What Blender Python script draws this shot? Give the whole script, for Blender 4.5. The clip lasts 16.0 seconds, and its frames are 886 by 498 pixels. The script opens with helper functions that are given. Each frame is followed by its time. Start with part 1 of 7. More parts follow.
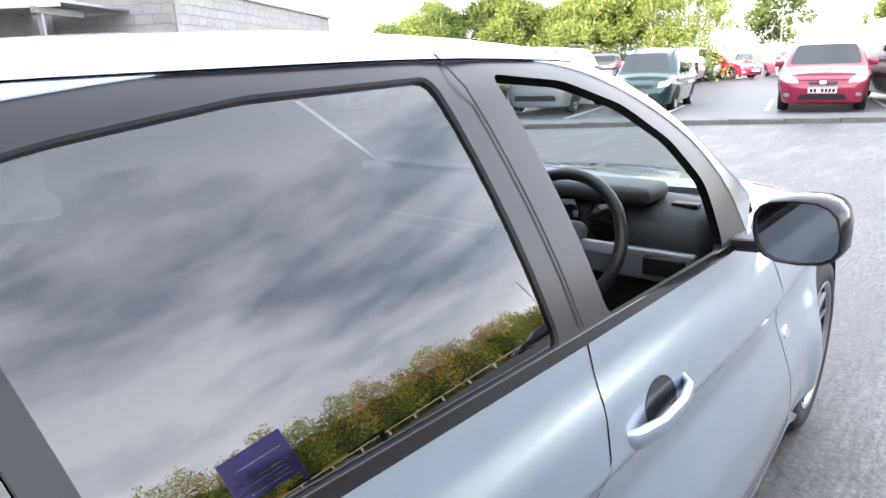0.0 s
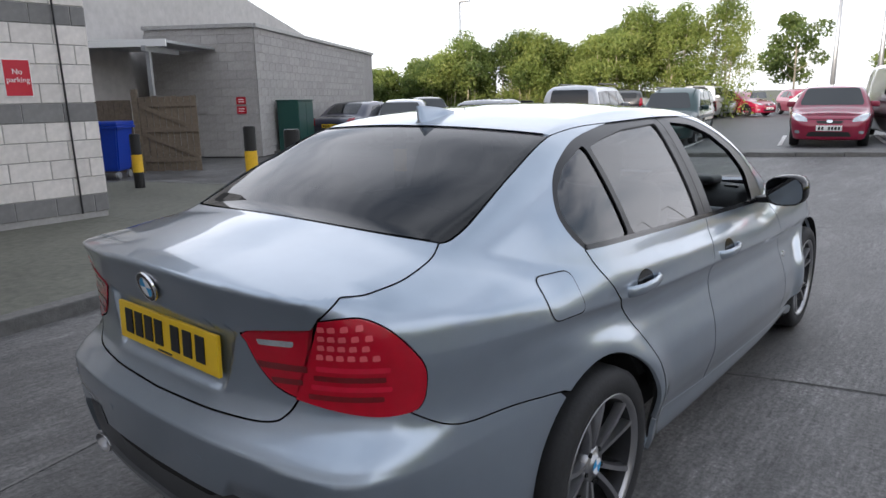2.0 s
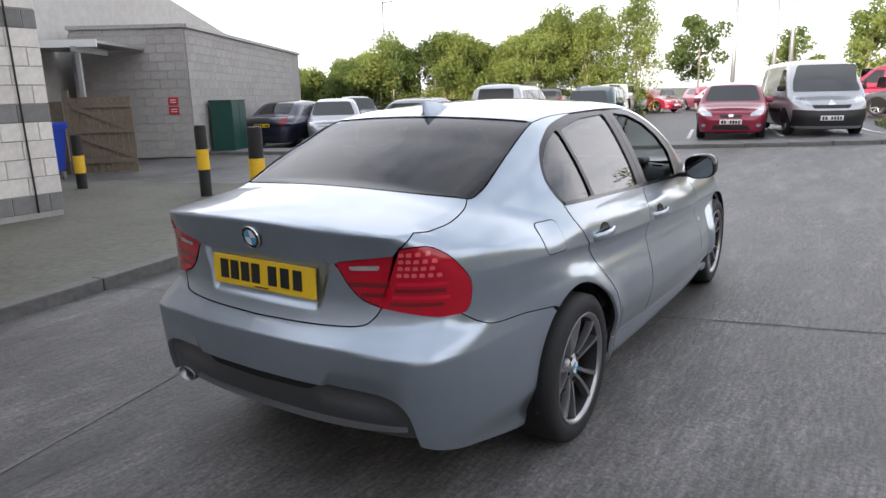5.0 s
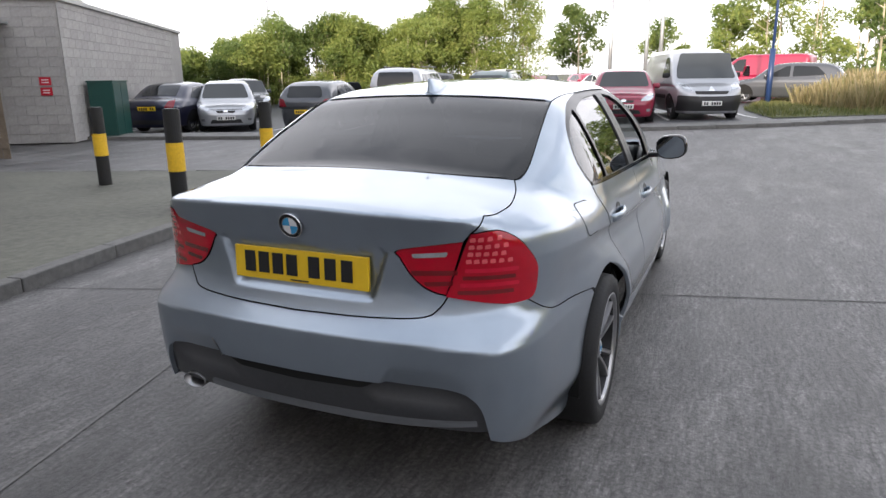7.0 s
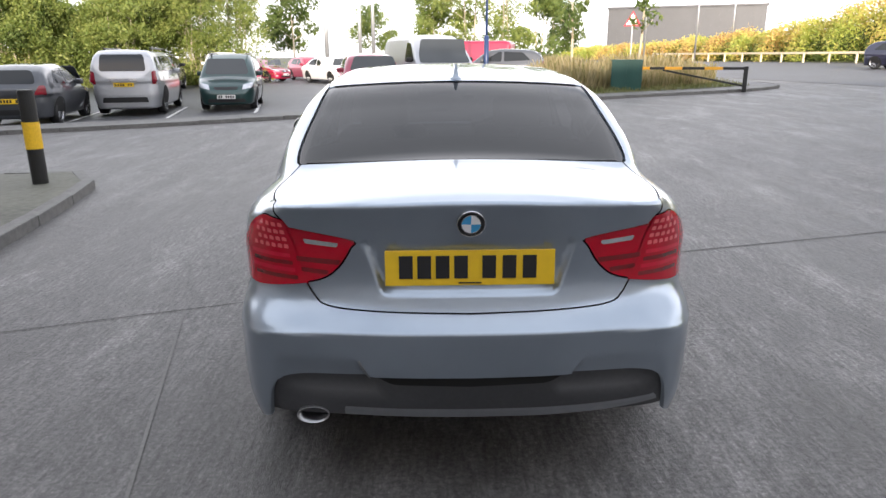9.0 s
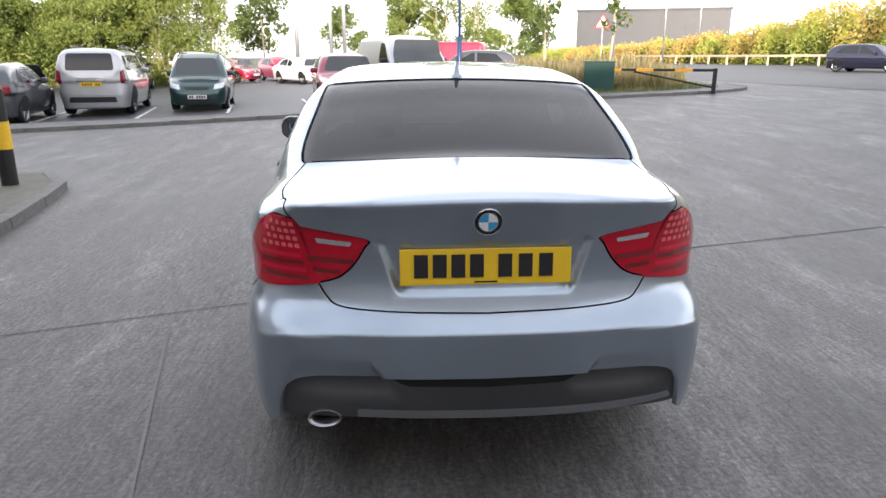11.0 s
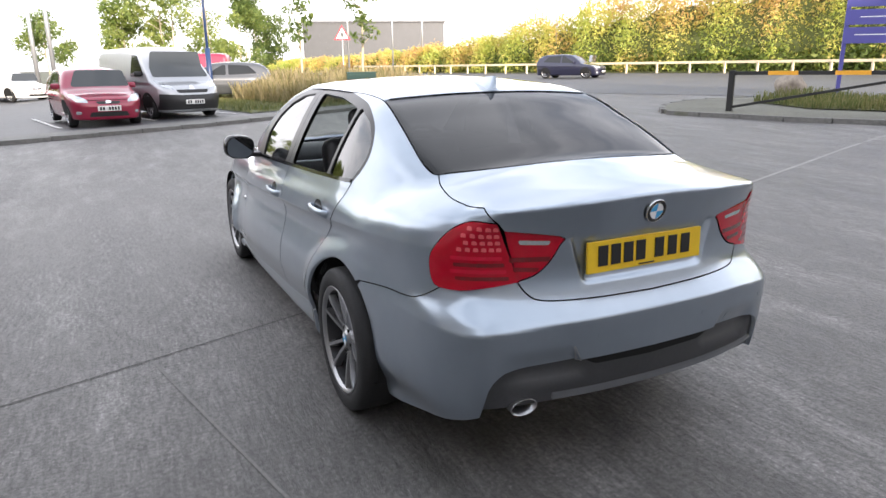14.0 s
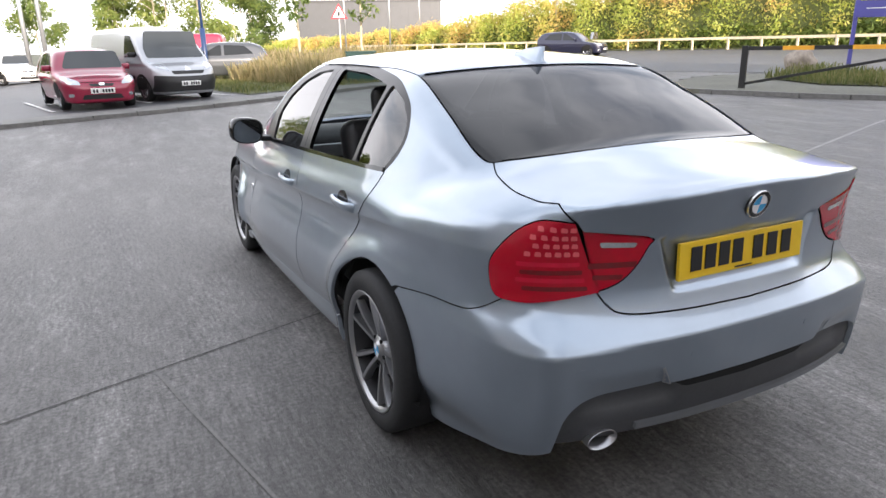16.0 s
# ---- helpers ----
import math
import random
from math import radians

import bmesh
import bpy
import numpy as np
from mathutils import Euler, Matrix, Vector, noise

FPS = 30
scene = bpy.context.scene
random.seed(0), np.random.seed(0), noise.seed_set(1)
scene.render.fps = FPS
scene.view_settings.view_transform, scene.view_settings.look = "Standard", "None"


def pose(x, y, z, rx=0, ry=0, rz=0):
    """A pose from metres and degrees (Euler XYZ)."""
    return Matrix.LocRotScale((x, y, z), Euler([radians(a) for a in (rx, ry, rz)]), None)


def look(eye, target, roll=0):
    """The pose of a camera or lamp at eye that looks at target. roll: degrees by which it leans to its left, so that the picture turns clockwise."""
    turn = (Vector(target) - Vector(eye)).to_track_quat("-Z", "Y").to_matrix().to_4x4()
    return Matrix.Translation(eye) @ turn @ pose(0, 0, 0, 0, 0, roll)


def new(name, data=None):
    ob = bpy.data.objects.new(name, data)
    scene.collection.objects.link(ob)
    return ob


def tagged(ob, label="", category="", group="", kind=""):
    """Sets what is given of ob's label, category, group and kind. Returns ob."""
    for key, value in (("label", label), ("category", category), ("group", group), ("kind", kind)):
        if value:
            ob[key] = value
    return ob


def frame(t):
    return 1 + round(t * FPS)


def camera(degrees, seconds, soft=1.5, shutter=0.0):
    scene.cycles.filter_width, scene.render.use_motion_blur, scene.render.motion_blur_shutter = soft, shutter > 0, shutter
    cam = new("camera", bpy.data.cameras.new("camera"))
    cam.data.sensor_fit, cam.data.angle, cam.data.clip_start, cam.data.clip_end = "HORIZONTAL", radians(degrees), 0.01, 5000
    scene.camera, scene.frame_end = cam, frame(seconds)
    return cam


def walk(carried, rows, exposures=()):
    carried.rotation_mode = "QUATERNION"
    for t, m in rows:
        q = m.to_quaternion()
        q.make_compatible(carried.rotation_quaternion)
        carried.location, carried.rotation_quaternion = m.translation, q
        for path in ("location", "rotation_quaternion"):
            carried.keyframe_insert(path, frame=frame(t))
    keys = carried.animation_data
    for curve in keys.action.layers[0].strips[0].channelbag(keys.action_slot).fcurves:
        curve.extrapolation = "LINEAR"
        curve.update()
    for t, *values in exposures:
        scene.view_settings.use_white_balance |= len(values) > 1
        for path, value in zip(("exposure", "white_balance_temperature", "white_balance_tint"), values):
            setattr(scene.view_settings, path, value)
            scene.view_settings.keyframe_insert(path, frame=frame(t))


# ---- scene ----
cam = camera(67.1, 16.0)
PATH = [
    (0, (1.196, -1.22, 1.357), (-0.018, 0.277, 0.821), -1.9),
    (0.5, (1.368, -1.715, 1.391), (0.094, -0.246, 0.924), -1.6),
    (1, (1.484, -2.199, 1.416), (0.222, -0.716, 0.961), -1.7),
    (1.5, (1.579, -2.713, 1.456), (0.31, -1.234, 1.005), -1.1),
    (2, (1.692, -3.136, 1.463), (0.438, -1.643, 1.015), -1.0),
    (2.5, (1.768, -3.525, 1.446), (0.616, -1.948, 1.017), -2.3),
    (3, (1.829, -3.74, 1.465), (0.707, -2.153, 0.993), -1.3),
    (3.5, (1.842, -3.837, 1.471), (0.753, -2.227, 1.001), -1.2),
    (4, (1.846, -3.855, 1.463), (0.755, -2.243, 1.002), -1.1),
    (6.5, (1.583, -3.991, 1.461), (0.656, -2.285, 0.98), -1.6),
    (7, (1.271, -4.054, 1.441), (0.502, -2.277, 0.938), -0.7),
    (7.5, (0.82, -4.194, 1.481), (0.351, -2.316, 0.978), -1.1),
    (8, (0.384, -4.276, 1.464), (0.139, -2.363, 0.934), -1.2),
    (8.5, (0.042, -4.26, 1.449), (-0.027, -2.336, 0.905), -0.3),
    (9, (-0.124, -4.248, 1.459), (-0.083, -2.326, 0.905), -0.3),
    (11.5, (-0.35, -4.207, 1.441), (-0.164, -2.293, 0.891), 0.3),
    (12, (-0.763, -4.179, 1.477), (-0.378, -2.306, 0.891), 0.4),
    (12.5, (-1.127, -4.071, 1.47), (-0.567, -2.244, 0.879), -0.2),
    (13, (-1.44, -4.025, 1.471), (-0.708, -2.25, 0.91), -1.3),
    (13.5, (-1.619, -4.024, 1.471), (-0.784, -2.287, 0.933), -1.0),
    (14, (-1.662, -4.029, 1.47), (-0.803, -2.301, 0.944), -0.6),
    (14.5, (-1.658, -4.031, 1.472), (-0.795, -2.307, 0.939), -1.0),
    (15, (-1.662, -4.01, 1.47), (-0.796, -2.289, 0.933), -0.7),
    (15.5, (-1.676, -3.932, 1.46), (-0.812, -2.219, 0.896), -0.8),
    (16, (-1.652, -3.604, 1.435), (-0.795, -1.892, 0.854), -1.1),
]
walk(cam, [(t, look(eye, target, roll)) for t, eye, target, roll in PATH],
     [(0, 2.25, 6250, 15), (0.5, 1.65, 6250, 15), (1.0, 0.92, 6200, 15), (1.5, 0.66, 6250, 15), (2.0, 0.55, 6300, 15), (3.5, 0.74, 6450, 15), (6.5, 0.88, 6550, 16), (9.0, 1.06, 6600, 16), (11.5, 1.16, 6600, 16), (13.0, 1.20, 6600, 16), (14.5, 1.26, 6600, 16), (16.0, 1.24, 6600, 16)])

# ---- world, sun, exposure ----
world = bpy.data.worlds.new("sky")
scene.world = world
world.use_nodes = True
wn, wl = world.node_tree.nodes, world.node_tree.links
sky = wn.new("ShaderNodeTexSky")
sky.sky_type, sky.sun_disc = "NISHITA", False
SUN_EL, SUN_AZ = radians(14.5), radians(178)
sky.sun_elevation, sky.sun_rotation = SUN_EL, SUN_AZ
sky.air_density, sky.dust_density, sky.ozone_density = 1.0, 2.0, 1.0
tc, cl, ramp, mixc = wn.new("ShaderNodeTexCoord"), wn.new("ShaderNodeTexNoise"), wn.new("ShaderNodeValToRGB"), wn.new("ShaderNodeMixRGB")
cmap = wn.new("ShaderNodeMapping")
cmap.inputs["Scale"].default_value = (1.0, 1.0, 2.6)
wl.new(tc.outputs["Generated"], cmap.inputs["Vector"])
wl.new(cmap.outputs["Vector"], cl.inputs["Vector"])
cl.inputs["Scale"].default_value, cl.inputs["Detail"].default_value, cl.inputs["Roughness"].default_value = 2.2, 7, 0.55
ramp.color_ramp.elements[0].position, ramp.color_ramp.elements[1].position = 0.22, 0.52
wl.new(cl.outputs["Fac"], ramp.inputs["Fac"])
wl.new(ramp.outputs["Color"], mixc.inputs["Fac"])
wl.new(sky.outputs["Color"], mixc.inputs["Color1"])
# thin cloud: pale and bright low down, greyer overhead
sep, hi = wn.new("ShaderNodeSeparateXYZ"), wn.new("ShaderNodeValToRGB")
wl.new(tc.outputs["Generated"], sep.inputs["Vector"]), wl.new(sep.outputs["Z"], hi.inputs["Fac"])
hi.color_ramp.elements[0].position, hi.color_ramp.elements[0].color = 0.08, (1.0, 1.0, 1.0, 1)
hi.color_ramp.elements[1].position, hi.color_ramp.elements[1].color = 0.85, (0.46, 0.495, 0.53, 1)
bright = wn.new("ShaderNodeMixRGB")
bright.blend_type, bright.inputs["Fac"].default_value, bright.inputs["Color2"].default_value = "MULTIPLY", 1.0, (12.0, 12.3, 12.6, 1)
wl.new(hi.outputs["Color"], bright.inputs["Color1"]), wl.new(bright.outputs["Color"], mixc.inputs["Color2"])
wl.new(mixc.outputs["Color"], wn["Background"].inputs["Color"])
wn["Background"].inputs["Strength"].default_value = 0.12
sun = new("sun", bpy.data.lights.new("sun", "SUN"))
sun.data.energy, sun.data.angle, sun.data.color = 4.6, radians(1.5), (1.0, 0.90, 0.74)
sun_dir = Vector((math.sin(SUN_AZ) * math.cos(SUN_EL), math.cos(SUN_AZ) * math.cos(SUN_EL), math.sin(SUN_EL)))
sun.rotation_mode = "QUATERNION"
sun.rotation_quaternion = sun_dir.to_track_quat("Z", "Y")


# ---- materials ----
def mat(name, col, rough=0.6, metal=0.0, coat=0.0, var=0.15, scale=6.0, bump=0.0, bscale=60.0, fine=0.0, spec=0.5, emit=None):
    """A surface with its colour varied at two scales, and fine relief."""
    m = bpy.data.materials.new(name)
    m.use_nodes = True
    n, l = m.node_tree.nodes, m.node_tree.links
    b = n["Principled BSDF"]
    b.inputs["Roughness"].default_value, b.inputs["Metallic"].default_value = rough, metal
    b.inputs["Coat Weight"].default_value, b.inputs["Coat Roughness"].default_value = coat, 0.03
    b.inputs["Specular IOR Level"].default_value = spec
    t = n.new("ShaderNodeTexCoord")
    vec = t.outputs["Object"]
    if var:
        big, small, mx = n.new("ShaderNodeTexNoise"), n.new("ShaderNodeTexNoise"), n.new("ShaderNodeMixRGB")
        big.inputs["Scale"].default_value, small.inputs["Scale"].default_value = scale * 0.18, scale * 4
        big.inputs["Detail"].default_value = small.inputs["Detail"].default_value = 6
        add = n.new("ShaderNodeMath")
        add.operation = "ADD"
        l.new(vec, big.inputs["Vector"]), l.new(vec, small.inputs["Vector"])
        l.new(big.outputs["Fac"], add.inputs[0]), l.new(small.outputs["Fac"], add.inputs[1])
        half = n.new("ShaderNodeMapRange")
        half.inputs["From Min"].default_value, half.inputs["From Max"].default_value = 0.65, 1.35
        l.new(add.outputs[0], half.inputs["Value"])
        mx.inputs["Color1"].default_value = (*[c * (1 - var) for c in col], 1)
        mx.inputs["Color2"].default_value = (*[min(1, c * (1 + var)) for c in col], 1)
        l.new(half.outputs[0], mx.inputs["Fac"])
        l.new(mx.outputs["Color"], b.inputs["Base Color"])
    else:
        b.inputs["Base Color"].default_value = (*col, 1)
    if bump:
        nz, bp = n.new("ShaderNodeTexNoise"), n.new("ShaderNodeBump")
        nz.inputs["Scale"].default_value, nz.inputs["Detail"].default_value = bscale, 5
        bp.inputs["Strength"].default_value, bp.inputs["Distance"].default_value = bump, 0.01
        l.new(vec, nz.inputs["Vector"]), l.new(nz.outputs["Fac"], bp.inputs["Height"]), l.new(bp.outputs["Normal"], b.inputs["Normal"])
    if emit:
        b.inputs["Emission Color"].default_value, b.inputs["Emission Strength"].default_value = (*emit[0], 1), emit[1]
    return m


def paint(name, col, metal=0.55, rough=0.38):
    """Car paint: a metallic base with fine flakes under a clear coat."""
    m = mat(name, col, rough, metal, 1.0, 0.04, 3.0)
    n, l = m.node_tree.nodes, m.node_tree.links
    b = n["Principled BSDF"]
    b.inputs["Coat IOR"].default_value = 1.5
    return m


def glass(name, tint, ior=1.5, rough=0.0):
    """A thin tinted pane: what is not mirrored passes through, dimmed."""
    m = bpy.data.materials.new(name)
    m.use_nodes = True
    n, l = m.node_tree.nodes, m.node_tree.links
    n.remove(n["Principled BSDF"])
    tr, gl, lw, mx = n.new("ShaderNodeBsdfTransparent"), n.new("ShaderNodeBsdfGlossy"), n.new("ShaderNodeLayerWeight"), n.new("ShaderNodeMixShader")
    power, scale = n.new("ShaderNodeMath"), n.new("ShaderNodeMapRange")
    power.operation, power.inputs[1].default_value = "POWER", 4.2
    f0 = ((ior - 1) / (ior + 1)) ** 2
    scale.inputs["To Min"].default_value, scale.inputs["To Max"].default_value = f0, 1.0
    lw.inputs["Blend"].default_value = 0.5
    tr.inputs["Color"].default_value = (*tint, 1)
    gl.inputs["Roughness"].default_value = rough
    l.new(lw.outputs["Facing"], power.inputs[0]), l.new(power.outputs[0], scale.inputs["Value"])
    l.new(scale.outputs[0], mx.inputs["Fac"]), l.new(tr.outputs[0], mx.inputs[1]), l.new(gl.outputs[0], mx.inputs[2])
    l.new(mx.outputs[0], n["Material Output"].inputs["Surface"])
    return m


M = {
    "black": mat("black plastic", (0.012, 0.012, 0.013), 0.45, var=0.2),
    "gloss_black": mat("gloss black trim", (0.01, 0.01, 0.011), 0.12, var=0.0),
    "satin": mat("satin black trim", (0.016, 0.016, 0.018), 0.32, var=0.1, spec=0.35),
    "rubber": mat("tyre rubber", (0.014, 0.014, 0.015), 0.75, var=0.25, scale=20, bump=0.15, bscale=90),
    # Also laid on where openings and gaps would only be in shade.
    "void": mat("dark underbody and painted gap shade", (0.006, 0.006, 0.006), 0.9, var=0.2),
    "alloy": mat("silver alloy", (0.42, 0.43, 0.45), 0.3, 0.85, var=0.08),
    "chrome": mat("chrome", (0.8, 0.8, 0.82), 0.06, 1.0, var=0.0),
    "car_glass": glass("clear car glass", (0.45, 0.5, 0.48), 1.5),
    "dark_glass": glass("tinted car glass", (0.03, 0.032, 0.035), 1.55),
    "lamp_clear": mat("clear lamp lens", (0.55, 0.57, 0.6), 0.08, 0.6, 1.0, var=0.3, scale=40),
    "lamp_red": mat("red lamp lens", (0.42, 0.0, 0.014), 0.10, 0.0, 0.5, var=0.12, scale=8, spec=0.35),
    "car_lamp": mat("dark red car lamp", (0.20, 0.002, 0.012), 0.12, 0.0, 0.5, var=0.2, scale=16),
    "plate_white": mat("white plate", (0.75, 0.75, 0.73), 0.35, var=0.05),
    "plate_yellow": mat("yellow plate", (0.78, 0.50, 0.02), 0.32, var=0.05, scale=10),
    "ink": mat("black lettering", (0.012, 0.012, 0.014), 0.4, var=0.0),
    "steel": mat("galvanised steel", (0.42, 0.43, 0.44), 0.45, 0.7, var=0.15),
}


# ---- mesh helpers ----
def mesh(name, verts, faces, material, parent=None, label="", normals=None, smooth=True):
    me = bpy.data.meshes.new(name)
    me.from_pydata([tuple(map(float, v)) for v in verts], [], [tuple(map(int, f)) for f in faces])
    me.materials.append(material)
    if smooth:
        me.shade_smooth()
    if normals is not None:
        me.normals_split_custom_set_from_vertices([tuple(map(float, v)) for v in normals])
    ob = new(name, me)
    if parent is not None:
        ob.parent = parent
    if label:
        tagged(ob, label)
    return ob


def part(name, bm, material, parent=None, label="", smooth=False):
    me = bpy.data.meshes.new(name)
    bmesh.ops.recalc_face_normals(bm, faces=bm.faces)
    bm.to_mesh(me)
    bm.free()
    me.materials.append(material)
    if smooth:
        me.shade_smooth()
    ob = new(name, me)
    if parent is not None:
        ob.parent = parent
    if label:
        tagged(ob, label)
    return ob


def thing(name, label, category, m=None, group="", kind=""):
    ob = new(name)
    ob.empty_display_size = 0.2
    if m is not None:
        ob.matrix_basis = m
    return tagged(ob, label, category, group, kind)


def add_box(bm, cx, cy, cz, sx, sy, sz, m=None, bevel=0.0):
    r = bmesh.ops.create_cube(bm, size=1.0, matrix=(m or Matrix()) @ Matrix.Translation((cx, cy, cz)) @ Matrix.Diagonal((sx, sy, sz, 1)))
    if bevel:
        es = list({e for v in r["verts"] for e in v.link_edges})
        bmesh.ops.bevel(bm, geom=es, offset=bevel, segments=2, affect="EDGES", profile=0.6)
    return r["verts"]


def box(name, c, s, material, parent=None, label="", bevel=0.0, m=None):
    bm = bmesh.new()
    add_box(bm, *c, *s, m, bevel)
    return part(name, bm, material, parent, label, False)


def add_rod(bm, a, b, r1, r2=None, seg=10, caps=True):
    a, b = Vector(a), Vector(b)
    d = b - a
    m = Matrix.Translation((a + b) / 2) @ d.to_track_quat("Z", "Y").to_matrix().to_4x4()
    return bmesh.ops.create_cone(bm, cap_ends=caps, segments=seg, radius1=r1, radius2=r1 if r2 is None else r2, depth=d.length, matrix=m)["verts"]


def lathe(profile, seg=48, axis="x"):
    """Verts and faces of a profile of (radius, along) turned about an axis."""
    v, f = [], []
    for r, h in profile:
        for k in range(seg):
            a = 2 * math.pi * k / seg
            v.append((h, r * math.cos(a), r * math.sin(a)) if axis == "x" else (r * math.cos(a), r * math.sin(a), h))
    for i in range(len(profile) - 1):
        for k in range(seg):
            j = (k + 1) % seg
            f.append((i * seg + k, i * seg + j, (i + 1) * seg + j, (i + 1) * seg + k))
    return v, f


def smoothstep(a, b, q):
    t = np.clip((q - a) / (b - a), 0, 1)
    return t * t * (3 - 2 * t)


def ground_z(x, y):
    """The yard is level round the car, rises gently towards the road and falls behind the car park's kerb."""
    return float(ground_np(np.array(float(x)), np.array(float(y))))


def ground_np(x, y):
    behind = (y - 9.0) * 0.924 - (x + 12.0) * 0.383
    dip = (0.04 + 0.12 * smoothstep(-3.0, -6.5, x)) * smoothstep(0.8, 3.2, behind) * smoothstep(4.0, 1.0, x)
    return smoothstep(3, 10, np.hypot(x, y)) * (0.02 * np.maximum(x, -6.0) + 0.006 * y) - dip


def on_ground(x, y, rz=0.0, dz=0.0):
    return pose(x, y, ground_z(x, y) + dz, 0, 0, rz)


# ---- smooth bodies: a field that is negative inside, and skins laid onto it ----
def curve(*pts):
    px, py = np.array([p[0] for p in pts], float), np.array([p[1] for p in pts], float)
    h, d = np.diff(px), np.diff(py) / np.diff(px)
    m = np.zeros(len(px))
    m[0], m[-1] = d[0], d[-1]
    for i in range(1, len(px) - 1):
        if d[i - 1] * d[i] > 0:
            m[i] = 2 * d[i - 1] * d[i] / (d[i - 1] + d[i])

    q = np.linspace(px[0], px[-1], 6001)
    i = np.clip(np.searchsorted(px, q) - 1, 0, len(px) - 2)
    t, s = (q - px[i]) / h[i], h[i]
    table = (2 * t**3 - 3 * t**2 + 1) * py[i] + (t**3 - 2 * t**2 + t) * s * m[i] + (-2 * t**3 + 3 * t**2) * py[i + 1] + (t**3 - t**2) * s * m[i + 1]

    def at(v):
        return np.interp(v, q, table)

    return at


def smax(a, b, k):
    h = np.clip(k - np.abs(a - b), 0, None) / k
    return np.maximum(a, b) + h * h * k / 4


def smin(a, b, k):
    return -smax(-a, -b, k)


CYL_Y, CYL_R = -1.45, 0.8


def rays(mode, uv, sign=1):
    u, v = uv[:, 0], uv[:, 1]
    o, z, s = np.zeros((len(uv), 3)), np.zeros(len(uv)), math.sqrt(0.5)
    if mode == "side":
        o = np.stack([z + sign * 1.4, u, v], 1)
        d = np.stack([z - sign, z, z], 1)
    elif mode == "rear":
        o = np.stack([u, z - 3.4, v], 1)
        d = np.stack([z, z + 1, z], 1)
    elif mode == "front":
        o = np.stack([u, z + 3.4, v], 1)
        d = np.stack([z, z - 1, z], 1)
    elif mode == "top":
        o = np.stack([u, v, z + 2.6], 1)
        d = np.stack([z, z, z - 1], 1)
    elif mode == "diag":
        d = np.stack([z - sign * s, z, z - s], 1)
        o = np.stack([-sign * v * s, u, v * s], 1) - d * 2.6
    elif mode == "tail":
        d = np.stack([z, z + s, z - s], 1)
        o = np.stack([u, v * s, v * s], 1) - d * 4.0
    elif mode == "corner":
        c1, c2, c3 = corner_axes(sign)
        d = np.tile(c3, (len(uv), 1))
        o = u[:, None] * c1 + v[:, None] * c2 + np.array([0, -2.0, 1.0]) * 0 - d * 4.0
    else:
        a = u / CYL_R
        d = np.stack([-np.sin(a), np.cos(a), z], 1)
        o = np.stack([z, z + CYL_Y, v], 1) - d * 1.9
    return o, d


def corner_axes(sign):
    """Axes of a view from behind, beside and above a rear corner."""
    d = np.array([-sign * 0.60, 0.62, -0.50])
    d /= np.linalg.norm(d)
    a = np.array([0.62, sign * 0.60, 0.0])
    a /= np.linalg.norm(a)
    return a, np.cross(a, d) * (1 if np.cross(a, d)[2] > 0 else -1), d


def to_uv(mode, p, sign=1):
    if mode == "corner":
        c1, c2, _ = corner_axes(sign)
        return (float(np.dot(p, c1)), float(np.dot(p, c2)))
    x, y, z = p
    s = math.sqrt(0.5)
    return {"side": lambda: (y, z), "rear": lambda: (x, z), "front": lambda: (x, z), "top": lambda: (x, y), "tail": lambda: (x, (y + z) * s),
            "diag": lambda: (y, (z - sign * x) * s), "cyl": lambda: (math.atan2(x, CYL_Y - y) * CYL_R, z)}[mode]()


REACH = {"side": 1.4, "rear": 1.6, "front": 2.0, "top": 2.3, "diag": 2.6, "cyl": 1.9, "corner": 4.6, "tail": 4.6}


def project(f, mode, uv, sign=1):
    far = REACH[mode]
    uv = np.asarray(uv, float).reshape(-1, 2)
    o, d = rays(mode, uv, sign)
    ts = np.linspace(0.0, far, int(far / 0.045))
    lo, hi, done = np.zeros(len(uv)), np.full(len(uv), far), np.zeros(len(uv), bool)
    best, bt = np.full(len(uv), 1e9), np.zeros(len(uv))
    prev = 0.0
    for t in ts:
        val = f(o + d * t)
        new_hit = (val < 0) & ~done
        lo[new_hit], hi[new_hit] = prev, t
        done |= new_hit
        better = val < best
        best[better], bt[better] = val[better], t
        prev = t
    for _ in range(13):
        mid = (lo + hi) / 2
        inside = f(o + d * mid[:, None]) < 0
        hi, lo = np.where(inside, mid, hi), np.where(inside, lo, mid)
    t = np.where(done, hi, bt)
    return o + d * t[:, None]


def gradient(f, p, e=5e-3):
    g = np.stack([f(p + e * np.eye(3)[k]) - f(p - e * np.eye(3)[k]) for k in range(3)], 1)
    return g / np.maximum(np.linalg.norm(g, axis=1, keepdims=True), 1e-9)


def dense(poly, step, closed=True):
    out, n = [], len(poly)
    for i in range(n if closed else n - 1):
        a, b = np.array(poly[i], float), np.array(poly[(i + 1) % n], float)
        k = max(1, int(np.ceil(np.linalg.norm(b - a) / step)))
        out += [a + (b - a) * j / k for j in range(k)]
    if not closed:
        out.append(np.array(poly[-1], float))
    return np.array(out)


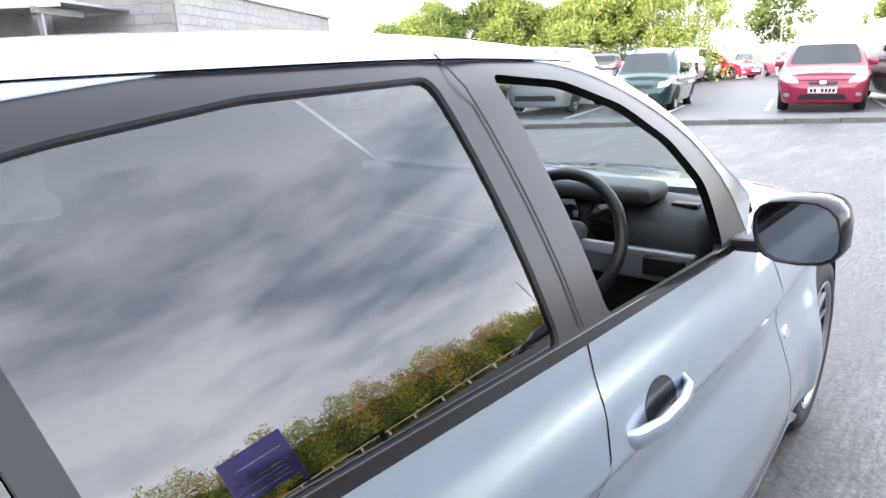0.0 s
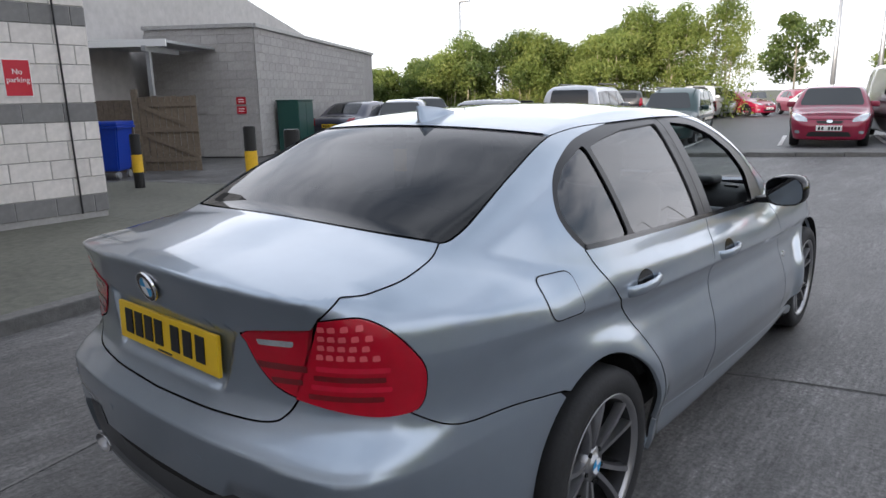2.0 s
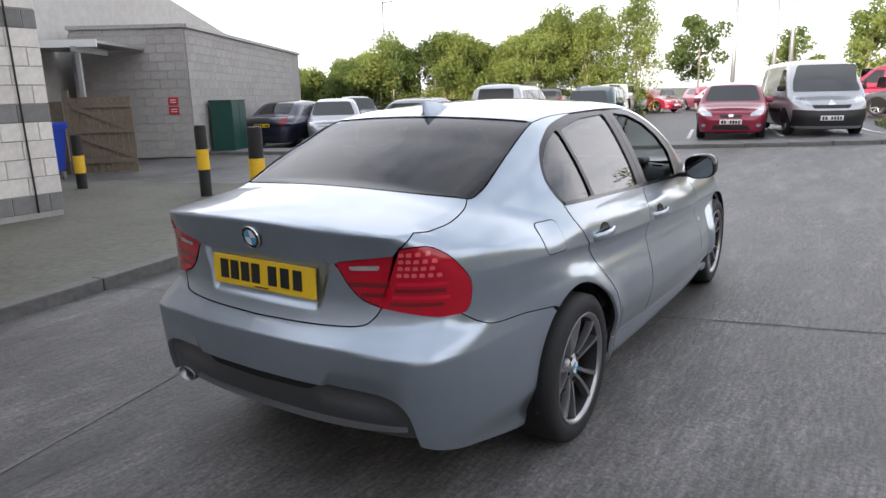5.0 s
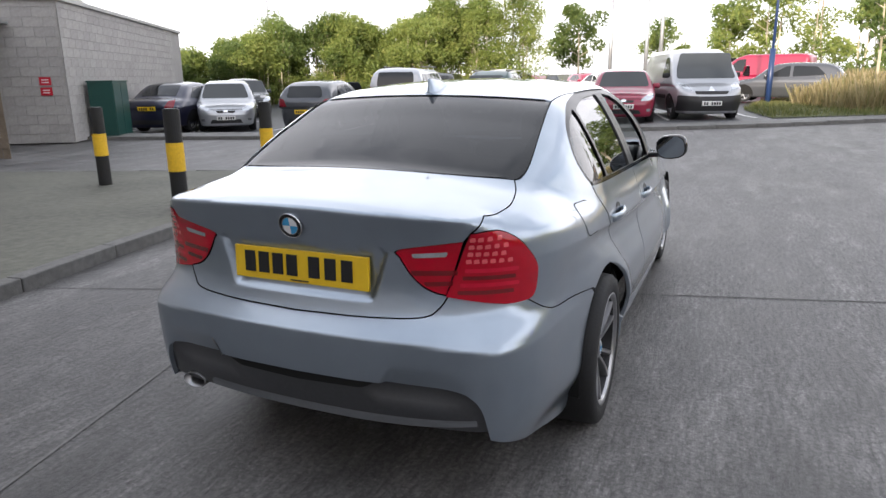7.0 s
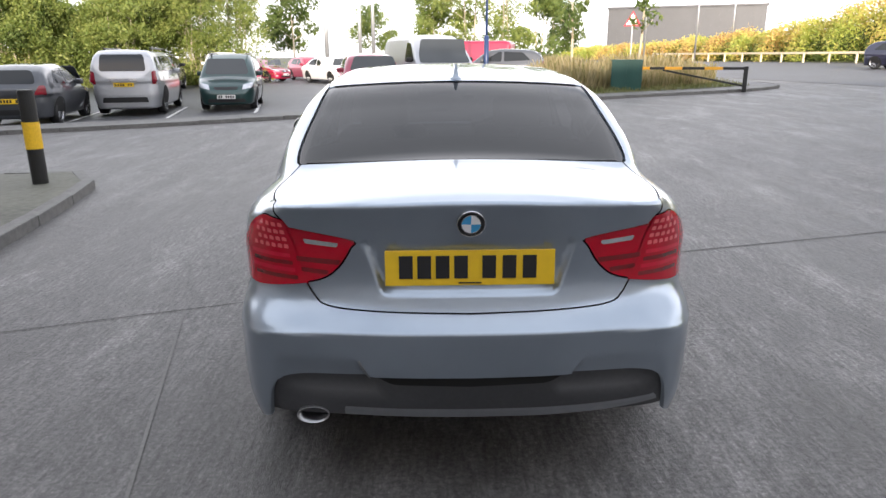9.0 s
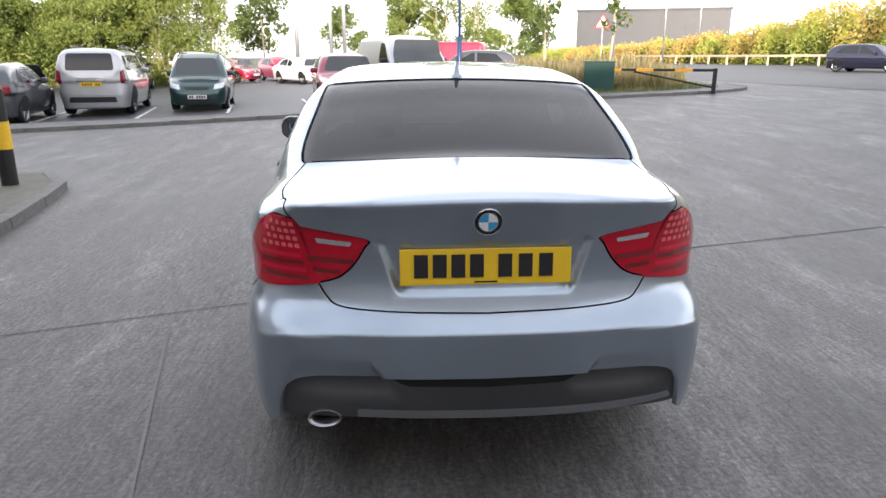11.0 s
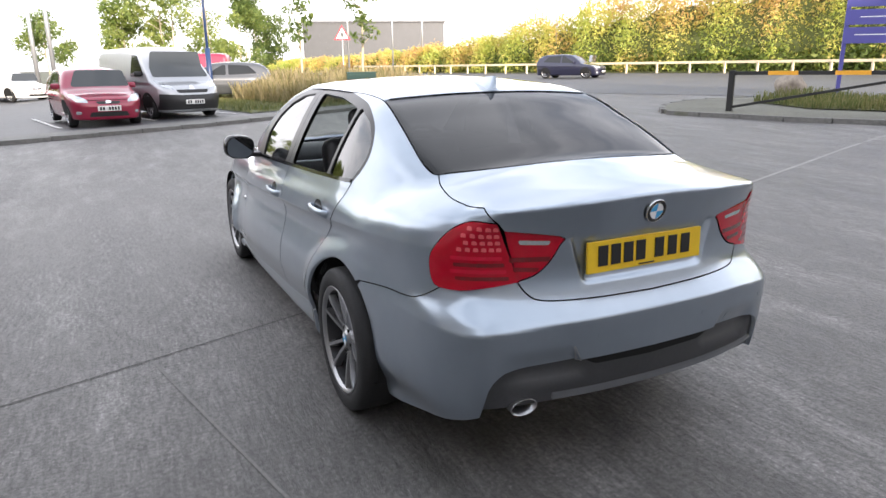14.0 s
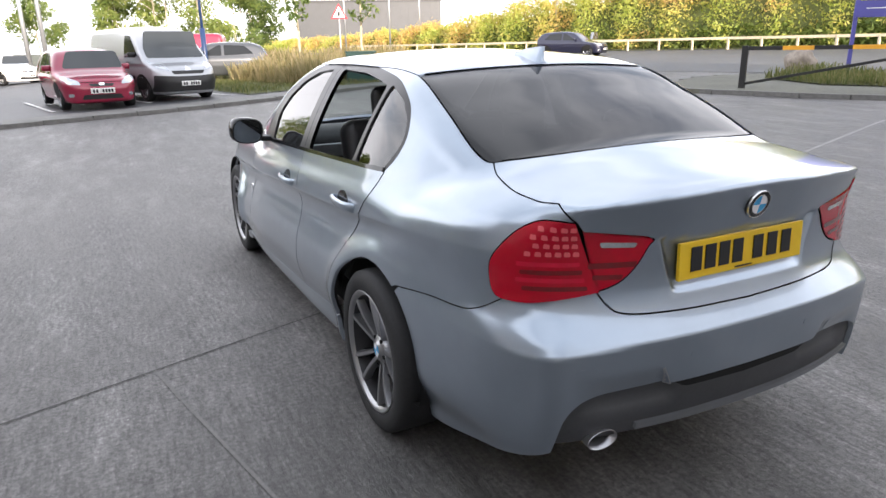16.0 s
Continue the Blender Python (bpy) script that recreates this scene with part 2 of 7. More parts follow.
def rounded(poly, r, seg=4):
    """The polygon with its corners rounded."""
    out, n = [], len(poly)
    for i in range(n):
        p, a, b = (np.array(poly[k % n], float) for k in (i, i - 1, i + 1))
        la, lb = np.linalg.norm(a - p), np.linalg.norm(b - p)
        q = min(r, la * 0.45, lb * 0.45)
        s, e = p + (a - p) / la * q, p + (b - p) / lb * q
        out += [(1 - t) ** 2 * s + 2 * t * (1 - t) * p + t * t * e for t in np.linspace(0, 1, seg + 1)]
    return [tuple(p) for p in out]


def spline(pts, per=8, closed=False):
    """Points along a smooth curve through the given ones."""
    p = [np.array(q, float) for q in pts]
    n, out = len(p), []
    for i in range(n if closed else n - 1):
        if closed:
            a, b, c, d = p[i - 1], p[i], p[(i + 1) % n], p[(i + 2) % n]
        else:
            a, b, c, d = p[max(i - 1, 0)], p[i], p[i + 1], p[min(i + 2, n - 1)]
        for t in np.arange(per) / per:
            out.append(tuple(0.5 * (2 * b + (c - a) * t + (2 * a - 5 * b + 4 * c - d) * t**2 + (3 * b - a - 3 * c + d) * t**3)))
    if not closed:
        out.append(tuple(p[-1]))
    return out


def inside_mask(q, poly):
    res, x, y = np.zeros(len(q), bool), q[:, 0], q[:, 1]
    a, b = poly, np.roll(poly, -1, 0)
    for (x1, y1), (x2, y2) in zip(a, b):
        hit = ((y1 > y) != (y2 > y)) & (x < (x2 - x1) * (y - y1) / (y2 - y1 + 1e-15) + x1)
        res ^= hit
    return res


def edge_distance(q, poly):
    a, b = poly, np.roll(poly, -1, 0)
    best = np.full(len(q), 1e9)
    for p1, p2 in zip(a, b):
        e = p2 - p1
        t = np.clip(((q - p1) @ e) / (e @ e + 1e-15), 0, 1)
        best = np.minimum(best, np.linalg.norm(q - p1 - t[:, None] * e, axis=1))
    return best


def patch(f, mode, poly, step=0.03, lift=0.0, flange=0.0, sign=1, shrink=0.0, lines=()):
    """Verts, faces and normals of a skin of the given outline, laid onto the body, with rows of points along its creases."""
    edge = dense(poly, step)
    if shrink:
        area = np.sum(edge[:, 0] * np.roll(edge[:, 1], -1) - np.roll(edge[:, 0], -1) * edge[:, 1])
        t = np.roll(edge, -1, 0) - np.roll(edge, 1, 0)
        t /= np.maximum(np.linalg.norm(t, axis=1, keepdims=True), 1e-9)
        edge = edge + np.stack([-t[:, 1], t[:, 0]], 1) * shrink * np.sign(area)
    lo, hi = edge.min(0), edge.max(0)
    gx, gy = np.meshgrid(np.arange(lo[0], hi[0], step), np.arange(lo[1], hi[1], step))
    q = np.stack([gx.ravel(), gy.ravel()], 1)
    if len(q):
        q = q[inside_mask(q, edge)]
    if len(q):
        q = q[edge_distance(q, edge) > step * 0.45]
    for line in lines:
        c = np.array([to_uv(mode, w, sign) for w in dense(line, step * 0.7, False)])
        t = np.gradient(c, axis=0)
        t /= np.maximum(np.linalg.norm(t, axis=1, keepdims=True), 1e-9)
        nrm = np.stack([-t[:, 1], t[:, 0]], 1)
        rows = np.concatenate([c + nrm * o for o in (-0.0075, -0.0025, 0.0025, 0.0075)])
        rows = rows[inside_mask(rows, edge)]
        if len(rows):
            rows = rows[edge_distance(rows, edge) > 0.004]
        if len(rows) and len(q):
            near = np.min(np.linalg.norm(q[:, None, :] - c[None, :, :], axis=2), axis=1)
            q = np.concatenate([q[near > 0.0075 + step * 0.5], rows])
    pts = np.concatenate([edge, q]) if len(q) else edge
    n = len(edge)
    from mathutils.geometry import delaunay_2d_cdt
    v2, _, faces, *_ = delaunay_2d_cdt([Vector(p) for p in pts], [], [list(range(n))], 1, 1e-6)
    uv = np.array([tuple(p) for p in v2])
    used = sorted({i for t in faces for i in t})
    back = {i: k for k, i in enumerate(used)}
    uv, faces = uv[used], [[back[i] for i in t] for t in faces]
    p = project(f, mode, uv, sign)
    nrm = gradient(f, p)
    fa = np.array(faces)
    fn = np.cross(p[fa[:, 1]] - p[fa[:, 0]], p[fa[:, 2]] - p[fa[:, 0]])
    flip = (fn * nrm[fa].mean(1)).sum(1) < 0
    fa[flip] = fa[flip][:, ::-1]
    p = p + nrm * lift
    if flange:
        count = {}
        for a, b, c in fa:
            for e in ((a, b), (b, c), (c, a)):
                count[tuple(sorted(e))] = (e, count.get(tuple(sorted(e)), (e, 0))[1] + 1)
        rim = [e for e, k in count.values() if k == 1]
        ids = sorted({i for e in rim for i in e})
        low = {i: len(p) + k for k, i in enumerate(ids)}
        base = len(p)
        p = np.concatenate([p, p[ids] - nrm[ids] * flange])
        nrm = np.concatenate([nrm, nrm[ids]])
        quads = [(b, a, low[a], low[b]) for a, b in rim]
        return p, [tuple(t) for t in fa] + quads, nrm
    return p, [tuple(t) for t in fa], nrm


def skin(name, f, mode, poly, material, parent, label="", **kw):
    v, fc, n = patch(f, mode, poly, **kw)
    return mesh(name, v, fc, material, parent, label, n)


def seam(name, f, pts, width, material, parent, lift=0.0009):
    """A narrow dark joint that follows a line on the skin."""
    q = dense(pts, 0.02, False)
    n = gradient(f, q)
    t = np.gradient(q, axis=0)
    t /= np.maximum(np.linalg.norm(t, axis=1, keepdims=True), 1e-9)
    b = np.cross(n, t) * width / 2
    v = np.concatenate([q + b + n * lift, q - b + n * lift])
    k = len(q)
    return mesh(name, v, [(i, i + 1, k + i + 1, k + i) for i in range(k - 1)], material, parent, "", np.concatenate([n, n]))


def joined(*pieces):
    v, f, n = [], [], []
    for pv, pf, pn in pieces:
        f += [tuple(i + len(v) for i in t) for t in pf]
        v += list(pv)
        n += list(pn)
    return v, f, n


# ---- ground ----
def sheet(name, outline, dz, material, step, label, category="", kind="structure", drop=0.0):
    """A piece of ground that follows the yard's slope, with an edge face of the given drop."""
    f0 = lambda p: p[:, 2] - ground_np(p[:, 0], p[:, 1]) - dz
    edge = dense(outline, step)
    lo, hi = edge.min(0), edge.max(0)
    gx, gy = np.meshgrid(np.arange(lo[0], hi[0], step), np.arange(lo[1], hi[1], step))
    q = np.stack([gx.ravel(), gy.ravel()], 1)
    q = q[inside_mask(q, edge)]
    if len(q):
        q = q[edge_distance(q, edge) > step * 0.4]
    pts = np.concatenate([edge, q]) if len(q) else edge
    from mathutils.geometry import delaunay_2d_cdt
    v2, _, faces, *_ = delaunay_2d_cdt([Vector(p) for p in pts], [], [list(range(len(edge)))], 1, 1e-6)
    uv = np.array([tuple(p) for p in v2])
    v = np.concatenate([uv, (ground_np(uv[:, 0], uv[:, 1]) + dz)[:, None]], 1).tolist()
    fa = []
    for t in faces:
        a, b, c = (np.array(v[i][:2]) for i in t)
        fa.append(tuple(t) if np.cross(b - a, c - a) > 0 else tuple(t[::-1]))
    if drop:
        n0 = len(v)
        k = len(edge)
        v += [(p[0], p[1], ground_z(*p) + dz - drop) for p in edge]
        fa += [(i, (i + 1) % k, n0 + (i + 1) % k, n0 + i) for i in range(k)]
    ob = mesh(name, v, fa, material, None, "", None, False)
    return tagged(ob, label, category or name, kind=kind)


def concrete_mat():
    m = mat("brushed wet concrete", (0.165, 0.16, 0.155), 0.5, var=0.0)
    n, l = m.node_tree.nodes, m.node_tree.links
    b = n["Principled BSDF"]
    t = n.new("ShaderNodeTexCoord")

    def noise_at(scale, detail=6, stretch=(1, 1, 1), turn=0.0, rough=0.6):
        mp, nz = n.new("ShaderNodeMapping"), n.new("ShaderNodeTexNoise")
        mp.inputs["Scale"].default_value, mp.inputs["Rotation"].default_value = stretch, (0, 0, turn)
        nz.inputs["Scale"].default_value, nz.inputs["Detail"].default_value, nz.inputs["Roughness"].default_value = scale, detail, rough
        l.new(t.outputs["Object"], mp.inputs["Vector"]), l.new(mp.outputs["Vector"], nz.inputs["Vector"])
        return nz.outputs["Fac"]

    def rng(x, a, b2, c=0.0, d=1.0):
        r = n.new("ShaderNodeMapRange")
        for k, v in zip(("From Min", "From Max", "To Min", "To Max"), (a, b2, c, d)):
            r.inputs[k].default_value = v
        l.new(x, r.inputs["Value"])
        return r.outputs[0]

    def mul(x, y):
        r = n.new("ShaderNodeMath")
        r.operation = "MULTIPLY"
        l.new(x, r.inputs[0]), l.new(y, r.inputs[1])
        return r.outputs[0]

    broom = noise_at(9, 6, (5, 0.8, 1), radians(-16), 0.72)
    stain = noise_at(0.38, 9, (1.6, 0.7, 1), radians(-24), 0.62)
    patchy = noise_at(1.5, 9, (1.9, 0.6, 1), radians(-14), 0.72)
    grit = noise_at(46, 6, rough=0.75)
    speck = noise_at(85, 3, rough=0.6)
    streak = noise_at(1.0, 9, (2.6, 0.6, 1), radians(-34), 0.74)
    tone = mul(mul(rng(broom, 0.36, 0.64, 0.66, 1.34), rng(stain, 0.41, 0.59, 0.68, 1.28)), mul(rng(patchy, 0.40, 0.60, 0.72, 1.28), rng(grit, 0.38, 0.64, 0.60, 1.42)))
    tone = mul(mul(tone, rng(streak, 0.50, 0.68, 0.94, 1.45)), rng(speck, 0.60, 0.72, 1.0, 2.0))
    col = n.new("ShaderNodeMixRGB")
    col.blend_type = "MULTIPLY"
    col.inputs["Fac"].default_value = 1
    col.inputs["Color1"].default_value = (0.104, 0.100, 0.097, 1)
    l.new(tone, col.inputs["Color2"]), l.new(col.outputs["Color"], b.inputs["Base Color"])
    l.new(mul(rng(patchy, 0.35, 0.65, 0.75, 1.25), rng(stain, 0.35, 0.65, 0.44, 0.66)), b.inputs["Roughness"])
    bp, ad = n.new("ShaderNodeBump"), n.new("ShaderNodeMath")
    ad.operation = "ADD"
    l.new(broom, ad.inputs[0]), l.new(grit, ad.inputs[1]), l.new(ad.outputs[0], bp.inputs["Height"])
    bp.inputs["Strength"].default_value, bp.inputs["Distance"].default_value = 0.7, 0.008
    l.new(bp.outputs["Normal"], b.inputs["Normal"])
    return m


M["concrete"] = concrete_mat()
M["tarmac"] = mat("car park tarmac", (0.045, 0.046, 0.05), 0.5, var=0.3, scale=3, bump=0.4, bscale=120)
M["road"] = mat("road asphalt", (0.075, 0.076, 0.08), 0.6, var=0.2, scale=1.5, bump=0.3, bscale=100)
M["paving"] = mat("mossy paving concrete", (0.105, 0.105, 0.082), 0.75, var=0.42, scale=3.5, bump=0.4, bscale=60)
M["kerb"] = mat("kerb concrete", (0.125, 0.122, 0.115), 0.65, var=0.38, scale=4, bump=0.4, bscale=70)
M["soil"] = mat("rough grass soil", (0.09, 0.1, 0.035), 0.9, var=0.4, scale=3, bump=0.6, bscale=20)
M["line"] = mat("white road paint", (0.62, 0.62, 0.6), 0.55, var=0.25, scale=12)
M["field"] = mat("distant ground", (0.075, 0.08, 0.05), 0.9, var=0.3, scale=0.3)

sheet("ground", [(-260, -60), (260, -60), (260, 330), (-260, 330)], -0.4, M["field"], 18.0, "flat rough ground reaching the horizon")
YARD = [(-30, -22), (20, -22), (19.2, 3), (17.2, 13), (15.2, 18), (13.2, 30), (-30, 30)]
sheet("yard", YARD, 0.0, M["concrete"], 0.6, "grey brushed concrete service yard with damp stains", "yard")
PARK_KERB = [(-19, 6.8), (-12, 9.0), (-9, 10.0), (-6, 11.5), (-3, 12.6), (-0.5, 13.3), (2, 14.3), (5.6, 16.3), (9.0, 17.4), (11.0, 18.3), (12.3, 19.8), (12.6, 22)]
pk = spline(PARK_KERB, 5)


def strip(name, line, width, height, material, parent=None, label="", seg_len=0.915, gap=0.008):
    """Kerb stones one after another along a line, each a piece of its own."""
    pts = dense(line, 0.1, False)
    run, stones, start = 0.0, [], 0
    for i in range(1, len(pts)):
        run += np.linalg.norm(pts[i] - pts[i - 1])
        if run >= seg_len or i == len(pts) - 1:
            stones.append((pts[start], pts[i]))
            start, run = i, 0.0
    for a, b in stones:
        d = b - a
        ln = np.linalg.norm(d)
        if ln < 0.1:
            continue
        ang = math.degrees(math.atan2(d[1], d[0]))
        c = (a + b) / 2
        bm = bmesh.new()
        add_box(bm, 0, 0, height / 2 - 0.1, ln - gap, width, height + 0.2, None, 0.012)
        o = part("kerbstone", bm, material, parent, label)
        o.matrix_basis = pose(c[0], c[1], ground_z(c[0], c[1]), 0, 0, ang)


PARK_Z = 0.09
sheet("car_park", pk + [(12.0, 60), (-45, 60), (-45, 0)], PARK_Z - 0.01, M["tarmac"], 1.2, "dark damp tarmac car park surface", "car park", drop=0.0)
kerbs = thing("kerb", "row of worn grey concrete kerbstones along the car park", "kerb", kind="structure")
strip("kerb", pk, 0.14, PARK_Z, M["kerb"], kerbs)
# a paler concrete apron just behind the kerb
apron = [(p[0], p[1]) for p in pk]
inner = [(p[0] - 0.45, p[1] + 0.95) for p in pk]
sheet("pavement", apron[:-6] + inner[:-6][::-1], PARK_Z, M["kerb"], 0.5, "narrow grey concrete strip behind the kerb", "pavement")


def flat_line(a, b, w, dz, material, parent):
    d = Vector((b[0] - a[0], b[1] - a[1]))
    n = Vector((-d.y, d.x)).normalized() * w / 2
    q = [(a[0] + n.x, a[1] + n.y), (b[0] + n.x, b[1] + n.y), (b[0] - n.x, b[1] - n.y), (a[0] - n.x, a[1] - n.y)]
    v, f = [], []
    k = 8
    for i in range(k + 1):
        t = i / k
        for s in (0, 1):
            p = ((q[0][0] * (1 - t) + q[1][0] * t), (q[0][1] * (1 - t) + q[1][1] * t)) if s == 0 else ((q[3][0] * (1 - t) + q[2][0] * t), (q[3][1] * (1 - t) + q[2][1] * t))
            v.append((p[0], p[1], ground_z(*p) + dz))
    for i in range(k):
        f.append((2 * i, 2 * i + 1, 2 * i + 3, 2 * i + 2))
    return mesh("bay_line", v, f, material, parent, "", None, False)


lines = thing("bay_markings", "white painted parking bay lines on the tarmac", "road marking", kind="structure")
ROWV, ROWN = Vector((0.953, 0.302)), Vector((-0.2, 0.98))  # along the bays, and into them
for k in range(-7, 3):
    c = Vector((-2.62, 15.0)) + ROWV * (2.32 * k)
    flat_line(c, c + ROWN * 4.6, 0.1, PARK_Z + 0.004, M["line"], lines)

sheet("road", [(19.2, 3), (17.2, 13), (15.2, 18), (13.2, 30), (9, 60), (0, 110), (17, 112), (26, 62), (32, 39), (36, 28), (38.5, 19), (41, 3), (44, -25), (21, -25)], 0.012, M["road"], 2.5, "grey asphalt access road past the yard", "road")
sheet("verge", [(17, 112), (26, 62), (32, 39), (36, 28), (38.5, 19), (41, 3), (44, -25), (80, -25), (80, 112)], 0.05, M["soil"], 4.0, "mown grass verge under the hedge", "grass verge")

# pavement on the building's side
PAVE = [(-3.15, -6.0), (-3.2, -1.9), (-3.5, -0.3), (-3.75, 1.5), (-4.1, 3.4), (-4.5, 4.3), (-5.2, 4.45), (-8.0, 3.75), (-11.0, 2.7), (-11.0, -6.0)]
sheet("pavement", PAVE, 0.1, M["paving"], 0.5, "mossy grey concrete pavement beside the building", "pavement", drop=0.15)
pave_kerb = thing("kerb", "mossy grey concrete kerbstones edging the pavement", "kerb", kind="structure")
strip("kerb", [(p[0] + 0.06, p[1] + 0.02) for p in PAVE[:9]], 0.14, 0.105, M["kerb"], pave_kerb)

# slab joints
M["joint"] = mat("joint filler", (0.05, 0.048, 0.045), 0.8, var=0.4, scale=12)
M["joint_chalk"] = mat("chalky joint filler", (0.24, 0.235, 0.225), 0.7, var=0.3, scale=12)
M["joint_pale"] = mat("pale joint filler", (0.145, 0.141, 0.134), 0.7, var=0.3, scale=12)
joints = thing("slab_joints", "dark filled joints between concrete slabs", "joint", kind="structure")


def joint(a, b, w, material):
    o = flat_line(a, b, w, 0.004, material, joints)
    o.name = "joint"


joint((-12, -4.1), (-1.6, -0.45), 0.009, M["joint"])
joint((-1.6, -0.45), (1.0, 0.44), 0.009, M["joint"])
joint((1.0, 0.44), (4.0, 1.24), 0.014, M["joint"])
joint((4.0, 1.24), (16.5, 4.75), 0.045, M["joint_chalk"])
joint((-1.6, -0.45), (-1.0, -3.0), 0.014, M["joint_pale"])
joint((-1.0, -3.0), (0.3, -9), 0.014, M["joint_pale"])


# ---- buildings ----
def block_mat(name, col, seed, blocks=(0.44, 0.215)):
    m = mat(name, col, 0.85, var=0.16, scale=4, bump=0.25, bscale=120)
    n, l = m.node_tree.nodes, m.node_tree.links
    b = n["Principled BSDF"]
    inf, mx = n.new("ShaderNodeObjectInfo"), n.new("ShaderNodeMixRGB")
    mx.blend_type = "MULTIPLY"
    mx.inputs["Fac"].default_value = 1
    src = b.inputs["Base Color"].links[0].from_socket
    r = n.new("ShaderNodeMapRange")
    r.inputs["To Min"].default_value, r.inputs["To Max"].default_value = 0.92, 1.07
    l.new(inf.outputs["Random"], r.inputs["Value"])
    l.new(src, mx.inputs["Color1"]), l.new(r.outputs[0], mx.inputs["Color2"]), l.new(mx.outputs[0], b.inputs["Base Color"])
    return m


M["block_grey"] = block_mat("grey concrete block", (0.36, 0.345, 0.33), 1)
M["block_pale"] = block_mat("pale concrete block", (0.66, 0.62, 0.58), 2)
M["block_dark"] = block_mat("dark grey block", (0.2, 0.195, 0.19), 3)
M["mortar"] = mat("mortar", (0.33, 0.32, 0.305), 0.9, var=0.15, scale=8)
M["coping"] = mat("weathered metal coping", (0.35, 0.345, 0.335), 0.5, 0.2, var=0.2, scale=4)
M["render"] = mat("grey wall cladding", (0.46, 0.44, 0.42), 0.8, var=0.15, scale=1.2)
BLOCKS = {}


def block_mesh(w, h, d, material):
    key = (round(w, 3), round(h, 3), round(d, 3), material.name)
    if key not in BLOCKS:
        bm = bmesh.new()
        add_box(bm, 0, 0, 0, w, d, h, None, 0)
        bmesh.ops.bevel(bm, geom=[e for e in bm.edges if all(v.co.y < 0 for v in e.verts)], offset=0.005, segments=1, affect="EDGES")
        me = bpy.data.meshes.new("block")
        bm.to_mesh(me)
        bm.free()
        me.materials.append(material)
        BLOCKS[key] = me
    return BLOCKS[key]


def block_wall(wall, x0, x1, z0, z1, pick, bw=0.44, bh=0.215, joint_w=0.01, skip=None):
    """Courses of blocks on the wall's front face (local -y), as pieces of their own."""
    rows = int(round((z1 - z0) / (bh + joint_w)))
    for r in range(rows):
        z = z0 + (r + 0.5) * (bh + joint_w)
        x = x0 - (0.5 * (bw + joint_w) if r % 2 else 0)
        while x < x1 - 0.02:
            a, b = max(x, x0), min(x + bw, x1)
            if b - a > 0.04 and not (skip and skip((a + b) / 2, z)):
                o = new("block", block_mesh(b - a, bh, 0.03, pick(r, z)))
                o.parent = wall
                o.location = ((a + b) / 2, -0.012, z)
            x += bw + joint_w


# the flat-roofed store: corner, with one wall going back and one across
S0, SU, SW = Vector((-13.6, 7.6)), Vector((-0.533, 0.846)), Vector((-0.846, -0.533))
STORE_H = 3.3
store = thing("wall_store_long", "grey concrete block store wall with metal coping", "building wall", on_ground(S0.x, S0.y, 0, -0.05), kind="structure")
ang_u, ang_w = math.degrees(math.atan2(SU.y, SU.x)), math.degrees(math.atan2(SW.y, SW.x))
store.matrix_basis = pose(S0.x, S0.y, -0.05, 0, 0, ang_u)
box("core", (6.5, 0.085, STORE_H / 2), (13, 0.2, STORE_H), M["mortar"], store)
box("coping", (6.5, 0.06, STORE_H + 0.06), (13.05, 0.32, 0.10), M["coping"], store, "pale weathered coping", 0.01)
store2 = thing("wall_store_end", "grey concrete block end wall of the store", "building wall", pose(S0.x + SW.x * 3.0, S0.y + SW.y * 3.0, -0.05, 0, 0, ang_w + 180), kind="structure")
box("core", (1.5, 0.085, STORE_H / 2), (3.0, 0.2, STORE_H), M["mortar"], store2)
box("coping", (1.5, 0.06, STORE_H + 0.06), (3.05, 0.32, 0.10), M["coping"], store2, "pale weathered coping", 0.01)
box("wall_store_roof", (0, 0, 0), (3.0, 13, 0.1), M["coping"], None).matrix_basis = pose(S0.x + SU.x * 6.5 + SW.x * 1.55, S0.y + SU.y * 6.5 + SW.y * 1.55, STORE_H - 0.2, 0, 0, ang_u - 90)

# the near pale block corner
near_wall = thing("wall_near", "pale concrete block wall with dark grey bands", "building wall", pose(-7.1, -7.88, 0.0, 0, 0, 90), kind="structure")
NEAR_H = 5.6
box("core", (4.25, 0.205, NEAR_H / 2), (8.5, 0.44, NEAR_H), M["mortar"], near_wall)
near_return = thing("wall_near_return", "pale concrete block return wall", "building wall", pose(-7.1, 0.62, 0.0, 0, 0, 180), kind="structure")
box("core", (2.0, 0.205, NEAR_H / 2), (3.6, 0.44, NEAR_H), M["mortar"], near_return)

# the tall hall behind, with a falling roof edge
hall = thing("wall_hall", "tall grey rendered hall with a sloping dark roof edge", "building", pose(S0.x + SW.x * 3.1 - SU.x * 2.0, S0.y + SW.y * 3.1 - SU.y * 2.0, -0.1, 0, 0, ang_u), kind="structure")
bm = bmesh.new()
v = [bm.verts.new(p) for p in ((-14, 0.3, 0), (16, 0.3, 0), (16, 0.3, 4.4), (6, 0.3, 5.6), (-14, 0.3, 9.0), (-14, 12, 0), (16, 12, 0), (16, 12, 4.4), (6, 12, 5.6), (-14, 12, 9.0))]
for f in ((0, 1, 2, 3, 4), (5, 6, 7, 8, 9), (0, 1, 6, 5), (1, 2, 7, 6), (2, 3, 8, 7), (3, 4, 9, 8), (4, 0, 5, 9)):
    bm.faces.new([v[i] for i in f])
part("body", bm, M["render"], hall)


